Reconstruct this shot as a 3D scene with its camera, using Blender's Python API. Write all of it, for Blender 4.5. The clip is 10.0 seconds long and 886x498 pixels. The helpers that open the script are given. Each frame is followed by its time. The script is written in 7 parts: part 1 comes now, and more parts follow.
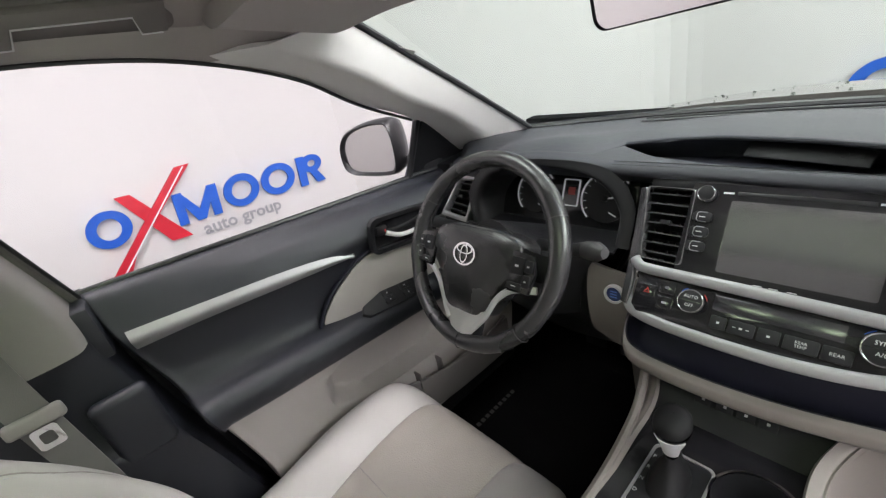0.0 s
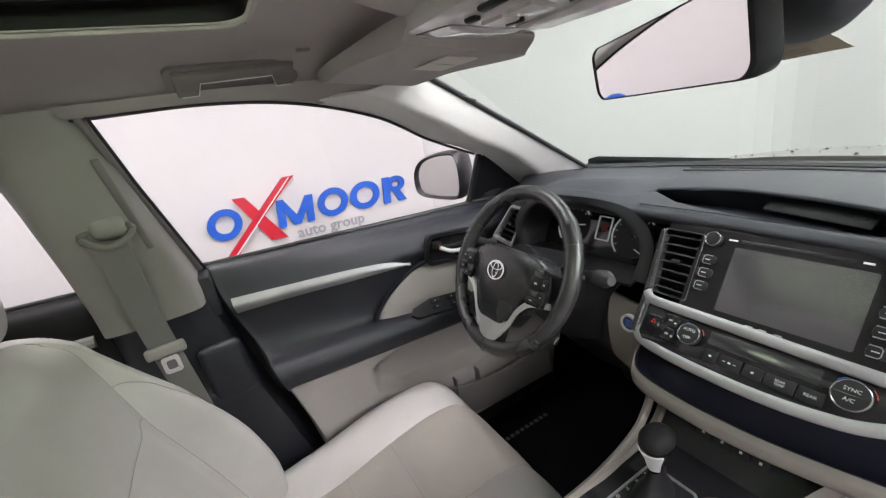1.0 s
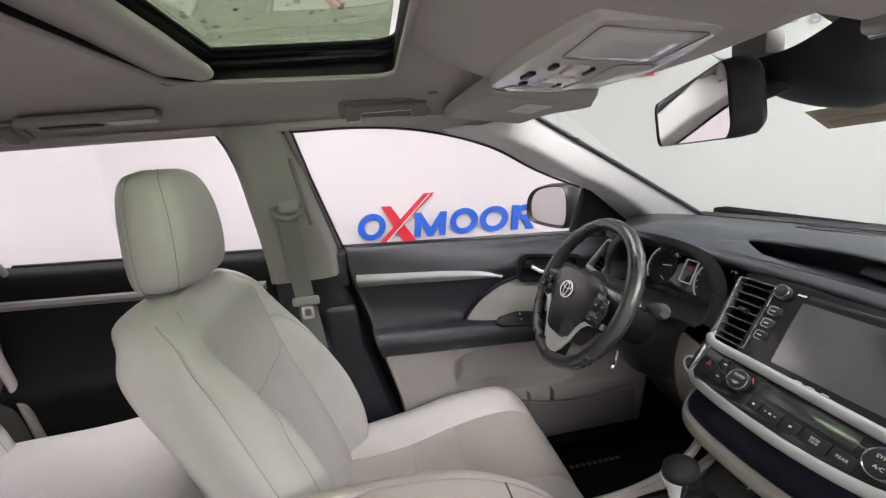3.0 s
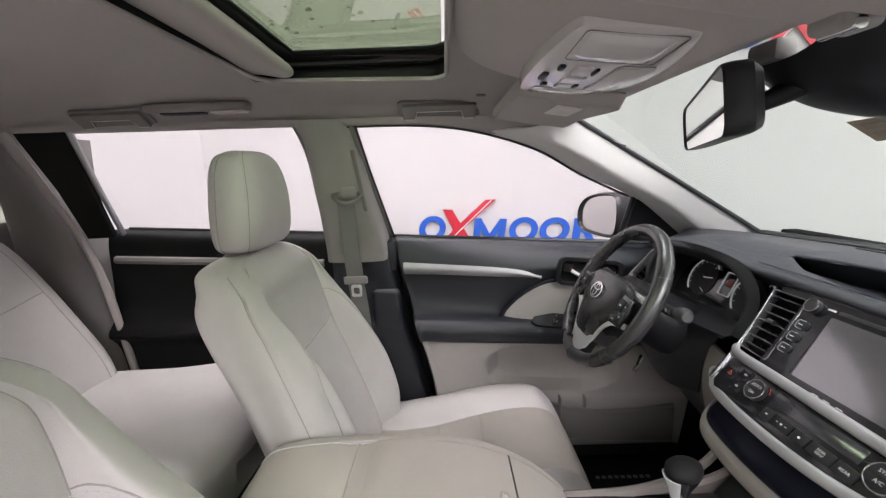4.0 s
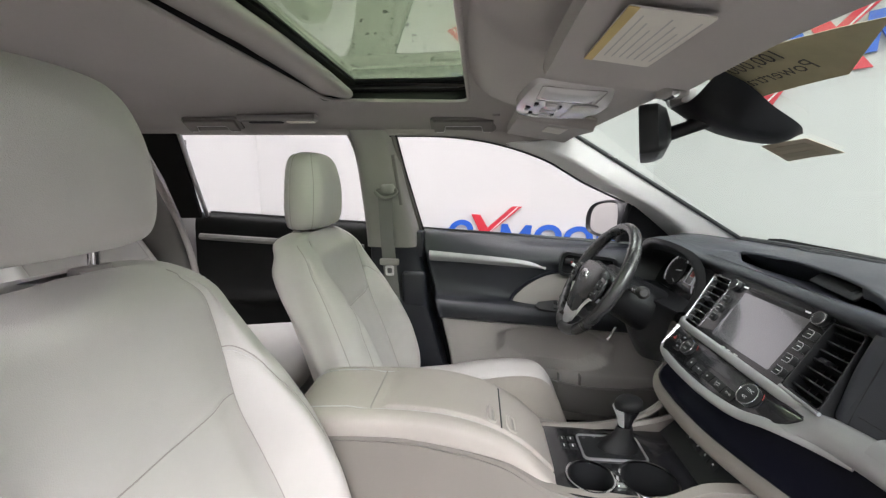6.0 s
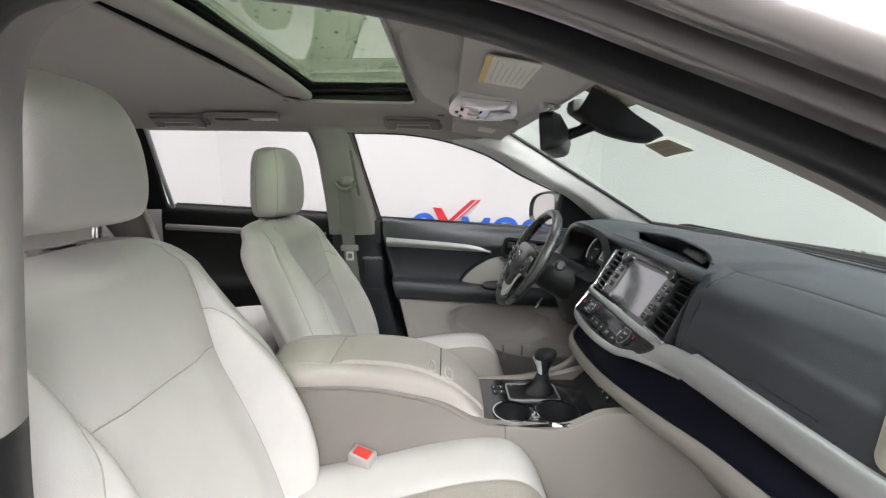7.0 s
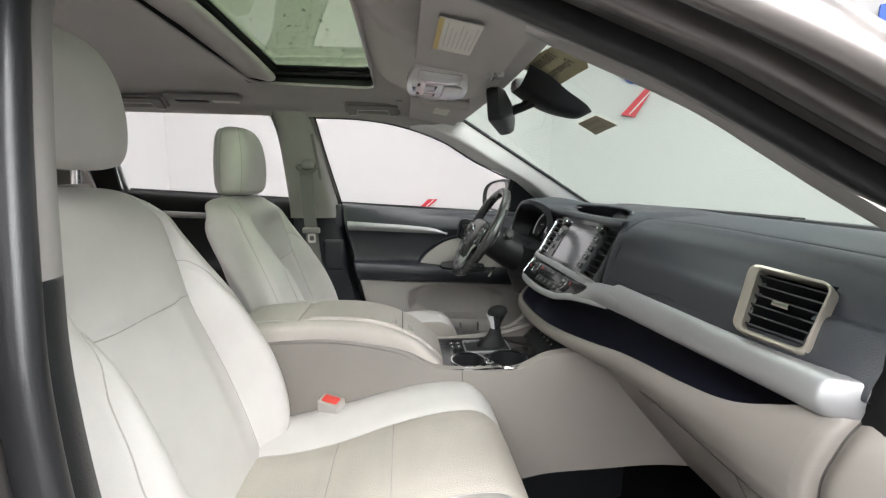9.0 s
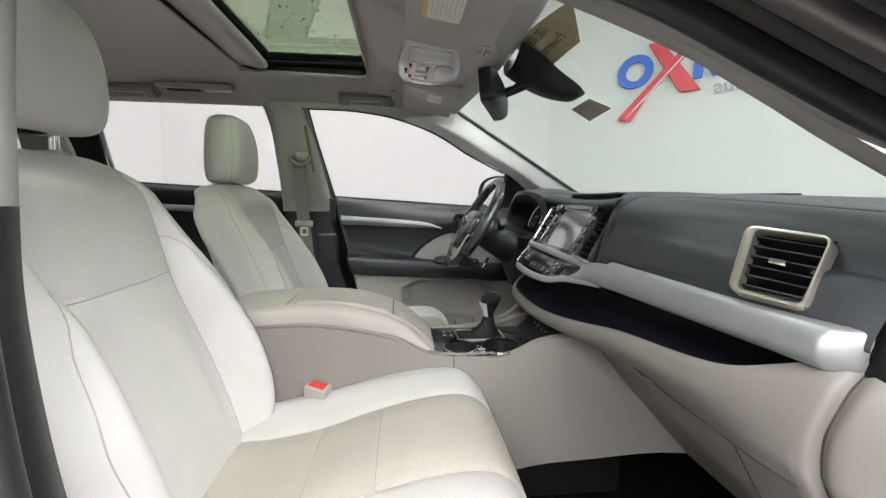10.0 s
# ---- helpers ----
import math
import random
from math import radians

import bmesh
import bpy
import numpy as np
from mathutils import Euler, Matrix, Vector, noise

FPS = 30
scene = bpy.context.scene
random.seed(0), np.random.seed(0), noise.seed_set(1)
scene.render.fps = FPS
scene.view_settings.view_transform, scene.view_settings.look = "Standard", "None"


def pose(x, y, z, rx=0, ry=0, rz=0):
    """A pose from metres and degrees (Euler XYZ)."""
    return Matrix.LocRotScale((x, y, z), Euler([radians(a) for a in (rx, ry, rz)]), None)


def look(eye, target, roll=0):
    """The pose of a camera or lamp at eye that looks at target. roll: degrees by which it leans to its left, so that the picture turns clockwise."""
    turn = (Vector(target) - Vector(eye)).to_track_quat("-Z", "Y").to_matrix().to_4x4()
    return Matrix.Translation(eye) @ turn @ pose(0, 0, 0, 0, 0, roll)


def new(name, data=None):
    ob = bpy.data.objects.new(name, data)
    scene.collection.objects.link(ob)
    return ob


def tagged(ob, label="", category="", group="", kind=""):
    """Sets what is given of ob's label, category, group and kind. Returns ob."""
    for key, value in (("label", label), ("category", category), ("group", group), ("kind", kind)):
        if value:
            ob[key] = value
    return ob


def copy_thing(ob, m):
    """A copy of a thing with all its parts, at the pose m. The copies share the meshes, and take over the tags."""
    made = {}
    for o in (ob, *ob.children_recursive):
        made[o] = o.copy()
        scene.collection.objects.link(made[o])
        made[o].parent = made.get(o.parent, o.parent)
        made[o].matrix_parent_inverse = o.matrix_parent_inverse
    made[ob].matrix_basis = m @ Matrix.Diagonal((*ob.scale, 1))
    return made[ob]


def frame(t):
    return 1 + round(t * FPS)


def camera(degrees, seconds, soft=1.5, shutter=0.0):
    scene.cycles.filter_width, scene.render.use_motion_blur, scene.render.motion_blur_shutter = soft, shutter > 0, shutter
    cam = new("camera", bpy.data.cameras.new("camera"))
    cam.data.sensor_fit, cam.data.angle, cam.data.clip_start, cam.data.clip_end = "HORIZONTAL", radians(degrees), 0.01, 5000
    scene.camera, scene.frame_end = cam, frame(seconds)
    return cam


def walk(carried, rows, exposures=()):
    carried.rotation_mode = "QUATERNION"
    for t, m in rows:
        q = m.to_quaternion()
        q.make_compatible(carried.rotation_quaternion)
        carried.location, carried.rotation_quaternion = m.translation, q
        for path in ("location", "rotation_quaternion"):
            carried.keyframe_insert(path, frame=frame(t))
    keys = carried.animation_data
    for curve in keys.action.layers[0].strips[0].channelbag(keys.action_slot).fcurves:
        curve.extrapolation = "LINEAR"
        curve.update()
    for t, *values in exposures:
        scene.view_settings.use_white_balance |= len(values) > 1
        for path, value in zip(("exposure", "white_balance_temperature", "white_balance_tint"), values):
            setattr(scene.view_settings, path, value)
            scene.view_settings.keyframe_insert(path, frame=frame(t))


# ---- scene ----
cam = camera(94.5, 10.0, soft=1.3)
PATH = [
    (0, (0.086, 0.105, 1.376), (-1.368, 1.194, 0.539), -13.3),
    (0.5, (0.162, 0.097, 1.382), (-1.422, 1.062, 0.633), -12.4),
    (1, (0.228, 0.084, 1.391), (-1.463, 0.932, 0.742), -10.4),
    (1.5, (0.269, 0.084, 1.39), (-1.49, 0.802, 0.764), -8.8),
    (2, (0.31, 0.095, 1.39), (-1.518, 0.696, 0.843), -8.3),
    (2.5, (0.356, 0.103, 1.383), (-1.531, 0.552, 0.896), -6.7),
    (2.7, (0.375, 0.108, 1.382), (-1.532, 0.489, 0.916), -6.2),
    (4, (0.479, 0.167, 1.345), (-1.487, 0.149, 0.976), -2.0),
    (4.5, (0.529, 0.193, 1.337), (-1.426, 0.003, 0.96), -0.7),
    (5, (0.586, 0.193, 1.332), (-1.367, -0.065, 0.987), -0.0),
    (5.2, (0.61, 0.188, 1.332), (-1.347, -0.067, 1.003), 0.3),
    (6.3, (0.756, 0.222, 1.326), (-1.211, 0.104, 0.986), 0.1),
    (6.5, (0.788, 0.235, 1.324), (-1.18, 0.153, 0.98), 0.1),
    (7, (0.867, 0.265, 1.32), (-1.102, 0.255, 0.97), 0.3),
    (7.5, (0.914, 0.255, 1.308), (-1.054, 0.339, 0.961), 0.6),
    (8, (0.948, 0.24, 1.285), (-1.016, 0.394, 0.937), 0.2),
    (8.5, (0.969, 0.247, 1.26), (-0.995, 0.43, 0.928), 0.1),
    (9, (0.975, 0.258, 1.228), (-0.992, 0.454, 0.923), 0.4),
    (9.5, (0.973, 0.266, 1.194), (-0.998, 0.47, 0.92), 0.6),
    (10, (0.967, 0.275, 1.163), (-1.007, 0.48, 0.908), 0.6),
]
walk(cam, [(t, look(eye, target, roll)) for t, eye, target, roll in PATH],
     [(0.0, 0.2, 6440, 13), (2.5, 0.2, 6480, 17), (5.0, 0.2, 6480, 17), (6.5, 0.22, 6370, 8), (7.5, 0.2, 6380, 8), (10.0, 0.1, 6400, 6)])

# ---------------------------------------------------------------- light
world = bpy.data.worlds.new("studio_world")
scene.world = world
world.use_nodes = True
world.node_tree.nodes["Background"].inputs[0].default_value = (0.95, 0.97, 1.0, 1)
world.node_tree.nodes["Background"].inputs[1].default_value = 0.15


# ---------------------------------------------------------------- materials
def material(name, base, rough=0.5, metal=0.0, grain=0.0, grain_size=400.0, blotch=0.0, blotch_size=6.0,
             coat=0.0, spec=0.5, emit=0.0, sheen=0.0, voro=False, ior=1.5):
    """Procedural surface: a base colour varied at two scales, with a fine bump."""
    m = bpy.data.materials.new(name)
    m.use_nodes = True
    nt = m.node_tree
    b = nt.nodes["Principled BSDF"]
    b.inputs["Roughness"].default_value = rough
    b.inputs["Metallic"].default_value = metal
    b.inputs["IOR"].default_value = ior
    b.inputs["Specular IOR Level"].default_value = spec
    b.inputs["Coat Weight"].default_value = coat
    b.inputs["Coat Roughness"].default_value = 0.08
    b.inputs["Sheen Weight"].default_value = sheen
    b.inputs["Base Color"].default_value = (*base, 1)
    co = nt.nodes.new("ShaderNodeTexCoord")
    if blotch:
        n = nt.nodes.new("ShaderNodeTexNoise")
        n.inputs["Scale"].default_value = blotch_size
        n.inputs["Detail"].default_value = 5
        nt.links.new(co.outputs["Object"], n.inputs["Vector"])
        r = nt.nodes.new("ShaderNodeValToRGB")
        r.color_ramp.elements[0].position, r.color_ramp.elements[1].position = 0.3, 0.7
        r.color_ramp.elements[0].color = (*[c * (1 - blotch) for c in base], 1)
        r.color_ramp.elements[1].color = (*[min(1, c * (1 + blotch)) for c in base], 1)
        nt.links.new(n.outputs["Fac"], r.inputs["Fac"])
        nt.links.new(r.outputs["Color"], b.inputs["Base Color"])
        mr = nt.nodes.new("ShaderNodeMapRange")
        mr.inputs["To Min"].default_value = max(0.02, rough - min(0.08, blotch))
        mr.inputs["To Max"].default_value = min(1, rough + min(0.08, blotch))
        nt.links.new(n.outputs["Fac"], mr.inputs["Value"])
        nt.links.new(mr.outputs["Result"], b.inputs["Roughness"])
    if grain:
        if voro:
            g = nt.nodes.new("ShaderNodeTexVoronoi")
        else:
            g = nt.nodes.new("ShaderNodeTexNoise")
            g.inputs["Detail"].default_value = 3
        g.inputs["Scale"].default_value = grain_size
        nt.links.new(co.outputs["Object"], g.inputs["Vector"])
        bp = nt.nodes.new("ShaderNodeBump")
        bp.inputs["Strength"].default_value = grain
        bp.inputs["Distance"].default_value = 0.001
        nt.links.new(g.outputs["Distance" if voro else "Fac"], bp.inputs["Height"])
        nt.links.new(bp.outputs["Normal"], b.inputs["Normal"])
    if emit:
        b.inputs["Emission Color"].default_value = (*base, 1)
        b.inputs["Emission Strength"].default_value = emit
    return m


def glass_material(name, tint, rough=0.0, power=5.0, most=0.6):
    m = bpy.data.materials.new(name)
    m.use_nodes = True
    nt = m.node_tree
    nt.nodes.clear()
    out = nt.nodes.new("ShaderNodeOutputMaterial")
    tr = nt.nodes.new("ShaderNodeBsdfTransparent")
    tr.inputs["Color"].default_value = (*tint, 1)
    gl = nt.nodes.new("ShaderNodeBsdfGlossy")
    gl.inputs["Roughness"].default_value = rough
    lw = nt.nodes.new("ShaderNodeLayerWeight")
    lw.inputs["Blend"].default_value = 0.5
    pw = nt.nodes.new("ShaderNodeMath")
    pw.operation = "POWER"
    pw.inputs[1].default_value = power
    nt.links.new(lw.outputs["Facing"], pw.inputs[0])
    fr = nt.nodes.new("ShaderNodeMapRange")
    fr.inputs["To Min"].default_value = 0.03
    fr.inputs["To Max"].default_value = most
    nt.links.new(pw.outputs[0], fr.inputs["Value"])
    mx = nt.nodes.new("ShaderNodeMixShader")
    nt.links.new(fr.outputs[0], mx.inputs[0])
    nt.links.new(tr.outputs[0], mx.inputs[1])
    nt.links.new(gl.outputs[0], mx.inputs[2])
    nt.links.new(mx.outputs[0], out.inputs[0])
    return m


LEATHER = material("ash_leather", (0.545, 0.522, 0.508), 0.42, grain=0.25, grain_size=900, blotch=0.05, blotch_size=9, voro=True)
ARM_LEATHER = material("greige_armrest_leather", (0.45, 0.410, 0.382), 0.45, grain=0.25, grain_size=900, blotch=0.05, blotch_size=9, voro=True)
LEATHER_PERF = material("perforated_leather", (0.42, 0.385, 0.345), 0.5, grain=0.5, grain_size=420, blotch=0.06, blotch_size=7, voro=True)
LEATHER_SEAM = material("leather_seam", (0.37, 0.345, 0.33), 0.7)
STITCH = material("stitch_thread", (0.56, 0.55, 0.57), 0.6)
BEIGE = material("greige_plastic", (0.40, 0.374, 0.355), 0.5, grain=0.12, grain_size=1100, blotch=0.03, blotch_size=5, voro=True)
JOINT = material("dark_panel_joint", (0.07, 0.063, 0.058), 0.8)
# greige of console and lower dash, darkened to carry the low cabin's shade
SHADED_GREIGE = material("greige_plastic_shaded", (0.215, 0.193, 0.178), 0.5, grain=0.12, grain_size=1100, blotch=0.04, blotch_size=5, voro=True)
HEADLINER = material("grey_headliner_cloth", (0.41, 0.38, 0.362), 0.95, grain=0.6, grain_size=1500, blotch=0.05, blotch_size=4, sheen=0.2)
# PILLAR plastic made paler: the windshield's light is put into its colour
LIT_PILLAR = material("lit_grey_pillar_plastic", (0.86, 0.85, 0.835), 0.36, spec=0.6, grain=0.3, grain_size=1300, blotch=0.03)
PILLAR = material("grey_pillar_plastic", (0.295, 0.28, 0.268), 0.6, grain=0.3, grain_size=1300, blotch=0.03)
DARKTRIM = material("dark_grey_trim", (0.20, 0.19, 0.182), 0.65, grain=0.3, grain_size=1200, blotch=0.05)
BLACK = material("black_plastic", (0.013, 0.0135, 0.015), 0.38, spec=0.36, grain=0.3, grain_size=1200, blotch=0.15, blotch_size=8, voro=True)
DASHPAD = material("charcoal_soft_pad", (0.035, 0.038, 0.045), 0.42, spec=0.5, grain=0.35, grain_size=1000, blotch=0.12, blotch_size=6, voro=True)
CHARCOAL = material("charcoal_door_vinyl", (0.018, 0.020, 0.026), 0.38, spec=0.55, grain=0.35, grain_size=1000, blotch=0.12, blotch_size=6, voro=True)
GLOSS = material("piano_black", (0.016, 0.016, 0.018), 0.15, coat=0.6)
NAVY = material("navy_tray_rubber", (0.007, 0.0076, 0.019), 0.6, grain=0.3, grain_size=900, blotch=0.2)
SILVER = material("satin_silver_trim", (0.44, 0.44, 0.45), 0.5, metal=0.8, grain=0.05, grain_size=800, blotch=0.04, blotch_size=12)
CHAMPAGNE = material("champagne_trim", (0.6, 0.56, 0.48), 0.3, metal=0.8, blotch=0.04)
CHROME = material("chrome", (0.85, 0.85, 0.86), 0.1, metal=1.0)
RIM = material("dull_chrome_rim", (0.42, 0.42, 0.43), 0.25, metal=0.9)
# pale base carries the bright reflections that silver and chrome would show
GLINT_SILVER = material("silver_with_glint", (0.72, 0.72, 0.72), 0.35, metal=0.3, blotch=0.03)
MATTE = material("matte_black_leather", (0.010, 0.010, 0.011), 0.6, spec=0.25, grain=0.2, grain_size=800, blotch=0.15)
CARPET = material("black_carpet", (0.004, 0.004, 0.0045), 1.0, spec=0.1, grain=1.0, grain_size=700, blotch=0.3, blotch_size=12)
RUBBER = material("black_rubber", (0.017, 0.017, 0.019), 0.36, grain=0.15, grain_size=600, blotch=0.15)
BLACKFRAME = material("deep_black_plastic", (0.005, 0.005, 0.005), 0.55, spec=0.2, grain=0.2, grain_size=1200, blotch=0.15)
PAINT = material("dark_bronze_paint", (0.13, 0.115, 0.11), 0.32, metal=0.5, coat=1.0, blotch=0.02)
WHEEL = material("black_wheel_leather", (0.028, 0.028, 0.030), 0.27, spec=0.9, grain=0.15, grain_size=800, blotch=0.15, voro=True)
BELT = material("grey_belt_webbing", (0.2, 0.195, 0.19), 0.8, grain=0.7, grain_size=900)
SCREEN = material("dark_screen", (0.022, 0.023, 0.028), 0.2, ior=2.1)
TOUCH = material("glossy_touchscreen", (0.40, 0.40, 0.42), 0.12, metal=0.85)
WHITE = material("white_print", (0.75, 0.75, 0.75), 0.6)
LABEL = material("cream_label", (0.72, 0.69, 0.63), 0.6, blotch=0.04, blotch_size=30)
YELLOW = material("yellow_label", (0.62, 0.48, 0.2), 0.6)
LABEL_PRINT = material("pale_label_print", (0.52, 0.51, 0.49), 0.7)
INK = material("grey_ink", (0.40, 0.35, 0.27), 0.7)
RED = material("red_plastic", (0.62, 0.05, 0.04), 0.35)
STUDIO = material("white_studio_wall", (0.565, 0.553, 0.551), 0.75, grain=0.2, grain_size=60, blotch=0.012, blotch_size=1.2)
# unseen passenger-side wall, greyed to cut the bounce into the car
DIM_WALL = material("dim_studio_wall", (0.30, 0.295, 0.29), 0.8, grain=0.2, grain_size=60, blotch=0.05, blotch_size=1.2)
FLOOR = material("dark_grey_studio_floor", (0.17, 0.168, 0.165), 0.4, grain=0.2, grain_size=40, blotch=0.08, blotch_size=1.5)
SIGN_BLUE = material("sign_blue", (0.012, 0.095, 0.50), 0.4, blotch=0.05, blotch_size=3)
SIGN_RED = material("sign_red", (0.52, 0.012, 0.03), 0.4, blotch=0.05, blotch_size=3)
SIGN_GREY = material("sign_grey", (0.3, 0.3, 0.32), 0.5)
GLASS = glass_material("clear_car_glass", (0.96, 0.945, 0.945))
GLASS_WS = glass_material("green_windshield_glass", (0.74, 0.83, 0.765))
GLASS_TINT = glass_material("tinted_glass", (0.70, 0.785, 0.64), power=3.0, most=0.85)
MIRROR = material("mirror_glass", (0.86, 0.84, 0.84), 0.02, metal=1.0)
FILL_LAMP = material("fill_lamp_panel", (1.0, 0.985, 0.985), 0.5, emit=17.5)
LAMP = material("lamp_panel", (1.0, 0.985, 0.985), 0.5, emit=11.3)


# ---------------------------------------------------------------- mesh helpers
def finish(name, bm, mat, angle=40):
    """Turns a bmesh into an unlinked mesh with smooth faces and sharp creases."""
    bmesh.ops.recalc_face_normals(bm, faces=bm.faces[:])
    lim = radians(angle)
    for f in bm.faces:
        f.smooth = True
    for e in bm.edges:
        if len(e.link_faces) == 2 and e.calc_face_angle(0) > lim:
            e.smooth = False
    me = bpy.data.meshes.new(name)
    bm.to_mesh(me)
    bm.free()
    me.materials.append(mat)
    return me


def part(name, bm, mat, parent, label="", angle=40):
    ob = new(name, finish(name, bm, mat, angle))
    if parent is not None:
        ob.parent = parent
    if label:
        tagged(ob, label)
    return ob


def thing(name, label, category, group="", kind="", at=(0, 0, 0)):
    ob = new(name)
    ob.location = at
    ob.empty_display_size = 0.05
    return tagged(ob, label, category, group, kind)


def solid(name, bm, mat, label, category, group="", kind="", angle=40):
    return tagged(part(name, bm, mat, None, "", angle), label, category, group, kind)


def spline(pts, n, closed=False):
    """n points on a Catmull-Rom curve through pts, evenly spaced by knot."""
    p = np.array(pts, float)
    k = len(p)
    if closed:
        t = np.arange(n) * k / n
        i = np.floor(t).astype(int)
        a, b, c, d = p[(i - 1) % k], p[i % k], p[(i + 1) % k], p[(i + 2) % k]
    else:
        t = np.linspace(0, k - 1, n)
        i = np.minimum(np.floor(t).astype(int), k - 2)
        e = np.vstack([2 * p[0] - p[1], p, 2 * p[-1] - p[-2]])
        a, b, c, d = e[i], e[i + 1], e[i + 2], e[i + 3]
    s = (t - i)[:, None]
    return 0.5 * (2 * b + (c - a) * s + (2 * a - 5 * b + 4 * c - d) * s ** 2 + (3 * b - a - 3 * c + d) * s ** 3)


def grid(P, closed_u=False, closed_v=False, bm=None, keep=None):
    """A bmesh from an array of points P[v][u]; keep(v, u) picks faces."""
    bm = bm or bmesh.new()
    nv, nu = len(P), len(P[0])
    V = {}

    def vert(j, i):
        if (j, i) not in V:
            V[j, i] = bm.verts.new(P[j][i])
        return V[j, i]

    for j in range(nv if closed_v else nv - 1):
        for i in range(nu if closed_u else nu - 1):
            if keep is None or keep(j, i):
                j2, i2 = (j + 1) % nv, (i + 1) % nu
                q = []
                for v in (vert(j, i), vert(j, i2), vert(j2, i2), vert(j2, i)):
                    if v not in q:
                        q.append(v)
                bm.faces.new(q)
    return bm


def loft(lines, nu, nv, closed_u=False, straight=False):
    """Point array: lines (same count of points each) splined along and across."""
    L = np.array([spline(l, nu, closed_u) for l in lines])
    if straight:
        return L
    return np.array([spline(L[:, i], nv) for i in range(L.shape[1])]).transpose(1, 0, 2)


def slab(P, thick, bm=None, toward=None):
    """A closed sheet: the point array P and its copy pushed by thick along the normals."""
    P = np.array(P, float)
    du, dv = np.gradient(P, axis=1), np.gradient(P, axis=0)
    n = np.cross(du, dv)
    n /= np.maximum(np.linalg.norm(n, axis=2, keepdims=True), 1e-9)
    if toward is not None and (n.mean((0, 1)) @ np.array(toward)) < 0:
        n = -n
    Q = P + n * thick
    bm = bm or bmesh.new()
    nv, nu = P.shape[:2]
    a = [[bm.verts.new(P[j, i]) for i in range(nu)] for j in range(nv)]
    b = [[bm.verts.new(Q[j, i]) for i in range(nu)] for j in range(nv)]
    for j in range(nv - 1):
        for i in range(nu - 1):
            bm.faces.new((a[j][i], a[j][i + 1], a[j + 1][i + 1], a[j + 1][i]))
            bm.faces.new((b[j][i], b[j + 1][i], b[j + 1][i + 1], b[j][i + 1]))
    for j in range(nv - 1):
        for i in (0, nu - 1):
            bm.faces.new((a[j][i], a[j + 1][i], b[j + 1][i], b[j][i]))
    for i in range(nu - 1):
        for j in (0, nv - 1):
            bm.faces.new((a[j][i], a[j][i + 1], b[j][i + 1], b[j][i]))
    return bm


def tube(path, radius, n=8, closed=False, bm=None, flat=1.0, up=(0, 0, 1), section=None):
    """A tube along a list of points. flat squeezes it along its second axis; section gives (side, up) points instead."""
    bm = bm or bmesh.new()
    p = np.array(path, float)
    if closed:
        d = np.roll(p, -1, 0) - np.roll(p, 1, 0)
    else:
        d = np.gradient(p, axis=0)
    d /= np.maximum(np.linalg.norm(d, axis=1, keepdims=True), 1e-9)
    rad = radius if hasattr(radius, "__len__") else [radius] * len(p)
    if section is None:
        section = [(math.cos(2 * math.pi * k / n), flat * math.sin(2 * math.pi * k / n)) for k in range(n)]
    rings = []
    for q, t, r in zip(p, d, rad):
        s = np.cross(t, up)
        s = s / np.linalg.norm(s) if np.linalg.norm(s) > 1e-4 else np.array((1.0, 0, 0))
        u = np.cross(s, t)
        rings.append([bm.verts.new(q + r * (c * s + e * u)) for c, e in section])
    m = len(section)
    for a, b in zip(rings, rings[1:] + ([rings[0]] if closed else [])):
        for k in range(m):
            bm.faces.new((a[k], a[(k + 1) % m], b[(k + 1) % m], b[k]))
    if not closed:
        bm.faces.new(rings[0][::-1])
        bm.faces.new(rings[-1])
    return bm


def block(x0, x1, y0, y1, z0, z1, bevel=0.004, seg=2, bm=None, m=None):
    """A box with rounded edges, optionally moved by the matrix m."""
    own = bmesh.new()
    bmesh.ops.create_cube(own, size=1)
    for v in own.verts:
        v.co = Vector(((x0 + x1) / 2 + v.co.x * (x1 - x0), (y0 + y1) / 2 + v.co.y * (y1 - y0), (z0 + z1) / 2 + v.co.z * (z1 - z0)))
    if bevel:
        bmesh.ops.bevel(own, geom=own.edges[:], offset=bevel, segments=seg, affect="EDGES", profile=0.5)
    if m is not None:
        own.transform(m)
    if bm is None:
        return own
    return merge(bm, own)


def merge(bm, other):
    me = bpy.data.meshes.new("temp")
    other.to_mesh(me)
    other.free()
    bm.from_mesh(me)
    bpy.data.meshes.remove(me)
    return bm


def prism(pts, depth, m=None, bevel=0.0, seg=2, bm=None):
    """A polygon in the xy plane, raised by depth along z, then moved by m."""
    own = bmesh.new()
    f = own.faces.new([own.verts.new((x, y, 0)) for x, y in pts])
    r = bmesh.ops.extrude_face_region(own, geom=[f])
    for v in r["geom"]:
        if isinstance(v, bmesh.types.BMVert):
            v.co.z += depth
    bmesh.ops.recalc_face_normals(own, faces=own.faces[:])
    if bevel:
        top = [e for e in own.edges if all(abs(v.co.z - depth) < 1e-6 for v in e.verts)]
        bmesh.ops.bevel(own, geom=top, offset=bevel, segments=seg, affect="EDGES", profile=0.5)
    if m is not None:
        own.transform(m)
    if bm is None:
        return own
    return merge(bm, own)


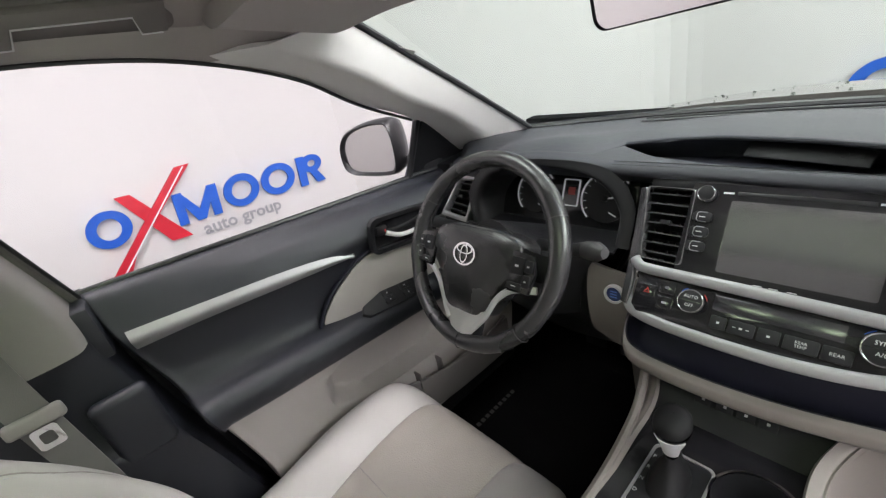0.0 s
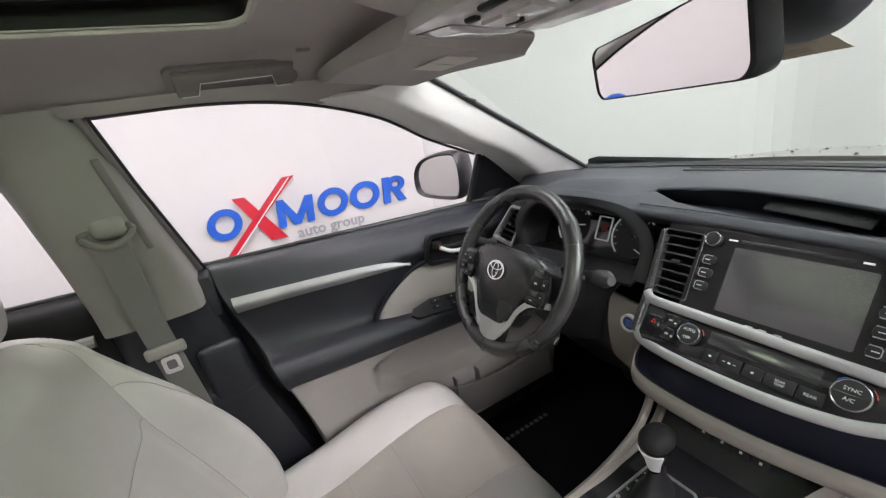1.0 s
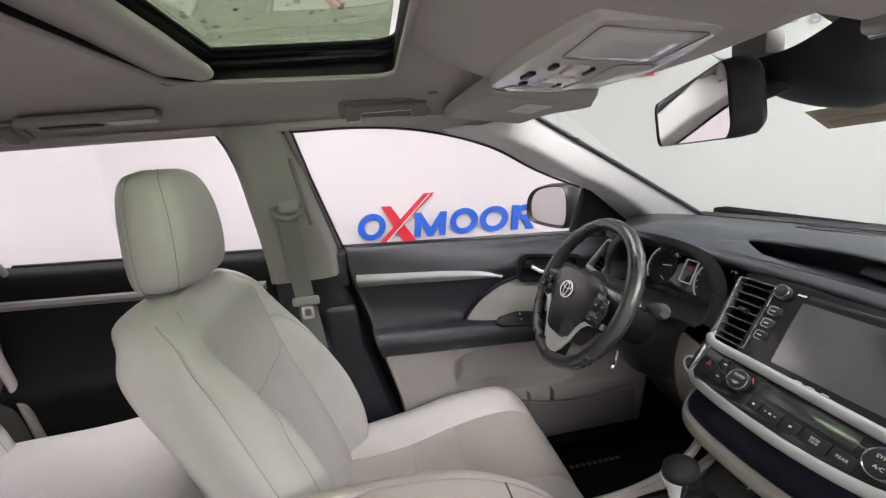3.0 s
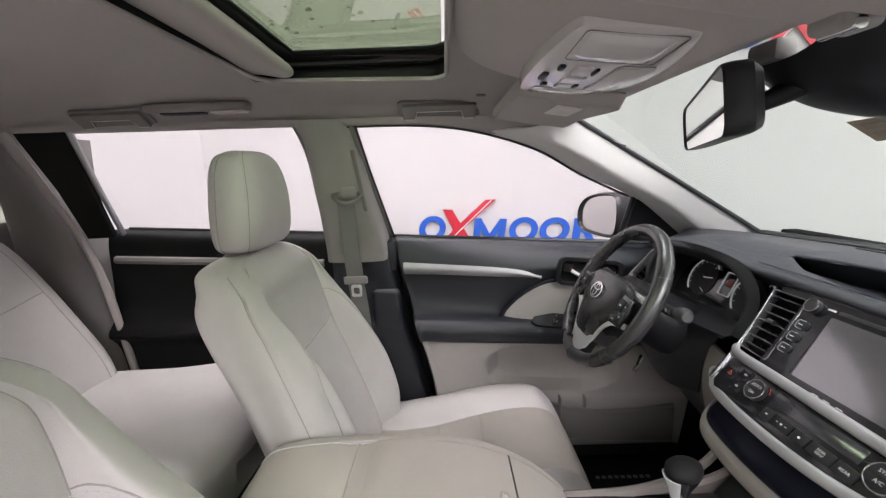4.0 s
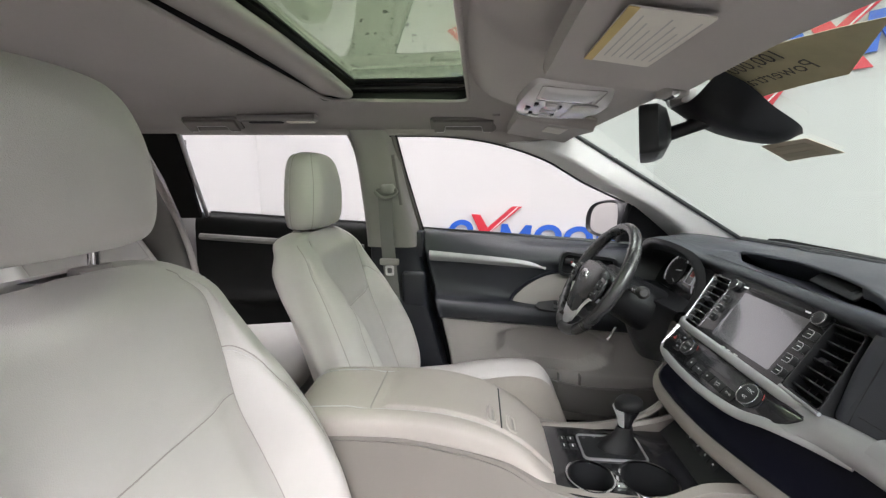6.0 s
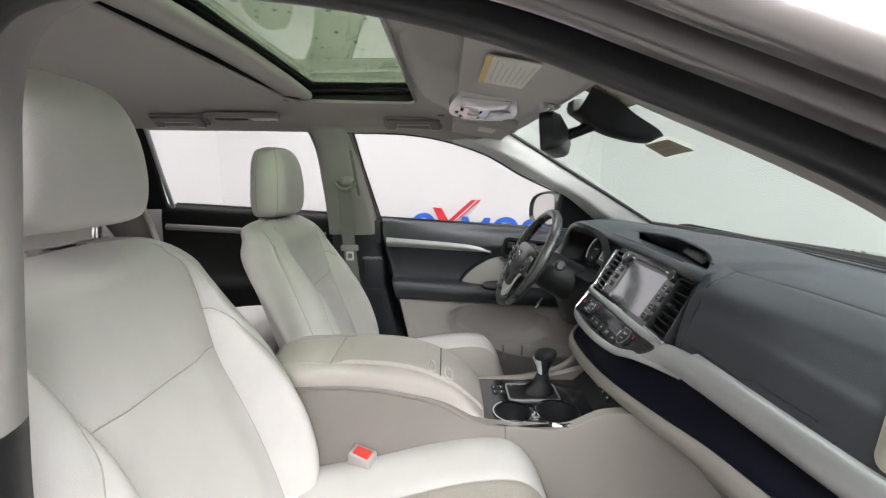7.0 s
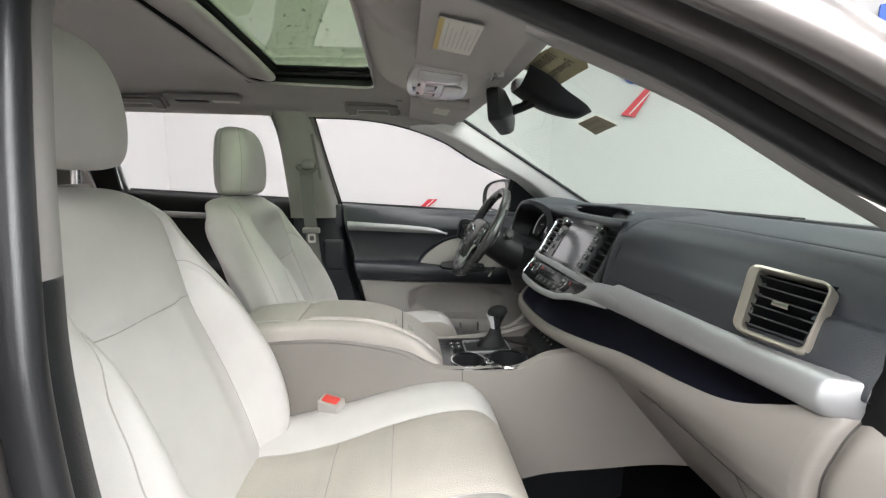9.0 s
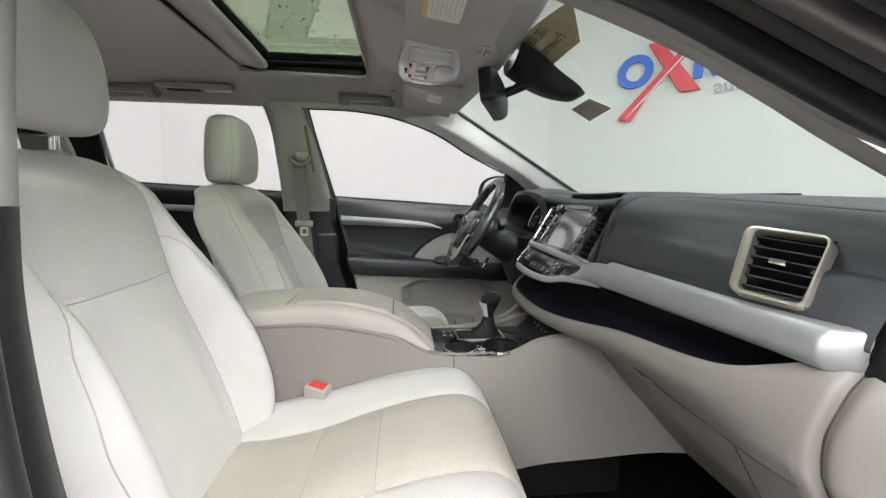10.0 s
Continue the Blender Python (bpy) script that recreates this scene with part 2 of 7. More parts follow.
def round_rect(w, h, r, n=5, cx=0.0, cy=0.0):
    """Corner-rounded rectangle outline, counter-clockwise."""
    out = []
    for sx, sy, a0 in ((1, 1, 0), (-1, 1, 90), (-1, -1, 180), (1, -1, 270)):
        for k in range(n + 1):
            a = radians(a0 + 90 * k / n)
            out.append((cx + sx * (w / 2 - r) + r * math.cos(a), cy + sy * (h / 2 - r) + r * math.sin(a)))
    return out


def frame_prism(outer, inner, depth, m=None, bm=None):
    """A flat ring between two outlines of equal count, depth thick."""
    own = bmesh.new()
    k = len(outer)
    v = [[own.verts.new((x, y, z)) for x, y in o] for o, z in ((outer, 0), (outer, depth), (inner, depth), (inner, 0))]
    for a in range(4):
        for i in range(k):
            own.faces.new((v[a][i], v[a][(i + 1) % k], v[(a + 1) % 4][(i + 1) % k], v[(a + 1) % 4][i]))
    if m is not None:
        own.transform(m)
    if bm is None:
        return own
    return merge(bm, own)


def disc(r, depth, m=None, n=32, bevel=0.0, bm=None):
    return prism([(r * math.cos(2 * math.pi * k / n), r * math.sin(2 * math.pi * k / n)) for k in range(n)], depth, m, bevel, 2, bm)


def ring(r, w, depth, m=None, n=40, bm=None):
    c = [(math.cos(2 * math.pi * k / n), math.sin(2 * math.pi * k / n)) for k in range(n)]
    return frame_prism([(r * x, r * y) for x, y in c], [((r - w) * x, (r - w) * y) for x, y in c], depth, m, bm)


def plane_frame(origin, xdir, updir):
    """Matrix whose x runs along xdir, y along updir, z out of the face."""
    x = Vector(xdir).normalized()
    z = x.cross(Vector(updir)).normalized()
    y = z.cross(x)
    m = Matrix((x, y, z)).transposed().to_4x4()
    m.translation = origin
    return m


def letters(text, size, m, bold=0.0):
    """Flat letters in the xy plane, centred, moved by m."""
    cu = bpy.data.curves.new("print", "FONT")
    cu.body = text
    cu.size = size
    cu.offset = bold
    cu.align_x = "CENTER"
    cu.align_y = "CENTER"
    cu.resolution_u = 2
    ob = bpy.data.objects.new("print", cu)
    me = bpy.data.meshes.new_from_object(ob)
    bm = bmesh.new()
    bm.from_mesh(me)
    bm.transform(m)
    bpy.data.objects.remove(ob)
    bpy.data.meshes.remove(me)
    bpy.data.curves.remove(cu)
    return bm



# ---------------------------------------------------------------- the studio
WX, CEIL = -3.12, 3.3   # side wall plane and ceiling height
CORNERS = [(WX, -1.9), (WX, 1.75), (-1.70, 4.03), (-1.62, 4.13), (-1.52, 4.21), (-1.40, 4.255), (-1.28, 4.27), (1.55, 4.27), (-WX, 1.75), (-WX, -1.9), (1.55, -4.4), (-1.55, -4.4)]


def studio():
    foot = bmesh.new()
    f = foot.faces.new([foot.verts.new((x * 1.03, y * 1.03, 0.0)) for x, y in CORNERS[::-1]])
    r = bmesh.ops.extrude_face_region(foot, geom=[f])
    for v in r["geom"]:
        if isinstance(v, bmesh.types.BMVert):
            v.co.z -= 0.2
    solid("floor", foot, FLOOR, "smooth dark grey studio floor under the car", "floor", kind="structure")
    roof = bmesh.new()
    f = roof.faces.new([roof.verts.new((x * 1.03, y * 1.03, CEIL)) for x, y in CORNERS])
    r = bmesh.ops.extrude_face_region(roof, geom=[f])
    for v in r["geom"]:
        if isinstance(v, bmesh.types.BMVert):
            v.co.z += 0.2
    solid("ceiling", roof, STUDIO, "white studio ceiling with light panels", "ceiling", kind="structure")
    for k, (x, y) in enumerate(CORNERS):
        x2, y2 = CORNERS[(k + 1) % len(CORNERS)]
        ln = math.hypot(x2 - x, y2 - y)
        m = plane_frame((x, y, 0), (x2 - x, y2 - y, 0), (0, 0, 1))
        solid("wall", block(-0.05, ln + 0.05, 0.0, CEIL, -0.0, 0.15, 0, m=m @ pose(0, 0, 0)) if (m @ Vector((0, 0, 1))).xy.dot((x, y)) > m.translation.xy.dot((x, y)) else block(-0.05, ln + 0.05, 0.0, CEIL, -0.15, 0.0, 0, m=m), DIM_WALL if x > 2 and x2 > 2 else STUDIO, "plain studio wall panel around the car", "wall", kind="structure")
    lamp = None
    for x, ys_ in ((-1.0, (-1.2, 0.2)), (-0.5, (3.3,)), (0.95, (-3.1, 3.3)), (1.35, (-1.75, 0.75)), (2.15, (1.95,))):
        for y in ys_:
            if lamp is None:
                lamp = thing("ceiling_light", "bright white ceiling light panel", "ceiling light", "ceiling light panels", at=(x, y, CEIL))
                part("frame", frame_prism(round_rect(1.06, 1.06, 0.06), round_rect(1.0, 1.0, 0.05), 0.05, pose(0, 0, -0.052)), WHITE, lamp)
                part("diffuser", prism(round_rect(1.0, 1.0, 0.05), 0.012, pose(0, 0, -0.045)), LAMP, lamp)
            else:
                copy_thing(lamp, pose(x, y, CEIL))
    # unseen fill panels added low along the open door side, tilted to the car
    for y in (-0.7, 0.5, 1.7):
        m = pose(2.45, y, 2.45, 0, 42, 0)
        hung = thing("fill_light", "added white fill panel on cables beside the car, out of view", "ceiling light", "hanging light panels")
        part("frame", frame_prism(round_rect(1.06, 1.06, 0.06), round_rect(1.0, 1.0, 0.05), 0.05, m @ pose(0, 0, -0.052)), WHITE, hung)
        part("diffuser", prism(round_rect(1.0, 1.0, 0.05), 0.012, m @ pose(0, 0, -0.045)), FILL_LAMP, hung)
        for u, v in ((-0.5, -0.5), (-0.5, 0.5), (0.5, -0.5), (0.5, 0.5)):
            foot = m @ Vector((u, v, -0.01))
            part("cable", tube([tuple(foot), (foot.x, foot.y, CEIL)], 0.004, 6), SILVER, hung)


def letter_ring(w, h, t, lean, n=36):
    o = [(w / 2 * math.cos(a), h / 2 * math.sin(a)) for a in np.linspace(0, 2 * math.pi, n, endpoint=False)]
    i = [((w / 2 - t) * math.cos(a), (h / 2 - t * 0.85) * math.sin(a)) for a in np.linspace(0, 2 * math.pi, n, endpoint=False)]
    return [(x + lean * y, y) for x, y in o], [(x + lean * y, y) for x, y in i]


def wall_sign(m, s):
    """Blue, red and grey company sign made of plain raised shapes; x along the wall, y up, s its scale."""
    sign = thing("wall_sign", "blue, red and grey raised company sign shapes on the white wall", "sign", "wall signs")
    sign.matrix_world = m @ Matrix.Diagonal((s, s, s, 1))
    d = 0.02
    for cx, w in ((0.118, 0.235), (0.918, 0.25), (1.192, 0.26)):
        h = 0.225
        o, i = letter_ring(w, h, 0.055, 0.12)
        part("sign_ring", frame_prism(o, i, d, pose(cx, h / 2, 0.015)), SIGN_BLUE, sign)
    for x in (0.478, 0.695):
        part("sign_block", prism([(-0.004, 0), (0.052, 0), (0.074, 0.208), (0.014, 0.208)], d, pose(x, 0.0, 0.015)), SIGN_BLUE, sign)
    part("sign_wedge", prism([(0.545, 0.208), (0.498, 0.208), (0.588, 0.0), (0.638, 0.0), (0.766, 0.208), (0.712, 0.208), (0.622, 0.075)], d, pose(0, 0, 0.0165)), SIGN_BLUE, sign)
    part("sign_block", prism([(-0.004, 0), (0.058, 0), (0.076, 0.22), (0.012, 0.22)], d, pose(1.352, 0.0, 0.015)), SIGN_BLUE, sign)
    o, i = letter_ring(0.17, 0.135, 0.05, 0.12)
    part("sign_ring", frame_prism(o, i, d, pose(1.478, 0.153, 0.0165)), SIGN_BLUE, sign)
    part("sign_block", prism([(0.135, 0), (0.21, 0), (0.155, 0.10), (0.095, 0.10)], d, pose(1.352, 0.0, 0.014)), SIGN_BLUE, sign)
    part("sign_slash", prism([(-0.005, -0.205), (0.085, -0.235), (0.20, -0.06), (0.665, 0.375), (0.575, 0.372), (0.30, 0.10)], d, pose(0, 0, 0.018)), SIGN_RED, sign, "red slash with a white line")
    part("sign_slash_line", prism([(0.045, -0.21), (0.055, -0.212), (0.63, 0.368), (0.62, 0.368)], 0.003, pose(0, 0, 0.039)), WHITE, sign)
    part("sign_cross", prism([(0.207, 0.282), (0.29, 0.28), (0.52, -0.078), (0.395, -0.072)], d, pose(0, 0, 0.016)), SIGN_RED, sign)
    part("sign_words", letters("auto group", 0.125, pose(0.875, -0.075, 0.014), 0.003), SIGN_GREY, sign, "small grey words under the blue shapes")
    return sign


studio()
WEST = plane_frame((WX, 0, 0), (0, 1, 0), (0, 0, 1))
wall_sign(WEST @ pose(-0.075, 0.752, 0, 0, 0, -2.6), 1.0)
NW = plane_frame((-3.12, 1.75, 0), (1.57, 2.52, 0), (0, 0, 1))
wall_sign(NW @ pose(0.62, 2.14, 0, 0, 0, 4), 1.25)
wall_sign(plane_frame((-0.355, 4.27, 0.42), (1, 0, 0), (0, 0, 1)), 1.5)


# ---------------------------------------------------------------- car body
def wx(z):
    """Half width of the side glass at height z."""
    return 0.79 - 0.716 * (z - 1.13)


WIN_TOP = [(0.80, 0.88, 1.13), (0.70, 0.69, 1.262), (0.655, 0.543, 1.325), (0.601, 0.408, 1.394), (0.568, 0.258, 1.44), (0.556, 0.115, 1.46), (0.553, -0.045, 1.463)]
GLASS_EDGE = [(0.625, 1.02, 1.155), (0.597, 0.87, 1.24), (0.568, 0.74, 1.312), (0.542, 0.60, 1.39), (0.518, 0.475, 1.46)]

body = thing("car_body", "dark bronze car body shell with grey inner trim, passenger door open", "car")

# headliner: cross sections from the windshield header to the tailgate
HL = []
for y, zc, ze, we in ((0.475, 1.478, 1.46, 0.518), (0.36, 1.505, 1.462, 0.545), (0.258, 1.525, 1.462, 0.552), (0.16, 1.54, 1.466, 0.553), (-0.13, 1.548, 1.468, 0.553),
                      (-0.60, 1.555, 1.474, 0.55), (-1.1, 1.55, 1.472, 0.545), (-1.8, 1.51, 1.45, 0.52)):
    HL.append([(s * x, y, z) for s, x, z in ((-1, we, ze), (-1, we - 0.06, ze + 0.55 * (zc - ze)), (-1, we - 0.15, ze + 0.85 * (zc - ze)), (-1, 0.2, zc - 0.003), (1, 0.0, zc),
                                            (1, 0.2, zc - 0.003), (1, we - 0.15, ze + 0.85 * (zc - ze)), (1, we - 0.06, ze + 0.55 * (zc - ze)), (1, we, ze))])
HP = loft(HL, 81, 141)
SUN = (0.395, -0.205, 0.178)


def in_sunroof(j, i):
    c = HP[j:j + 2, i:i + 2].mean((0, 1))
    return abs(c[0]) < SUN[0] and SUN[1] < c[1] < SUN[2]


def liner_z(x, y):
    """Height of the headliner over (x, y)."""
    j = int(np.argmin(abs(HP[:, 40, 1] - y)))
    return float(np.interp(x, HP[j, :, 0], HP[j, :, 2]))


part("headliner", grid(HP, keep=lambda j, i: not in_sunroof(j, i)), HEADLINER, body, "grey cloth headliner with a sunroof opening")
# sunroof: cloth-covered rim, stepped black frame, glass, the front lip of the retracted shade
rim = [(x, y, liner_z(x, y)) for x, y in round_rect(0.79, 0.383, 0.045, 8, 0, -0.0135)]
part("sunroof_rim", tube(rim, 0.0045, 8, closed=True), HEADLINER, body, "grey cloth-covered rim of the sunroof opening")
steps = []
for grow, zz in ((0.0, None), (0.0, 1.557), (-0.012, 1.559), (-0.014, 1.566), (-0.036, 1.568), (-0.038, 1.572), (-0.053, 1.573), (-0.055, 1.5775)):
    o = round_rect(0.79 + 2 * grow, 0.383 + grow * 0.6, 0.04, 8, 0, -0.0135 - 0.3 * grow)
    steps.append([(x, max(y, -0.205 if grow > -0.03 else -0.11), liner_z(x, y) - 0.002 if zz is None else zz) for x, y in o])
part("sunroof_frame", grid(np.array(steps), closed_u=True), BLACKFRAME, body, "stepped black sunroof frame")
for x in (-0.372, 0.372):
    part("guide_rail", tube([(x, -0.20, 1.5625), (x, 0.15, 1.5625)], 0.0035, 8), RUBBER, body, "black sunroof guide rail")
part("sunroof_tray", block(-0.392, 0.392, -0.64, -0.106, 1.5735, 1.5765, 0), BLACKFRAME, body, "black tray over the headliner")
part("sunroof_glass", block(-0.36, 0.36, -0.62, 0.17, 1.5775, 1.5825, 0), GLASS_TINT, body, "tinted sunroof glass with rain drops")
lipc = [(0, -0.113, 1.5545), (0, -0.103, 1.549), (0, -0.101, 1.540), (0, -0.108, 1.532), (0, -0.125, 1.530), (0, -0.16, 1.5375), (0, -0.193, 1.5425), (0, -0.22, 1.545), (0, -0.22, 1.553)]
lipp = spline([(0, y - 0.016, z + 0.004) for _, y, z in lipc], 34)
LIP_ROWS = []
for x, k in ((-0.372, 0.15), (-0.371, 0.6), (-0.366, 0.9), (-0.35, 1.0), (-0.2, 1.0), (0.0, 1.0), (0.2, 1.0), (0.35, 1.0), (0.366, 0.9), (0.371, 0.6), (0.372, 0.15)):
    LIP_ROWS.append([(x, -0.16 + (p[1] + 0.16) * (0.55 + 0.45 * k), 1.545 + (p[2] - 1.545) * k + 0.012 * (1 - (x / 0.37) ** 2)) for p in lipp])
part("shade_lip", grid(np.array(LIP_ROWS), closed_u=True), HEADLINER, body, "rounded grey front lip of the sunroof shade")
# roof skin
R = loft([[(-0.62, y, 1.46 - d), (-0.55, y, 1.53 - d), (-0.3, y, 1.578 - d), (0, y, 1.585 - d), (0.3, y, 1.578 - d), (0.55, y, 1.53 - d), (0.62, y, 1.46 - d)] for y, d in ((0.50, 0.10), (0.35, 0.035), (0.1, 0.004), (-0.6, 0.0), (-1.2, 0.004), (-1.9, 0.04))], 41, 61)
part("roof_panel", grid(R, keep=lambda j, i: -0.575 < R[j:j + 2, i:i + 2, 0].mean() < 0.5 and R[j:j + 2, i:i + 2, 1].mean() < 0.4 and not (abs(R[j:j + 2, i:i + 2, 0].mean()) < 0.37 and -0.64 < R[j:j + 2, i:i + 2, 1].mean() < 0.19)), PAINT, body, "dark painted roof panel")

for s in (-1, 1):
    top = [(s * x, y, z) for x, y, z in WIN_TOP]
    edge = [(s * x, y, z) for x, y, z in GLASS_EDGE]
    w5, g5 = np.array(top[:5]), np.array(edge)
    mid = (w5 + g5) / 2 + np.array((-s * 0.022, -0.012, -0.012))
    if s < 0:
        part("a_pillar_trim", slab(loft([w5, 0.65 * w5 + 0.35 * g5 + np.array((-s * 0.012, -0.008, -0.008)), mid, 0.3 * w5 + 0.7 * g5 + np.array((-s * 0.014, -0.006, -0.008)), g5], 24, 14), 0.006, toward=(s, 0.5, 0.5)), LIT_PILLAR, body, "grey windshield pillar trim, lightened to look lit")
    part("windshield_seal", tube(spline(edge, 24), 0.006, 8), RUBBER, body)
    # roof rail between the headliner edge and the door opening
    rail = [(0.60, 0.40, 1.396), (0.568, 0.258, 1.440), (0.556, 0.115, 1.460), (0.553, -0.045, 1.463), (0.556, -0.35, 1.466), (0.556, -0.75, 1.468), (0.548, -1.1, 1.470), (0.53, -1.8, 1.45)]
    inner = [(0.515, 0.44, 1.458), (0.522, 0.30, 1.468), (0.528, 0.115, 1.476), (0.528, -0.045, 1.478), (0.526, -0.35, 1.481), (0.525, -0.75, 1.484), (0.52, -1.1, 1.482), (0.50, -1.8, 1.458)]
    out = [(a[0] + 0.03, a[1], a[2] + 0.012) for a in rail]
    rr = [[(s * x, y, z) for x, y, z in q] for q in (inner, [((a[0] + b[0]) / 2, (a[1] + b[1]) / 2, (a[2] + b[2]) / 2 - 0.006) for a, b in zip(inner, rail)], rail, out)]
    if s < 0:
        part("roof_rail_trim", grid(loft(rr, 60, 12)), HEADLINER, body, "grey cloth roof rail edge")
    # B pillar: upper trim, lower dark trim
    up = []
    for z, xin, y0, y1 in ((1.10, 0.668, -0.185, -0.005), (1.16, 0.656, -0.185, -0.008), (1.30, 0.60, -0.185, -0.03), (1.42, 0.552, -0.187, -0.048), (1.475, 0.52, -0.20, -0.06)):
        up.append([(s * (wx(max(z, 1.13)) - 0.005), y0, z), (s * (xin + 0.03), y0 + 0.004, z), (s * xin, y0 + 0.03, z), (s * xin, y1 - 0.03, z), (s * (xin + 0.03), y1 - 0.003 - (0.03 if s > 0 else 0), z), (s * (wx(max(z, 1.13)) - 0.005), y1 - (0.045 if s > 0 else 0), z)])
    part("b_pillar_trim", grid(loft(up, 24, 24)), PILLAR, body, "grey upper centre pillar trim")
    lo = []
    for z, xin, y0, y1 in ((0.42, 0.70, -0.25, 0.17), (0.62, 0.69, -0.21, 0.10), (0.80, 0.675, -0.19, 0.06), (0.905, 0.665, -0.185, 0.035), (0.93, 0.69, -0.182, 0.03), (1.02, 0.70, -0.182, 0.015), (1.115, 0.69, -0.18, 0.0)):
        lo.append([(s * 0.80, y0, z), (s * (xin + 0.03), y0 + 0.004, z), (s * xin, y0 + 0.03, z), (s * xin, y1 - 0.03, z), (s * (xin + 0.03), y1 - 0.003 - (0.035 if s > 0 else 0), z), (s * (0.80 if s < 0 else 0.725), y1 - (0.05 if s > 0 else 0), z)])
    part("b_pillar_lower", grid(loft(lo, 24, 40)), CHARCOAL, body, "charcoal lower centre pillar trim")
    if s < 0:
        part("pillar_notch", block(-0.69, -0.660, -0.055, 0.028, 0.888, 1.015, 0.014, 4), CHARCOAL, body, "raised charcoal pad on the centre pillar")
    # C pillar and rear quarter
    cp = []
    for z, xin, y0, y1 in ((0.5, 0.68, -1.12, -0.80), (0.95, 0.665, -1.10, -0.835), (1.10, 0.66, -1.08, -0.86), (1.22, 0.64, -1.065, -0.885), (1.35, 0.585, -1.02, -0.90), (1.475, 0.50, -0.97, -0.895)):
        cp.append([(s * 0.79, y0, z), (s * (xin + 0.03), y0 + 0.004, z), (s * xin, y0 + 0.04, z), (s * xin, y1 - 0.04, z), (s * (xin + 0.04), y1 - 0.003, z), (s * 0.79, y1, z)])
    # darker than PILLAR: the rear cabin's shade is put into this grey
    part("c_pillar_trim", grid(loft(cp, 24, 24)), DARKTRIM, body, "rear pillar trim, darkened for the shade at the rear")
    part("c_pillar_edge", tube(spline([(s * 0.525, -0.885, 1.475), (s * 0.60, -0.887, 1.35), (s * 0.655, -0.872, 1.22), (s * 0.675, -0.845, 1.10), (s * 0.68, -0.82, 0.95), (s * 0.69, -0.78, 0.60)], 30), 0.014, 10, flat=0.7), HEADLINER, body, "grey edge of the rear door opening")
    # arched surround of the quarter window
    qo = [(-0.955, 1.23), (-0.955, 1.30), (-0.955, 1.42), (-0.98, 1.50), (-1.15, 1.515), (-1.36, 1.50), (-1.52, 1.42), (-1.52, 1.30), (-1.52, 1.23)]
    qi = [(-1.068, 1.235), (-1.05, 1.30), (-1.025, 1.38), (-1.01, 1.425), (-1.03, 1.455), (-1.09, 1.466), (-1.17, 1.45), (-1.26, 1.405), (-1.33, 1.33), (-1.36, 1.235)]
    part("quarter_surround", slab(loft([[(s * (wx(z) - 0.012), y, z) for y, z in spline([(*p, 0) for p in q], 40)[:, :2]] for q in (qo, qi)], 40, 6), 0.02, toward=(s, 0, 0)), HEADLINER, body, "dark grey arched quarter window surround")
    q = loft([[(s * 0.72, -1.05, 0.5), (s * 0.73, -1.05, 1.24)], [(s * 0.72, -1.5, 0.5), (s * 0.73, -1.5, 1.24)], [(s * 0.70, -2.0, 0.5), (s * 0.72, -2.0, 1.24)]], 6, 12)
    part("quarter_panel_trim", slab(q, 0.05, toward=(s, 0, 0)), DARKTRIM, body)
    q = loft([[(s * 0.73, -1.48, 1.22), (s * 0.54, -1.48, 1.48)], [(s * 0.72, -2.0, 1.22), (s * 0.52, -2.0, 1.46)]], 6, 6)
    part("d_pillar_trim", slab(q, 0.05, toward=(s, 0, 0)), DARKTRIM, body)
    # side glass
    for name, c in (("front_side_glass", None), ("rear_side_glass", [(-0.18, 1.16), (-0.80, 1.19), (-0.735, 1.475), (-0.18, 1.475)]), ("quarter_glass", [(-1.10, 1.23), (-1.5, 1.23), (-1.5, 1.49), (-0.95, 1.49)])):
        if c is None:
            continue
        b = bmesh.new()
        b.faces.new([b.verts.new((s * (wx(z) + 0.004), y, z)) for y, z in c])
        g = part(name, b, GLASS if name != "quarter_glass" else GLASS_TINT, body)
        g.visible_shadow = False

# rear closing panel, floor, firewall
part("tailgate", block(-0.75, 0.75, -2.06, -2.0, 0.45, 1.5, 0.01), PILLAR, body)
part("cabin_floor", block(-0.78, 0.78, -2.0, 1.25, 0.40, 0.43, 0.004), CARPET, body, "black carpeted cabin floor")
part("firewall", block(-0.79, 0.79, 1.21, 1.26, 0.43, 1.135, 0.004), CARPET, body)
for s in (-1, 1):
    part("kick_panel", block(min(s * 0.73, s * 0.80), max(s * 0.73, s * 0.80), 0.80, 1.24, 0.43, 1.12, 0.01), BLACK, body)
    part("door_sill", block(min(s * 0.70, s * 0.82), max(s * 0.70, s * 0.82), -0.85, 0.9, 0.36, 0.455, 0.02, 3), BLACK, body)

# added out of view to keep side light off the rear seats
part("rear_side_panel", block(0.72, 0.80, -0.90, -0.185, 0.43, 1.16, 0.01), BLACK, body, "unseen black panel closing the rear side to light")



def side_skin(name, y0, y1, s, parent, label, top=1.075, inset=0.0):
    """Outer painted body panel with a shoulder and a tucked sill, on the side s."""
    prof = [(0.33, 0.80), (0.36, 0.845), (0.42, 0.868), (0.56, 0.878), (0.74, 0.893), (0.86, 0.905), (0.93, 0.902), (1.02, 0.886), (top, 0.862)]
    rows = [[(s * (x - inset - 0.05 * max(0.0, abs(y - 0.1) - 1.0) ** 2), y, z) for z, x in prof] for y in np.linspace(y0, y1, 7)]
    return part(name, slab(loft(rows, 20, 24), 0.012, toward=(-s, 0, 0)), PAINT, parent, label)


side_skin("front_fender", 0.93, 1.65, -1, body, "dark bronze painted fender", 0.97)
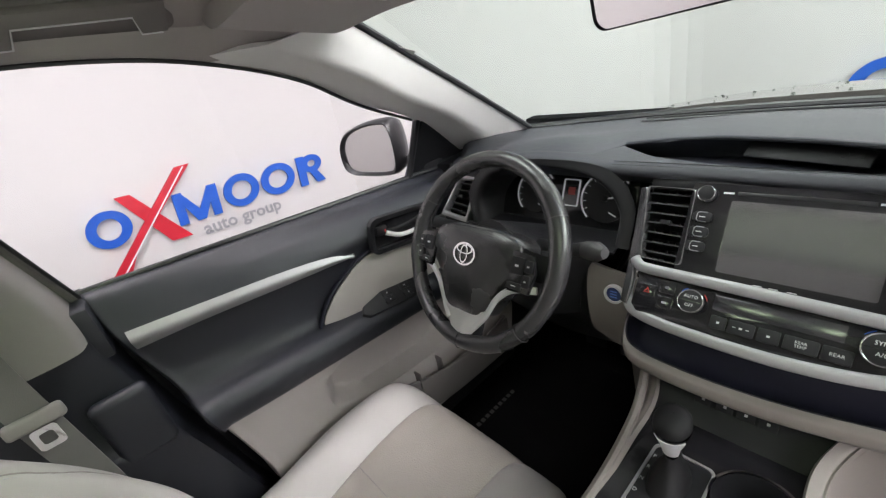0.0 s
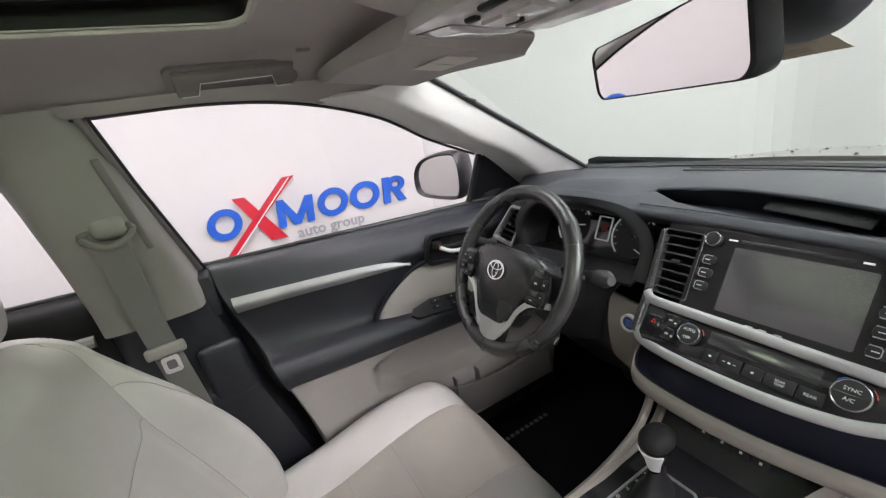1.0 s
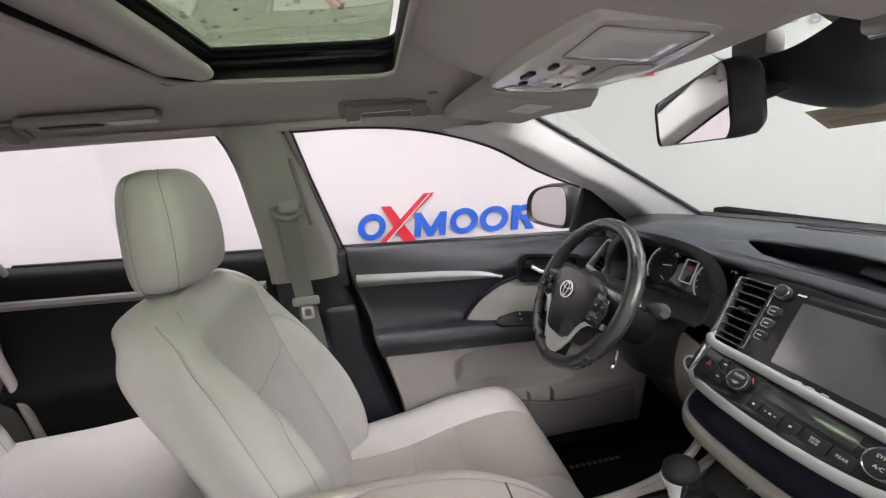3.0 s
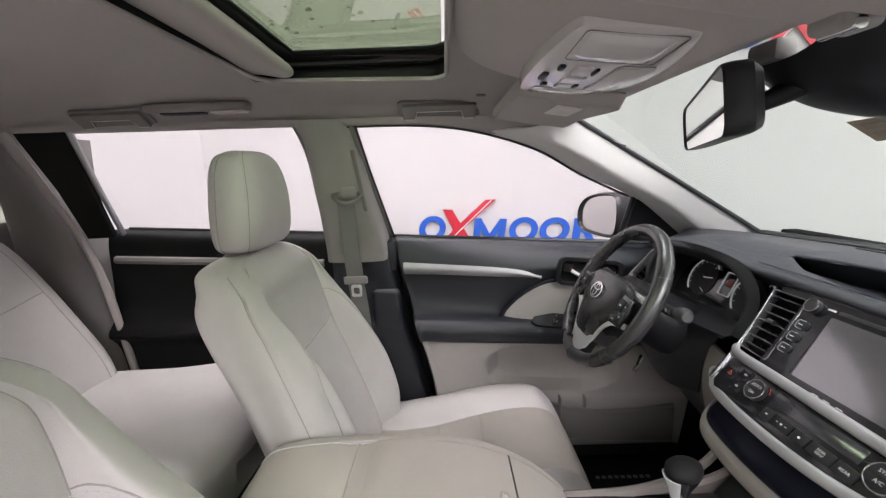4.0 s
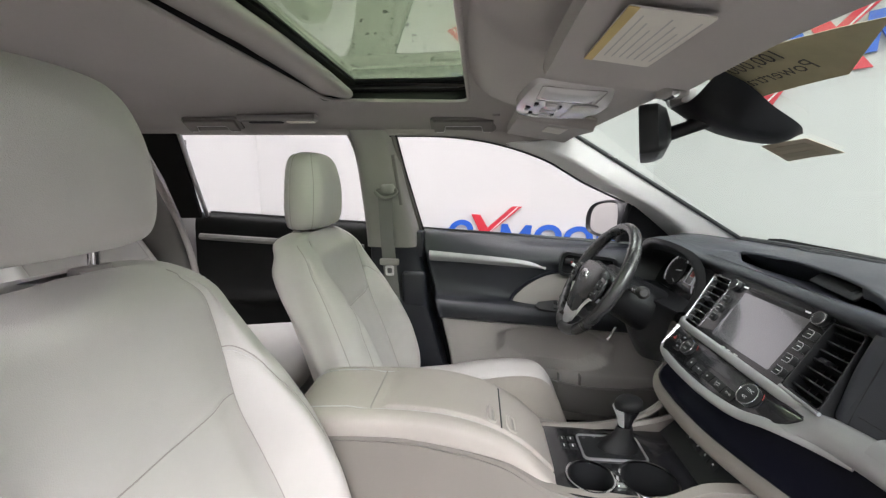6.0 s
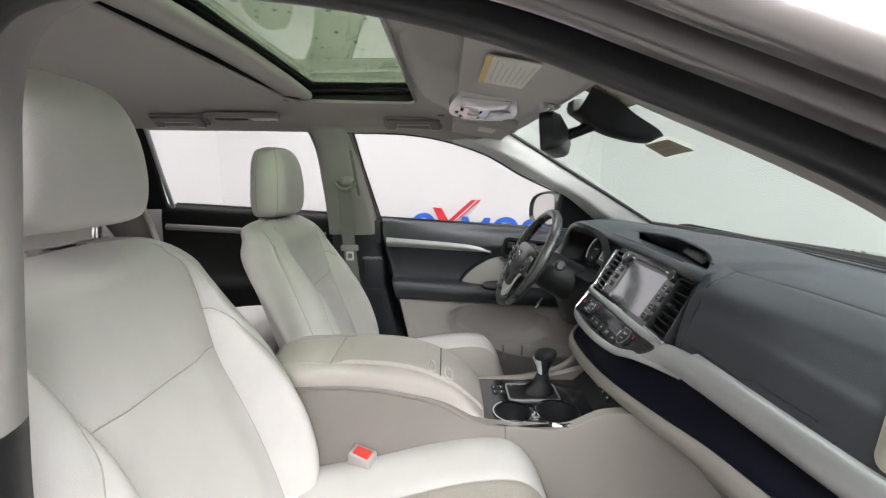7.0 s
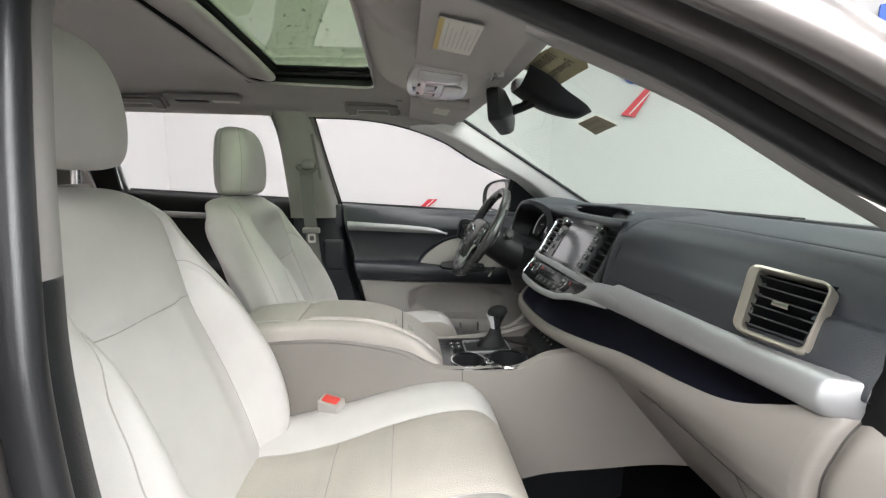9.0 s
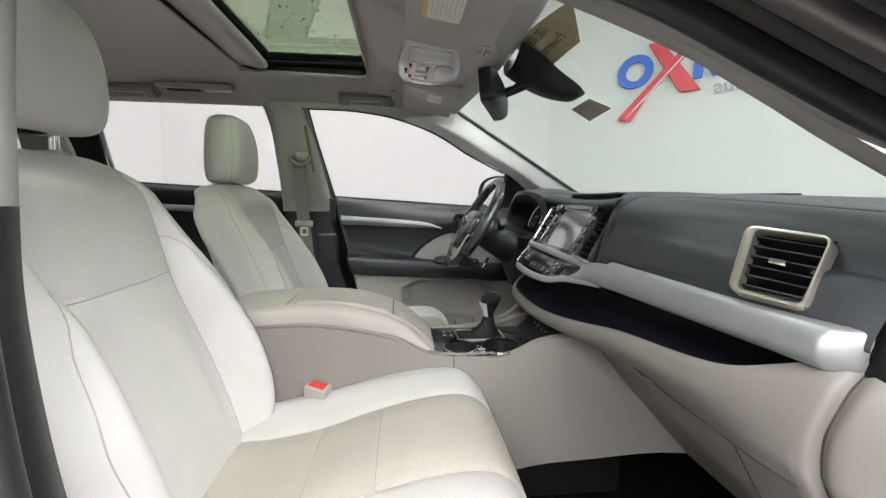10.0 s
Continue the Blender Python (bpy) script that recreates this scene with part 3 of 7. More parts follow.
side_skin("quarter_skin", -2.05, -0.93, -1, body, "dark bronze painted quarter panel")
side_skin("front_fender", 0.98, 1.65, 1, body, "dark bronze painted fender", 0.97, 0.03)
side_skin("quarter_skin", -2.05, -0.93, 1, body, "dark bronze painted quarter panel", inset=0.03)
side_skin("rear_side_skin", -0.925, -0.12, 1, body, "dark bronze painted rear door panel", inset=0.03)
part("tailgate_skin", block(-0.80, 0.80, -2.09, -2.064, 0.40, 1.50, 0.01), PAINT, body, "dark bronze painted tailgate")

part("pillar_filler", block(-0.81, -0.705, -0.06, 0.014, 1.06, 1.150, 0.006), CHARCOAL, body)
part("pillar_jamb", block(-0.84, -0.806, -0.10, 0.30, 0.40, 1.12, 0.004), BLACK, body)

# windshield and hood
ws = loft([[(-0.625, 1.03, 1.150), (-0.33, 1.105, 1.150), (0, 1.132, 1.150), (0.33, 1.105, 1.150), (0.625, 1.03, 1.150)],
           [(-0.57, 0.745, 1.312), (-0.3, 0.83, 1.33), (0, 0.855, 1.335), (0.3, 0.83, 1.33), (0.57, 0.745, 1.312)],
           [(-0.518, 0.475, 1.462), (-0.27, 0.51, 1.482), (0, 0.525, 1.487), (0.27, 0.51, 1.482), (0.518, 0.475, 1.462)]], 25, 17)
part("cowl_band", tube(ws[0] + np.array((0, -0.004, 0.004)), 0.010, 8, flat=0.8), RUBBER, body, "black band along the windshield foot")
g = part("windshield", grid(ws), GLASS_WS, body, "greenish laminated windshield")
g.visible_shadow = False
# roof header between the headliner and the top edge of the windshield
HX = (-0.515, -0.27, 0.0, 0.27, 0.515)
HB = lambda x: 1 - (x / 0.515) ** 2  # noqa: E731
part("roof_header", slab(loft([[(x, 0.425 + 0.02 * HB(x), 1.462) for x in HX], [(x, 0.452 + 0.036 * HB(x), 1.453 + 0.012 * HB(x)) for x in HX], [(x, 0.470 + 0.045 * HB(x), 1.453 + 0.020 * HB(x)) for x in HX], [(x, 0.478 + 0.052 * HB(x), 1.462 + 0.024 * HB(x)) for x in HX]], 30, 14), 0.003, toward=(0, 0, 1)), HEADLINER, body, "grey roof header trim")
hood = loft([[(-0.75, 1.08, 1.08), (-0.4, 1.20, 1.138), (0, 1.235, 1.15), (0.4, 1.20, 1.138), (0.75, 1.08, 1.08)], [(-0.8, 1.65, 1.0), (-0.4, 1.70, 1.062), (0, 1.72, 1.078), (0.4, 1.70, 1.062), (0.8, 1.65, 1.0)], [(-0.75, 2.3, 0.78), (-0.4, 2.4, 0.86), (0, 2.43, 0.88), (0.4, 2.4, 0.86), (0.75, 2.3, 0.78)]], 31, 31)
part("cowl_panel", slab(np.array([[(x, 1.124 - 0.25 * x * x, 1.140) for x in np.linspace(-0.80, 0.80, 25)], [(x, 1.26 - 0.25 * x * x, 1.125 - 0.06 * x * x) for x in np.linspace(-0.80, 0.80, 25)]]), 0.008, toward=(0, 0, -1)), BLACK, body, "black cowl under the wipers")
part("hood", slab(hood, 0.02, toward=(0, 0, -1)), PAINT, body, "dark wet hood with rain drops")

# passenger door opening: a reveal swept along the opening, from the seal out to the painted skin
OPEN = [(0.71, 0.30, 0.40), (0.70, 0.14, 0.58), (0.695, 0.07, 0.75), (0.685, 0.025, 0.92), (0.665, -0.005, 1.06), (0.64, -0.022, 1.16), (0.60, -0.042, 1.30), (0.575, -0.045, 1.40), (0.563, -0.005, 1.442), (0.557, 0.10, 1.449), (0.555, 0.20, 1.441), (0.555, 0.30, 1.420), (0.561, 0.375, 1.393), (0.572, 0.45, 1.362), (0.587, 0.52, 1.329), (0.608, 0.60, 1.281), (0.638, 0.68, 1.228), (0.69, 0.79, 1.16), (0.725, 0.88, 1.07), (0.74, 0.93, 0.9), (0.745, 0.94, 0.7), (0.735, 0.90, 0.45)]
op = spline(OPEN, 150)
tang = np.gradient(op, axis=0)
tang /= np.linalg.norm(tang, axis=1, keepdims=True)
inw = np.cross(tang, np.array((1.0, 0, 0)))
inw /= np.linalg.norm(inw, axis=1, keepdims=True)
ctr = np.array((0.62, 0.36, 0.95))
inw *= np.sign(((ctr - op) * inw).sum(1, keepdims=True))


def reveal(name, prof, mat, label=""):
    """prof: (outboard, towards the opening) offsets in metres, swept along the opening."""
    rows = [op + np.array((dx_, 0, 0)) + inw * h_ for dx_, h_ in spline([(a, b, 0) for a, b in prof], 5 * len(prof))[:, :2]]
    return part(name, grid(np.array(rows)), mat, body, label)


def reveal_edge(name, prof, mat, label, keep):
    rows = np.array([op + np.array((dx_, 0, 0)) + inw * h_ for dx_, h_ in spline([(a, b, 0) for a, b in prof], 5 * len(prof))[:, :2]])
    return part(name, grid(rows, keep=keep), mat, body, label)


EDGE = [(-0.04, -0.010), (-0.025, -0.002), (-0.012, 0.001), (0.0, -0.002), (0.004, -0.012)]
is_low = lambda j, i: (op[i, 2] < 1.15 and op[i, 1] < 0.4)  # noqa: E731
reveal_edge("opening_trim_lower", EDGE, BLACK, "black lower edge of the door opening", is_low)
reveal_edge("opening_trim_edge", EDGE, PILLAR, "grey inner trim edge of the door opening", lambda j, i: not is_low(j, i))
reveal("door_opening_seal", [(-0.002, -0.012), (0.0, 0.003), (0.006, 0.010), (0.016, 0.012), (0.024, 0.007), (0.026, -0.004), (0.025, -0.014)], RUBBER, "black rubber door seal")
reveal("opening_flange", [(0.024, -0.012), (0.034, -0.006), (0.050, -0.003), (0.066, 0.004), (0.080, 0.013), (0.094, 0.014), (0.100, 0.006), (0.101, -0.006)], PAINT, "dark bronze painted flange")
reveal("opening_gutter", [(0.099, 0.0), (0.106, -0.004), (0.114, -0.002), (0.122, 0.006)], RUBBER)
reveal("outer_skin", [(0.120, 0.003), (0.130, 0.016), (0.143, 0.023), (0.152, 0.020), (0.154, 0.008), (0.150, -0.006), (0.142, -0.016)], PAINT, "dark bronze outer skin")
A2 = [(0.501, 0.396, 1.395), (0.515, 0.438, 1.372), (0.54, 0.507, 1.336), (0.563, 0.567, 1.301), (0.583, 0.623, 1.261), (0.603, 0.715, 1.203), (0.67, 0.90, 1.08)]
A3 = [(0.518, 0.475, 1.462), (0.527, 0.52, 1.437), (0.54, 0.59, 1.395), (0.553, 0.66, 1.357), (0.568, 0.74, 1.312), (0.597, 0.87, 1.24), (0.625, 1.02, 1.155)]
A1 = [(x + 0.02, y - 0.004, z + 0.008) for x, y, z in A2]
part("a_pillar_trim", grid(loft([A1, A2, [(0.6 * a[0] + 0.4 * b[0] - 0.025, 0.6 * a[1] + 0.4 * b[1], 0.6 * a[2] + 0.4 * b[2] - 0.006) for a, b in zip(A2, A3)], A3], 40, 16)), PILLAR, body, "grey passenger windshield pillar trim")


# ---------------------------------------------------------------- seats
def on_grid(P, v, u, closed=True):
    """A point of the array P at fractional row v and column u."""
    nv, nu = P.shape[:2]
    v = min(max(v, 0), nv - 1.001)
    j, i = int(v), int(math.floor(u))
    a, b = v - j, u - math.floor(u)
    w = (lambda k: k % nu) if closed else (lambda k: min(max(k, 0), nu - 1))
    return (1 - a) * ((1 - b) * P[j, w(i)] + b * P[j, w(i + 1)]) + a * ((1 - b) * P[j + 1, w(i)] + b * P[j + 1, w(i + 1)])


def seam(P, uv, n=60):
    """Points of a line on the surface P through (row, column) pairs."""
    return np.array([on_grid(P, v, u) for v, u in spline([(*q, 0) for q in uv], n)[:, :2]])


def stitches(lines, out, r=0.0007, step=0.0085, dash=0.0055):
    """Short thread dashes along lines, lifted by out from the centre of each line's surface."""
    bm = bmesh.new()
    for line, shift in lines:
        p = np.array(line) + np.array(shift)
        d = np.r_[0, np.cumsum(np.linalg.norm(np.diff(p, axis=0), axis=1))]
        s = 0.0
        while s + dash < d[-1]:
            a = [np.interp(s, d, p[:, k]) for k in range(3)]
            b = [np.interp(s + dash, d, p[:, k]) for k in range(3)]
            tube([a, b], r, 5, bm=bm)
            s += step
    return bm


def groove(P, spots, depth):
    """Presses soft folds into the closed surface P; spots(v, u) gives the distance to a fold, in cells."""
    du = np.roll(P, -1, 1) - np.roll(P, 1, 1)
    dv = np.gradient(P, axis=0)
    n = np.cross(du, dv)
    n /= np.maximum(np.linalg.norm(n, axis=2, keepdims=True), 1e-9)
    c = P.mean((0, 1))
    if ((P - c) * n).sum() < 0:
        n = -n
    k = np.array([[math.exp(-(spots(j, i) / 0.95) ** 2) for i in range(P.shape[1])] for j in range(P.shape[0])])
    return P - n * (depth * k)[:, :, None]


def front_seat(cx, dy, dz, label, head, cz=0.0):
    """Front seat on the cabin floor: cushion, backrest, headrest, base; x across, y ahead; head: the headrest's x, y, foot and height."""
    st = thing("front_seat", label, "car seat", "front seats", at=(cx, dy, 0.43 + dz))
    N, M = 128, 90
    rings = []
    # height, half width, depth at the spine, depth of the side wall, swell of the bolsters, half width of the centre panel
    for z, w, d, e, b, c in ((0.205, 0.19, 0.12, 0.10, 0.0, 0.115), (0.25, 0.226, 0.13, 0.10, 0.035, 0.128), (0.33, 0.250, 0.135, 0.085, 0.068, 0.138), (0.42, 0.258, 0.14, 0.075, 0.078, 0.140), (0.50, 0.252, 0.14, 0.075, 0.074, 0.134), (0.575, 0.238, 0.14, 0.09, 0.060, 0.128),
                             (0.645, 0.218, 0.135, 0.112, 0.036, 0.142), (0.70, 0.208, 0.13, 0.115, 0.016, 0.152), (0.74, 0.196, 0.115, 0.10, 0.006, 0.150), (0.772, 0.170, 0.09, 0.08, 0.0, 0.130), (0.788, 0.12, 0.06, 0.05, 0.0, 0.09), (0.792, 0.03, 0.02, 0.02, 0.0, 0.02)):
        yf = -0.033 - 0.3425 * (z - 0.268) - (0.03 * ((z - 0.74) / 0.05) if z > 0.74 else 0)
        bow = 0.010 if 0.25 < z < 0.7 else 0.0
        rings.append([(0, yf + 0.6 * bow, z), (0.55 * c, yf + 0.7 * bow, z), (c, yf + 0.002, z), (0.5 * c + 0.43 * w, yf + b, z), (0.972 * w, yf + 0.6 * b - 0.012, z), (w, yf - 0.45 * e, z), (0.95 * w, yf - 0.95 * e, z), (0.55 * w, yf - d, z),
                      (0, yf - d, z), (-0.55 * w, yf - d, z), (-0.95 * w, yf - 0.95 * e, z), (-w, yf - 0.45 * e, z), (-0.972 * w, yf + 0.6 * b - 0.012, z), (-0.5 * c - 0.43 * w, yf + b, z), (-c, yf + 0.002, z), (-0.55 * c, yf + 0.7 * bow, z)])
    P = loft(rings, N, M, closed_u=True)
    q = N / 16.0
    zs = P[:, 0, 2]
    row = lambda z: float(np.interp(z, zs, np.arange(M)))  # noqa: E731
    arc = lambda i: (i + N / 2) % N - N / 2  # noqa: E731
    col = lambda z: float(np.interp(z, (0.27, 0.33, 0.45, 0.56, 0.63, 0.652, 0.657), (3.35, 3.45, 3.5, 3.35, 2.9, 2.4, 2.0)))  # noqa: E731
    P = groove(P, lambda j, i: min(abs(abs(arc(i)) - 2 * q), abs(abs(arc(i)) - 4.15 * q) if 0.30 < zs[j] < 0.74 else 9, 0.8 * abs(abs(arc(i)) - col(zs[j]) * q) if 0.27 < zs[j] < 0.657 else 9, abs(j - row(0.592)) if abs(arc(i)) < 2 * q else 9) if 0.22 < zs[j] < 0.765 else 9, 0.0045)
    ins = lambda j, i: (i < 2 * q or i >= N - 2 * q)  # noqa: E731
    lower = lambda j, i: ins(j, i) and zs[j] < 0.592  # noqa: E731
    upper = lambda j, i: ins(j, i) and zs[j] >= 0.592  # noqa: E731
    part("backrest", grid(P, closed_u=True, keep=lambda j, i: not ins(j, i)), LEATHER, st, "ash leather backrest bolsters")
    part("back_insert", grid(P, closed_u=True, keep=lower), LEATHER, st, "ash leather backrest centre panel")
    part("shoulder_panel", grid(P, closed_u=True, keep=upper), LEATHER, st)
    r = 0.0010
    lines = []
    for s in (1, -1):
        a = seam(P, [(row(z), (s * 2 * q)) for z in (0.24, 0.35, 0.5, 0.6, 0.68, 0.74, 0.775)])
        b = seam(P, [(row(z), s * 4.15 * q) for z in (0.26, 0.35, 0.45, 0.55, 0.64, 0.70, 0.745, 0.77)])
        c = seam(P, [(row(z), s * col(z) * q) for z in (0.657, 0.652, 0.63, 0.60, 0.56, 0.50, 0.45, 0.40, 0.33, 0.27)], 60)
        for l in (a, b, c):
            part("seam_line", tube(l, r, 6), LEATHER_SEAM, st)
        lines += [(b, (-s * 0.004, 0.004, 0.001)), (b, (s * 0.003, -0.005, 0.0)), (c, (-s * 0.003, 0.0015, -0.005))]
    h = seam(P, [(row(0.592), -2 * q), (row(0.592), 0), (row(0.592), 2 * q)], 30)
    part("seam_line", tube(h, r, 6), LEATHER_SEAM, st)
    tagged(part("stitching", stitches(lines, 0.001), STITCH, st, "pale blue-grey double stitching"), kind="stuff")
    # cushion
    rings = []
    for y, w, zt, b in ((-0.09, 0.20, 0.235, 0.0), (-0.04, 0.235, 0.262, 0.02), (0.03, 0.25, 0.268, 0.028), (0.12, 0.256, 0.285, 0.026), (0.23, 0.256, 0.32, 0.018), (0.32, 0.25, 0.341, 0.012), (0.395, 0.242, 0.345, 0.010), (0.437, 0.224, 0.325, 0.004), (0.462, 0.19, 0.285, 0), (0.465, 0.06, 0.24, 0)):
        zt -= cz * (y + 0.09) / 0.5
        zb = 0.13
        k = 0.115 / w
        rings.append([(0, y, zt + 0.004), (0.55 * k * w, y, zt + 0.004), (k * w, y, zt), (0.78 * w, y, zt + b), (0.96 * w, y, zt - 0.008 + 0.4 * b), (w, y, zt - 0.06), (0.95 * w, y, zb + 0.02), (0.5 * w, y, zb),
                      (0, y, zb), (-0.5 * w, y, zb), (-0.95 * w, y, zb + 0.02), (-w, y, zt - 0.06), (-0.96 * w, y, zt - 0.008 + 0.4 * b), (-0.78 * w, y, zt + b), (-k * w, y, zt), (-0.55 * k * w, y, zt + 0.004)])
    C = loft(rings, N, 70, closed_u=True)
    ys = C[:, 0, 1]
    rowy = lambda y: float(np.interp(y, ys, np.arange(70)))  # noqa: E731
    C = groove(C, lambda j, i: min(abs(abs(arc(i)) - 2 * q) if ys[j] < 0.46 else 9, min(abs(j - rowy(y)) for y in (0.125, 0.235)) if abs(arc(i)) < 2 * q else 9), 0.0045)
    cin = lambda j, i: (i < 2 * q or i >= N - 2 * q) and ys[j] < 0.47  # noqa: E731
    part("cushion", grid(C, closed_u=True, keep=lambda j, i: not cin(j, i)), LEATHER, st, "ash leather seat cushion with side bolsters")
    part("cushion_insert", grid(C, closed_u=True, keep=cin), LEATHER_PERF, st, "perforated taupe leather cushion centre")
    lines = []
    for s in (1, -1):
        a = seam(C, [(rowy(y), s * 2 * q) for y in (-0.05, 0.05, 0.15, 0.25, 0.36, 0.43, 0.455)])
        part("seam_line", tube(a, r, 6), LEATHER_SEAM, st)
        b = seam(C, [(rowy(y), s * 3.9 * q) for y in (-0.04, 0.05, 0.15, 0.25, 0.33, 0.39, 0.43)])
        part("seam_line", tube(b, r, 6), LEATHER_SEAM, st)
        lines += [(b, (-s * 0.005, 0, 0.001))]
    for y in (0.125, 0.235):
        part("seam_line", tube(seam(C, [(rowy(y), -2 * q), (rowy(y), 0), (rowy(y), 2 * q)], 30), r, 6), LEATHER_SEAM, st)
    tagged(part("stitching", stitches(lines, 0.001), STITCH, st), kind="stuff")
    part("seat_base", block(-0.21, 0.21, -0.06, 0.36, 0.05 - dz, 0.17, 0.02), BLACK, st, "black plastic seat base")
    for x in (-0.19, 0.19):
        part("seat_rail", block(x - 0.02, x + 0.02, -0.12, 0.38, -dz, 0.05 - dz, 0.006), BLACK, st)
    # headrest
    rings = []
    for z, w, y0, d in ((0.815, 0.05, -0.245, 0.04), (0.818, 0.10, -0.222, 0.075), (0.832, 0.124, -0.205, 0.098), (0.87, 0.130, -0.197, 0.108), (0.925, 0.123, -0.196, 0.108), (0.97, 0.110, -0.203, 0.098), (0.997, 0.089, -0.214, 0.08), (1.008, 0.055, -0.228, 0.052), (1.01, 0.02, -0.245, 0.02)):
        rings.append([(0, y0, z), (0.42 * w, y0 - 0.001, z), (0.74 * w, y0 - 0.006, z), (0.97 * w, y0 - 0.3 * d, z), (0.97 * w, y0 - 0.7 * d, z), (0.72 * w, y0 - 0.97 * d, z), (0, y0 - d, z),
                      (-0.72 * w, y0 - 0.97 * d, z), (-0.97 * w, y0 - 0.7 * d, z), (-0.97 * w, y0 - 0.3 * d, z), (-0.74 * w, y0 - 0.006, z), (-0.42 * w, y0 - 0.001, z)])
    H = loft(rings, 96, 54, closed_u=True)
    hx, hy, h0, hh, hd = head
    H = (H - np.array((0, -0.251, 0.815))) * np.array((0.915, hd, hh / 0.195)) + np.array((hx, hy, h0))
    hr = part("headrest", grid(H, closed_u=True), LEATHER, st, "padded ash leather headrest")
    lines = []
    for s in (1, -1):
        a = seam(H, [(v, s * 20) for v in (2, 8, 18, 30, 40, 47, 51)])
        part("headrest_seam", tube(a, 0.0009, 6), LEATHER_SEAM, hr)
        lines += [(a, (-s * 0.005, 0.002, 0)), (a, (s * 0.004, -0.004, 0))]
        a = seam(H, [(v, s * 32) for v in (2, 8, 18, 30, 40, 47, 51)])
        part("headrest_seam", tube(a, 0.0009, 6), LEATHER_SEAM, hr)
        lines += [(a, (0, 0.005, 0)), (a, (0, -0.005, 0))]
    tagged(part("headrest_stitching", stitches(lines, 0.001, 0.0010), STITCH, hr), kind="stuff")
    for x in (-0.065, 0.065):
        part("headrest_post", tube([(hx + x, hy - 0.022, 0.74), (hx + x, hy - 0.012, h0 + 0.025)], 0.0068, 12), CHROME, hr, "chrome headrest post")
        part("post_collar", prism(round_rect(0.045, 0.03, 0.012, 4), 0.012, pose(hx + x, hy - 0.02, 0.784) @ pose(0, 0, 0, 6), 0.004), BEIGE, st)
    return st


front_seat(-0.412, 0.005, -0.03, "ash leather driver seat with taupe perforated cushion centre", (-0.008, -0.259, 0.795, 0.208, 0.98), 0.03)
front_seat(0.315, 0.0, 0.0, "ash leather front passenger seat with pale stitching", (0.016, -0.238, 0.818, 0.194, 1.11))


def bench_seat(cx, w, label):
    """One section of the second-row bench: cushion, backrest, headrest."""
    st = thing("bench_seat", label, "car seat", "second row seats", at=(cx, 0, 0.43))
    part("seat_base", block(-w + 0.04, w - 0.04, -0.78, -0.36, 0.0, 0.28, 0.02), BLACK, st)
    A = []
    for y, k, zt in ((-0.90, 0.9, 0.34), (-0.82, 1.0, 0.375), (-0.6, 1.0, 0.385), (-0.42, 1.0, 0.40), (-0.34, 0.97, 0.385), (-0.305, 0.9, 0.34), (-0.30, 0.4, 0.30)):
        a = w * k
        A.append([(0, y, zt), (0.6 * a, y, zt + 0.008), (0.9 * a, y, zt + 0.012), (a, y, zt - 0.03), (a, y, 0.25), (0, y, 0.24), (-a, y, 0.25), (-a, y, zt - 0.03), (-0.9 * a, y, zt + 0.012), (-0.6 * a, y, zt + 0.008)])
    part("cushion", grid(loft(A, 60, 30, closed_u=True), closed_u=True), LEATHER, st)
    A = []
    for z, k, yf in ((0.36, 0.96, -0.78), (0.45, 1.0, -0.815), (0.56, 1.0, -0.88), (0.66, 1.0, -0.945), (0.74, 0.97, -1.0), (0.785, 0.9, -1.045), (0.795, 0.5, -1.065)):
        a = w * k
        A.append([(0, yf, z), (0.55 * a, yf + 0.004, z), (0.85 * a, yf + 0.025, z), (a, yf - 0.03, z), (0.97 * a, yf - 0.10, z), (0, yf - 0.12, z), (-0.97 * a, yf - 0.10, z), (-a, yf - 0.03, z), (-0.85 * a, yf + 0.025, z), (-0.55 * a, yf + 0.004, z)])
    B = loft(A, 60, 40, closed_u=True)
    part("backrest", grid(B, closed_u=True), LEATHER, st)
    for s in (1, -1):
        part("seam_line", tube(seam(B, [(v, s * 10) for v in (2, 10, 20, 30, 37)]), 0.001, 6), LEATHER_SEAM, st)
    part("seam_line", tube(seam(B, [(18, -10), (16, 0), (18, 10)], 24), 0.001, 6), LEATHER_SEAM, st)
    A = []
    for z, k, d in ((0.80, 0.4, 0.05), (0.805, 0.9, 0.09), (0.85, 1.0, 0.105), (0.93, 0.98, 0.10), (0.965, 0.8, 0.08), (0.975, 0.3, 0.03)):
        a = 0.12 * k
        A.append([(0, -1.05 + d / 2, z), (0.8 * a, -1.05 + d / 2 - 0.01, z), (a, -1.05, z), (0.8 * a, -1.05 - d / 2 + 0.01, z), (0, -1.05 - d / 2, z), (-0.8 * a, -1.05 - d / 2 + 0.01, z), (-a, -1.05, z), (-0.8 * a, -1.05 + d / 2 - 0.01, z)])
    part("headrest", grid(loft(A, 48, 30, closed_u=True), closed_u=True), LEATHER, st)
    for x in (-0.06, 0.06):
        part("headrest_post", tube([(x, -1.055, 0.76), (x, -1.05, 0.83)], 0.006, 10), CHROME, st)
    return st


bench_seat(-0.385, 0.235, "ash leather second row outer seat behind the driver")
bench_seat(0.0, 0.14, "narrow ash leather second row middle seat")
bench_seat(0.385, 0.235, "ash leather second row outer seat behind the passenger")


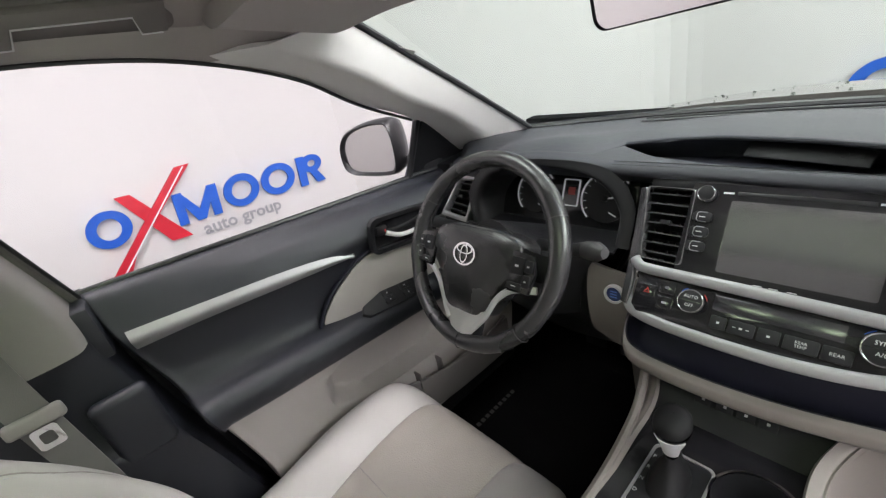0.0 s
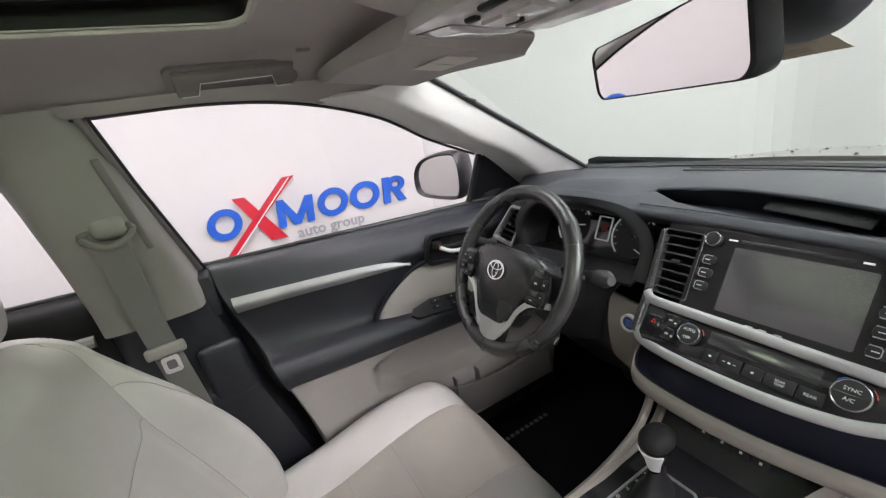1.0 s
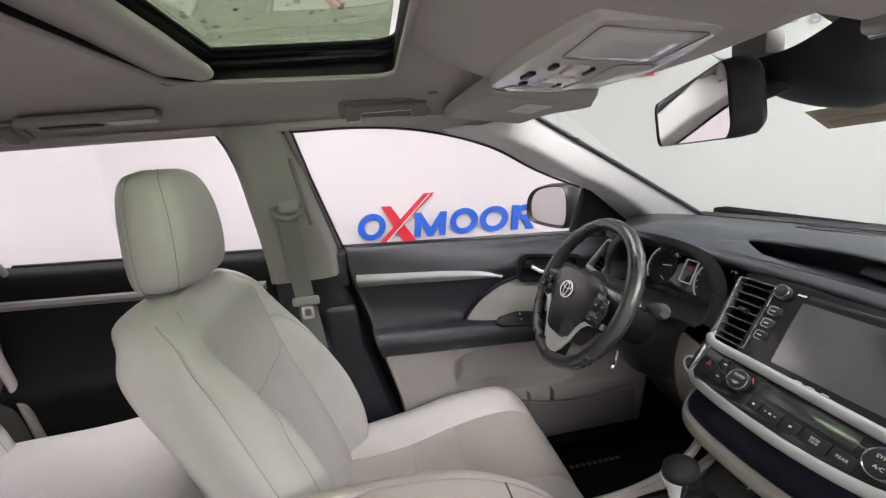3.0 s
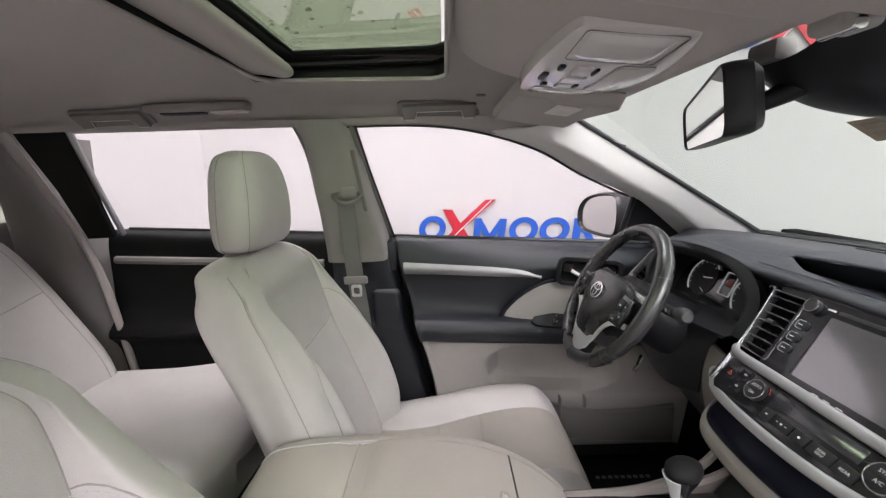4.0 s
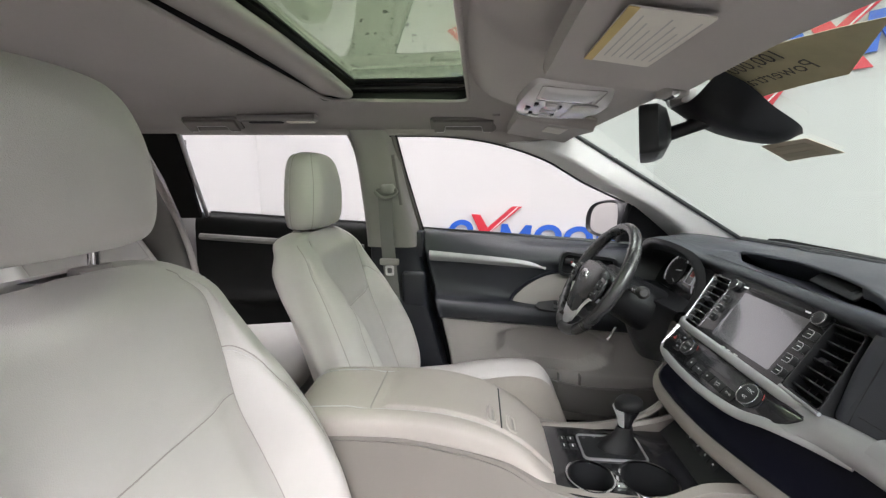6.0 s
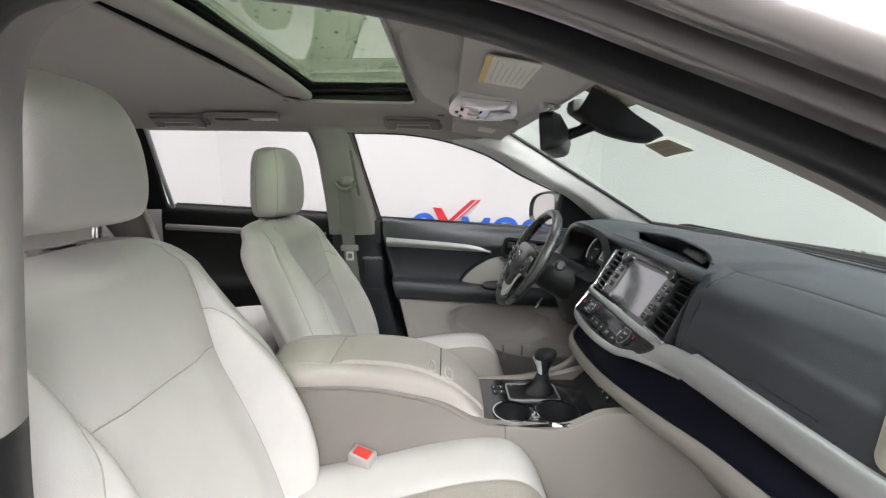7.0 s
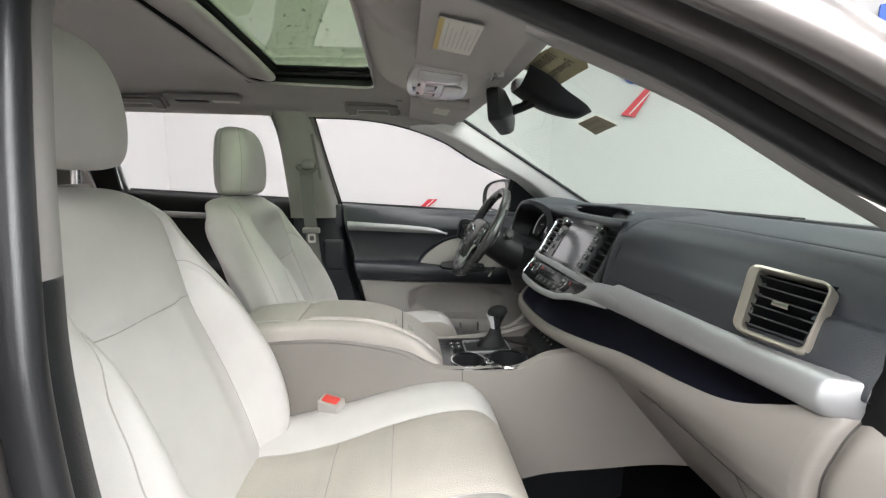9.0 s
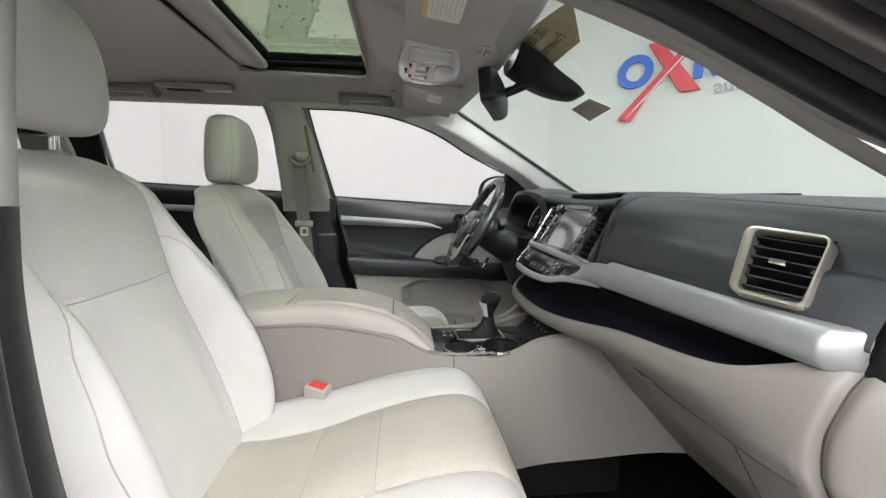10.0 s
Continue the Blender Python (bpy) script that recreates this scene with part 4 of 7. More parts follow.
# ---------------------------------------------------------------- dashboard
def bil(c, u, v, off=0.0):
    """Point at (u, v) of the quad c = (bottom left, bottom right, top right, top left), raised by off."""
    c = [np.array(p, float) for p in c]
    n = np.cross(c[1] - c[0], c[3] - c[0])
    n /= np.linalg.norm(n)
    return (1 - v) * ((1 - u) * c[0] + u * c[1]) + v * ((1 - u) * c[3] + u * c[2]) + n * off


def quad_ring(c, outer, inner, lo, hi, bm=None):
    """A raised frame in the quad's plane between two outlines in its (u, v) square."""
    bm = bm or bmesh.new()
    k = len(outer)
    V = [[bm.verts.new(bil(c, u, v, z)) for u, v in o] for o, z in ((outer, lo), (outer, hi * 0.6), ([(0.75 * a[0] + 0.25 * b[0], 0.75 * a[1] + 0.25 * b[1]) for a, b in zip(outer, inner)], hi), ([(0.3 * a[0] + 0.7 * b[0], 0.3 * a[1] + 0.7 * b[1]) for a, b in zip(outer, inner)], hi), (inner, hi * 0.4), (inner, lo))]
    for a in range(len(V) - 1):
        for i in range(k):
            bm.faces.new((V[a][i], V[a][(i + 1) % k], V[a + 1][(i + 1) % k], V[a + 1][i]))
    return bm


def air_vent(c, parent, mat, slats=6, border=0.1, depth=0.05, tab_u=0.5, aspect=1.0, rise=0.006, rad=0.10, left=0.0):
    """A framed air outlet in the quad c: frame, slats, upright vanes, thumb tab, dark duct."""
    bu, bv = border, border * aspect
    o = round_rect(1, 1, rad, 4, 0.5, 0.5)
    i = round_rect(1 - 2 * bu - left, 1 - 2 * bv, 0.07, 4, 0.5 + left / 2, 0.5)
    fr = part("air_vent", quad_ring(c, o, i, -0.012, rise), mat, parent, "framed air vent")
    bm = bmesh.new()
    for w in range(4):
        e = [(bu * 0.7, bv * 0.7), (1 - bu * 0.7, bv * 0.7), (1 - bu * 0.7, 1 - bv * 0.7), (bu * 0.7, 1 - bv * 0.7)]
        a, b = e[w], e[(w + 1) % 4]
        bm.faces.new([bm.verts.new(bil(c, *p)) for p in ((*a, -0.004), (*b, -0.004), (*b, -depth), (*a, -depth))])
    bm.faces.new([bm.verts.new(bil(c, u, v, -depth)) for u, v in e])
    part("duct", bm, BLACK, fr)
    for k in range(slats):
        v = bv + (k + 0.6) * (1 - 2 * bv) / (slats + 0.2)
        bm = bmesh.new()
        q = [bil(c, bu * 0.8, v, -0.004), bil(c, 1 - bu * 0.8, v, -0.004), bil(c, 1 - bu * 0.8, v - 0.06, -0.024), bil(c, bu * 0.8, v - 0.06, -0.024)]
        slab(np.array([[q[0], q[1]], [q[3], q[2]]]), 0.0022, bm=bm)
        part("slat", bm, BLACK, fr)
    for k in range(5):
        u = bu + (k + 0.5) * (1 - 2 * bu) / 5
        q = [bil(c, u, bv, -0.026), bil(c, u, 1 - bv, -0.026), bil(c, u, 1 - bv, -0.045), bil(c, u, bv, -0.045)]
        part("vane", slab(np.array([[q[0], q[1]], [q[3], q[2]]]), 0.002), BLACK, fr)
    a, b = bil(c, tab_u - 0.10, 0.52, 0.004), bil(c, tab_u + 0.10, 0.52, 0.004)
    part("thumb_tab", tube([a, b], 0.005, 8, flat=0.8), CHROME if mat is CHAMPAGNE else BLACK, fr)
    return fr


dash = thing("dashboard", "charcoal and greige dashboard with satin silver trim strips", "dashboard")
BROW = [(-0.745, 0.83, 1.115), (-0.66, 0.755, 1.135), (-0.58, 0.72, 1.142), (-0.50, 0.69, 1.165), (-0.37, 0.675, 1.182), (-0.25, 0.71, 1.166), (-0.12, 0.728, 1.158), (0.03, 0.722, 1.156), (0.19, 0.70, 1.160), (0.32, 0.715, 1.160), (0.48, 0.735, 1.152), (0.62, 0.755, 1.142), (0.70, 0.79, 1.13), (0.745, 0.86, 1.11)]
brow = spline(BROW, 80)
base = np.array([(x, 1.128 - 0.25 * x * x, 1.150) for x in brow[:, 0]])
# the open tray under the brow: its upper edge and its front lip part between these ends
e1 = np.array([(x, np.interp(x, (-0.75, -0.263, -0.20, -0.12, -0.02, 0.07, 0.12, 0.16, 0.176, 0.195, 0.75), (0, 0.805, 0.828, 0.836, 0.812, 0.785, 0.763, 0.738, 0.725, 0.712, 0.712)), np.interp(x, (-0.263, 0, 0.2), (1.172, 1.176, 1.172))) for x in brow[:, 0]])
e2 = np.array([(x, np.interp(x, (-0.263, -0.2, -0.1, 0.0, 0.1, 0.176), (0.80, 0.768, 0.748, 0.742, 0.736, 0.724)), np.interp(x, (-0.263, -0.2, -0.1, 0.0, 0.1, 0.19), (1.171, 1.163, 1.158, 1.156, 1.157, 1.163))) for x in brow[:, 0]])
inside = (brow[:, 0] > -0.263) & (brow[:, 0] < 0.190)
plain = np.array([(x, b[1] + (0.058 if x > 0.190 else 0.03), b[2] + 0.006) for x, b in zip(brow[:, 0], brow)])
e1 = np.where(inside[:, None], e1, plain)
e2 = np.where(inside[:, None], e2, plain)
mid = np.array([(x, 0.5 * (a[1] + b[1]), 1.177 - 0.02 * abs(x)) for x, a, b in zip(brow[:, 0], base, e1)])
near = np.array([(x, 0.8 * b[1] + 0.2 * a[1], max(b[2] + 0.004, 1.174 - 0.03 * abs(x))) for x, a, b in zip(brow[:, 0], base, e1)])
roll = brow + np.array((0, -0.006, -0.012))
under = brow + np.array((0, 0.012, -0.03))
T = np.array([base, mid, near, e1, e1 + np.array((0, 0.004, -0.006))])
part("upper_pad", grid(np.array([spline(T[:, i], 30) for i in range(80)]).transpose(1, 0, 2)), DASHPAD, dash, "charcoal soft upper dash pad")
T2 = np.array([e2 + np.array((0, 0.006, -0.012)), e2, 0.5 * e2 + 0.5 * brow + np.array((0, 0, 0.002)), brow, roll, under])
part("brow_pad", grid(np.array([spline(T2[:, i], 30) for i in range(80)]).transpose(1, 0, 2), keep=lambda j, i: brow[i, 0] < 0.180), DASHPAD, dash, "charcoal padded brow roll")
part("top_tray", slab(loft([[(-0.262, 0.79, 1.155), (0.0, 0.745, 1.145), (0.20, 0.715, 1.15)], [(-0.262, 0.86, 1.13), (0.0, 0.86, 1.13), (0.20, 0.80, 1.13)], [(-0.262, 0.812, 1.1715), (-0.1, 0.840, 1.174), (0.0, 0.815, 1.1750), (0.185, 0.742, 1.163)]], 16, 14), 0.003), CHARCOAL, dash, "dark open tray under the dash brow")
part("tray_rim", tube(e1[inside] + np.array((0, -0.001, 0.0)), 0.0032, 8), DASHPAD, dash, "thin charcoal rim over the open tray")
CK = plane_frame((-0.02, 0.820, 1.154), (1, -0.28, 0), (0, 0.75, 0.66))
ck = part("clock_display", block(-0.07, 0.075, -0.014, 0.014, 0.0, 0.005, 0.002, m=CK), BLACK, dash, "dark clock display in the tray")
for u in (0.045, 0.060):
    part("clock_button", block(u - 0.004, u + 0.004, -0.003, 0.003, 0.005, 0.006, 0, m=CK), BLACK, ck)
for dy_, dz_ in ((0.010, 0.0035), (0.002, 0.0005)):
    part("brow_crease", tube(brow[(brow[:, 0] < 0.10) & (brow[:, 0] > -0.25)] + np.array((0, dy_, dz_)), 0.0007, 5), BLACK, dash)
# defroster slots along the windshield
for y0, x0, x1 in ((0.96, -0.30, 0.30), (0.985, -0.30, 0.30)):
    xs = np.linspace(x0, x1, 24)
    part("defroster_slot", tube([(x, y0 + 0.02 - 0.25 * x * x, 1.1735) for x in xs], 0.004, 6, flat=0.5), BLACK, dash)
part("corner_grille", prism(round_rect(0.13, 0.045, 0.02, 6), 0.004, pose(0.60, 0.84, 1.148, -3, 4, -25)), SILVER, dash, "silver-rimmed corner demister vent")
part("corner_grille_slot", prism(round_rect(0.11, 0.03, 0.014, 6), 0.0045, pose(0.60, 0.84, 1.1495, -3, 4, -25)), BLACK, dash)
part("corner_grille", prism(round_rect(0.13, 0.045, 0.02, 6), 0.004, pose(-0.60, 0.84, 1.148, -3, -4, 25)), BLACK, dash)

# passenger pad face
PX = np.array([0.178, 0.185, 0.20, 0.26, 0.34, 0.42, 0.50, 0.58, 0.64, 0.70, 0.745])
byx = lambda x: np.array([np.interp(x, brow[:, 0], brow[:, k]) for k in range(3)])  # noqa: E731
top = np.array([byx(x) + np.array((0, 0.004, -0.006)) for x in PX])
crown = [np.array([byx(x) + np.array((0, dy_, dz_)) for x in PX]) for dy_, dz_ in ((0.064, 0.0045), (0.040, 0.0035), (0.018, -0.003), (0.001, -0.014), (-0.010, -0.029))]
py = lambda x, ys: float(np.interp(x, (0.2, 0.45, 0.525, 0.605, 0.66, 0.745), ys))  # noqa: E731
m1 = np.array([(x, py(x, (0.686, 0.702, 0.714, 0.728, 0.746, 0.80)), b[2] - 0.045) for x, b in zip(PX, top)])
m2 = np.array([(x, py(x, (0.677, 0.685, 0.692, 0.707, 0.724, 0.78)), 1.085) for x in PX])
bot = np.array([(x, py(x, (0.663, 0.6725, 0.675, 0.683, 0.696, 0.75)), 1.036 - 0.012 * max(0, x - 0.2)) for x in PX])
for arr in (*crown[2:], m1, m2, bot):
    arr[0, 1] += 0.06
    arr[1, 1] += 0.012
PADP = loft([*crown, m1, m2, bot, bot + np.array((0, 0.015, -0.004))], 130, 72)


def pad_keep(j, i):
    """Faces of the pad outside the air outlet and short of the end panel."""
    x, _, z = PADP[j:j + 2, i:i + 2].mean((0, 1))
    v = (z - 1.054) / 0.073
    u = (x - (0.523 - 0.03 * v)) / (0.078 + 0.015 * v)
    return not (0.09 < u < 0.90 and 0.09 < v < 0.89) and x < 0.652


part("passenger_pad", grid(PADP, keep=pad_keep), DASHPAD, dash, "charcoal padded passenger dash face")
# the pad's rolled edge sweeps round the end of the tray and down beside the stack
RIM_IN = np.array([(0.060, 0.788, 1.1735), (0.105, 0.769, 1.1740), (0.145, 0.745, 1.1735), (0.172, 0.722, 1.168), (0.182, 0.707, 1.157), (0.186, 0.699, 1.140), (0.187, 0.685, 1.105), (0.188, 0.674, 1.065), (0.190, 0.668, 1.034)])
RIM_OUT = np.array([(0.070, 0.815, 1.1720), (0.120, 0.796, 1.1730), (0.170, 0.772, 1.1700), (0.202, 0.742, 1.1640), (0.212, 0.718, 1.1572), (0.213, 0.6995, 1.1455), (0.213, 0.6838, 1.105), (0.213, 0.6715, 1.066), (0.213, 0.662, 1.034)])
up_ = np.array([(0, 0.004, 0.006)] * 4 + [(0, -0.001, 0.006), (0, -0.004, 0.003)] + [(0, -0.005, 0.001)] * 3)
inner = RIM_IN + np.array([(0, 0.002, -0.016)] * 3 + [(-0.006, 0.01, -0.012)] * 2 + [(-0.002, 0.025, 0)] * 4)
part("pad_roll", grid(loft([inner, RIM_IN, 0.55 * RIM_IN + 0.45 * RIM_OUT + up_ * 0.7, RIM_OUT + np.array((0, 0, 0.0006)), RIM_OUT + np.array((0.006, 0.0, -0.004))], 70, 24)), DASHPAD, dash, "rolled pad edge round the tray end")
part("pad_crease", tube(spline(RIM_OUT + np.array((0, -0.0005, 0.0008)), 70), 0.0008, 5), BLACK, dash, "fine crease along the pad edge")
low_ = [PADP[int(np.argmin(abs(PADP[20:, i, 2] - 1.053))) + 20, i] for i in range(0, 72) if 0.216 < PADP[0, i, 0] < 0.482]
part("pad_joint", tube(spline([p_ + np.array((0, -0.0004, 0)) for p_ in low_[::3]], 40), 0.0008, 5), BLACK, dash, "fine joint along the lower edge of the pad")
part("pad_joint", tube([(0.470, 0.672, 1.036), (0.484, 0.679, 1.056), (0.492, 0.684, 1.066)], 0.0008, 6), BLACK, dash)

# silver strip from the stack to the passenger end
SX = np.array([0.255, 0.28, 0.32, 0.40, 0.50, 0.58, 0.628])
s_top = np.array([(x, 0.652 + 0.055 * max(0, x - 0.2), 1.042 - 0.002 * max(0, x - 0.2)) for x in SX])
s_mid = np.array([(x, 0.640 + 0.06 * max(0, x - 0.2), 1.021 + 0.002 * max(0, x - 0.2)) for x in SX])
s_bot = np.array([(x, 0.646 + 0.06 * max(0, x - 0.2), 0.999 + 0.012 * max(0, x - 0.2)) for x in SX])
part("silver_strip", slab(loft([s_top + np.array((0, 0.016, 0.004)), s_top, s_mid, s_bot, s_bot + np.array((0, 0.016, -0.004))], 60, 16), 0.006, toward=(0, 1, 0)), SILVER, dash, "satin silver dash strip")
prof = spline([tuple(q[-1]) for q in (s_top + np.array((0, 0.016, 0.004)), s_top, s_mid, s_bot, s_bot + np.array((0, 0.016, -0.004)))], 16)
capr = [prof + np.array(d_) for d_ in ((0.0, 0.0, 0.0), (0.003, 0.0002, 0.0), (0.006, 0.002, 0.0), (0.009, 0.006, 0.0), (0.020, 0.022, 0.0), (0.023, 0.034, 0.0))]
part("strip_end_cap", grid(np.array(capr)), SILVER, dash, "flat satin silver strip end", angle=60)
part("end_panel", slab(loft([[(0.648, 0.738, 1.130), (0.646, 0.710, 1.06), (0.650, 0.698, 1.002)], [(0.672, 0.738, 1.13), (0.674, 0.708, 1.06), (0.676, 0.700, 1.0)], [(0.71, 0.77, 1.125), (0.71, 0.745, 1.05), (0.71, 0.745, 0.99)], [(0.74, 0.82, 1.11), (0.74, 0.82, 1.05), (0.74, 0.84, 0.98)]], 10, 12), 0.01, toward=(0, 1, 0)), BLACKFRAME, dash, "black dash end panel")

# open navy tray and greige lower panels
LIP = [(-0.176, 0.655, 0.965), (-0.174, 0.620, 0.935), (-0.155, 0.602, 0.912), (-0.08, 0.598, 0.903), (0.02, 0.607, 0.898), (0.123, 0.620, 0.905), (0.24, 0.628, 0.925), (0.345, 0.636, 0.945), (0.48, 0.645, 0.960), (0.548, 0.653, 0.972), (0.590, 0.668, 0.990), (0.614, 0.678, 1.002), (0.634, 0.684, 1.006)]
lip = spline(LIP, 70)
tray_back = lip + np.array((0, 0.11, 0.012))
tray_low = lip + np.array((0, 0.05, -0.035)) * np.clip((0.62 - lip[:, :1]) / 0.1, 0.1, 1)
part("tray", slab(np.array([spline(np.array([lip + np.array((0, 0.006, -0.003)), tray_low, tray_back, tray_back + np.array((0, -0.02, 0.07))])[:, i], 16) for i in range(70) if lip[i, 0] < 0.605]).transpose(1, 0, 2), 0.004, toward=(0, 0.5, -1)), NAVY, dash, "open navy rubber tray shelf")
XS = lip[:, 0]
swell = np.clip((XS - 0.30) / 0.28, 0, 1)
flatlip = lip.copy()
flatlip[:, 2] = np.where(XS > 0.345, np.interp(XS, (0.345, 0.48, 0.634), (0.945, 0.962, 0.988)), lip[:, 2])
flatlip[:, 1] = np.where(XS > 0.48, np.interp(XS, (0.48, 0.634), (0.645, 0.672)), lip[:, 1])
l1 = 0.5 * lip + 0.5 * flatlip + np.array((0, -0.009, -0.010))
l2 = flatlip + np.array((0, -0.004, -0.030)) + swell[:, None] * np.array((0, -0.010, -0.008))
edge3 = np.array([(x, 0.698 - 0.033 * k_, 0.842 + 0.085 * (x - 0.15)) for x, k_ in zip(XS, swell)])
low4 = np.array([(x, 0.742 - 0.018 * k_, 0.785) for x, k_ in zip(XS, swell)])
low5 = np.array([(x, 0.798, 0.715) for x in XS])
low6 = np.array([(x, 0.85, 0.652) for x in XS])
rowsL = np.array([lip, l1, l2, 0.5 * l2 + 0.5 * edge3 + np.array((0, -0.004, 0)), edge3, low4, low5, low6])
LP = np.array([spline(rowsL[:, i], 46) for i in range(70)]).transpose(1, 0, 2)
for row_ in LP:
    for q in row_:
        k_ = max(0.0, (q[0] - 0.50) / 0.134)
        q[0] -= 0.008 * k_ * k_ * math.exp(-((q[2] - 0.925) / 0.05) ** 2)
part("tray_lip", grid(LP, keep=lambda j, i: j < 14), SHADED_GREIGE, dash, "greige tray lip")
part("glove_box", grid(LP, keep=lambda j, i: j >= 14 and LP[j, i, 0] > 0.088 + 0.62 * max(0, LP[j, i, 1] - 0.63)), SHADED_GREIGE, dash, "greige glove box panel")
gs = LP[26, [i for i in range(70) if LP[26, i, 0] > 0.30]]
part("glove_seam", tube(gs + np.array((0, -0.0005, 0)), 0.0011, 6), JOINT, dash)
part("glove_handle", tube(spline([(0.315, 0.690, 0.868), (0.345, 0.684, 0.862), (0.375, 0.690, 0.868)], 8), 0.008, 8, flat=0.6), SHADED_GREIGE, dash, "recessed greige glove box handle")
gv = [i for i in range(70) if LP[26, i, 0] > 0.545][0]
part("glove_side_seam", tube(LP[26:45, gv] + np.array((0, -0.0005, 0)), 0.0011, 6), JOINT, dash)
# lower end: the panel turns the corner, then a rounded end trim beside the door opening
ridge = [tuple(LP[k, -1]) for k in range(0, 46, 3)]
turn = [(x + 0.017, y + 0.017, z) for x, y, z in ridge]
part("corner_panel", grid(loft([ridge, [((a[0] + b[0]) / 2 + 0.004, (a[1] + b[1]) / 2 - 0.004, a[2]) for a, b in zip(ridge, turn)], turn], 40, 8)), SHADED_GREIGE, dash, "greige corner of the lower dash")
trim_in = [(x + 0.0012, y + 0.0004, z) for x, y, z in turn]
part("end_trim", grid(loft([trim_in, [(x + 0.018, y - 0.002, z) for x, y, z in turn], [(x + 0.055, y + 0.03, z) for x, y, z in turn], [(max(0.735, x + 0.08), y + 0.10, z) for x, y, z in turn]], 40, 20)), SHADED_GREIGE, dash, "greige rounded dash end trim")
part("end_trim_gap", tube(spline(turn, 30), 0.0009, 6), JOINT, dash)

# centre stack plane: u to the right, v up the slope, out of the face
SM = plane_frame((0.0, 0.681, 1.083), (1, 0, 0), (0, 0.529, 0.849))


def on_stack(u, v, n=0.0):
    return tuple(SM @ Vector((u, v, n)))


part("stack_housing", block(-0.165, 0.165, -0.085, 0.085, -0.16, -0.062, 0.006, m=SM), BLACK, dash, "black centre stack housing")
part("stack_shelf", block(-0.166, 0.155, -0.078, -0.056, -0.075, -0.002, 0.004, m=SM), BLACK, dash)
part("stack_lid", block(-0.178, 0.178, 0.061, 0.078, -0.075, -0.004, 0.004, m=SM), BLACK, dash)
part("stack_fascia", prism([(-0.114, -0.068), (0.118, -0.068), (0.115, 0.07), (-0.110, 0.07)], 0.06, SM @ pose(0, 0, -0.062), 0.003), GLOSS, dash, "piano black fascia")
air_vent([on_stack(-0.165, -0.049, 0.004), on_stack(-0.107, -0.050, 0.004), on_stack(-0.110, 0.060, 0.004), on_stack(-0.178, 0.060, 0.004)], dash, RIM, 7, 0.045, aspect=0.5, rise=0.003, rad=0.06)
air_vent([on_stack(0.122, -0.055, 0.004), on_stack(0.192, -0.058, 0.004), on_stack(0.172, 0.058, 0.004), on_stack(0.118, 0.057, 0.004)], dash, BLACK, 7, 0.055, aspect=0.55, rise=0.004, rad=0.06)
air_vent([(0.522, 0.666, 1.055), (0.603, 0.681, 1.053), (0.588, 0.725, 1.125), (0.490, 0.712, 1.131)], dash, CHAMPAGNE, 6, 0.046, aspect=1.2, rise=0.003, rad=0.14, left=0.085, tab_u=0.57)
air_vent([(-0.652, 0.680, 1.036), (-0.562, 0.676, 1.028), (-0.546, 0.722, 1.122), (-0.612, 0.73, 1.12)], dash, SILVER, 5, 0.10)
part("vent_sill", tube([on_stack(0.120, -0.056, 0.006), on_stack(0.192, -0.059, 0.006)], 0.003, 8), SILVER, dash)
# silver rails above and below the climate panel
up_rail = [on_stack(-0.172, -0.050, 0.003), on_stack(-0.166, -0.057, 0.006), on_stack(-0.150, -0.0625, 0.009), on_stack(-0.08, -0.0635, 0.010), on_stack(0.0, -0.0645, 0.011), on_stack(0.10, -0.066, 0.009), on_stack(0.145, -0.066, 0.004), on_stack(0.175, -0.066, -0.004)]
part("upper_rail", tube(spline(up_rail, 50), 0.0078, 12, flat=0.42, up=(0, -0.849, 0.529)), SILVER, dash, "satin silver rail")
lo_rail = [on_stack(-0.173, -0.055, -0.006), on_stack(-0.173, -0.09, 0.0), on_stack(-0.167, -0.117, 0.005), on_stack(-0.145, -0.131, 0.010), on_stack(-0.08, -0.137, 0.018), on_stack(0.02, -0.137, 0.021), on_stack(0.10, -0.128, 0.015), on_stack(0.150, -0.110, 0.009), (0.195, 0.636, 0.998), (0.24, 0.653, 1.000)]
part("lower_rail", tube(spline(lo_rail, 60), 0.0078, 12, flat=0.42, up=(0, -0.849, 0.529)), SILVER, dash, "satin silver rail")
part("stack_edge", slab(loft([[on_stack(-0.188, 0.058, -0.012), on_stack(-0.180, -0.05, -0.008), on_stack(-0.176, -0.12, 0.0)], [on_stack(-0.178, 0.058, -0.004), on_stack(-0.168, -0.05, 0.000), on_stack(-0.164, -0.122, 0.006)]], 14, 5), 0.006), RIM, dash, "dull chrome stack edge")
wing_u = [on_stack(0.105, -0.066, 0.000), on_stack(0.165, -0.064, 0.002), (0.205, 0.651, 1.0355), (0.245, 0.656, 1.0385), (0.285, 0.659, 1.0385), (0.315, 0.666, 1.038)]
wing_m = [on_stack(0.105, -0.092, 0.000), on_stack(0.165, -0.084, 0.003), (0.205, 0.636, 1.018), (0.245, 0.641, 1.020), (0.285, 0.6440, 1.0205), (0.315, 0.650, 1.0205)]
wing_l = [on_stack(0.105, -0.120, 0.009), on_stack(0.165, -0.103, 0.007), (0.205, 0.638, 0.9990), (0.245, 0.6475, 0.9990), (0.285, 0.6505, 1.000), (0.315, 0.658, 1.001)]
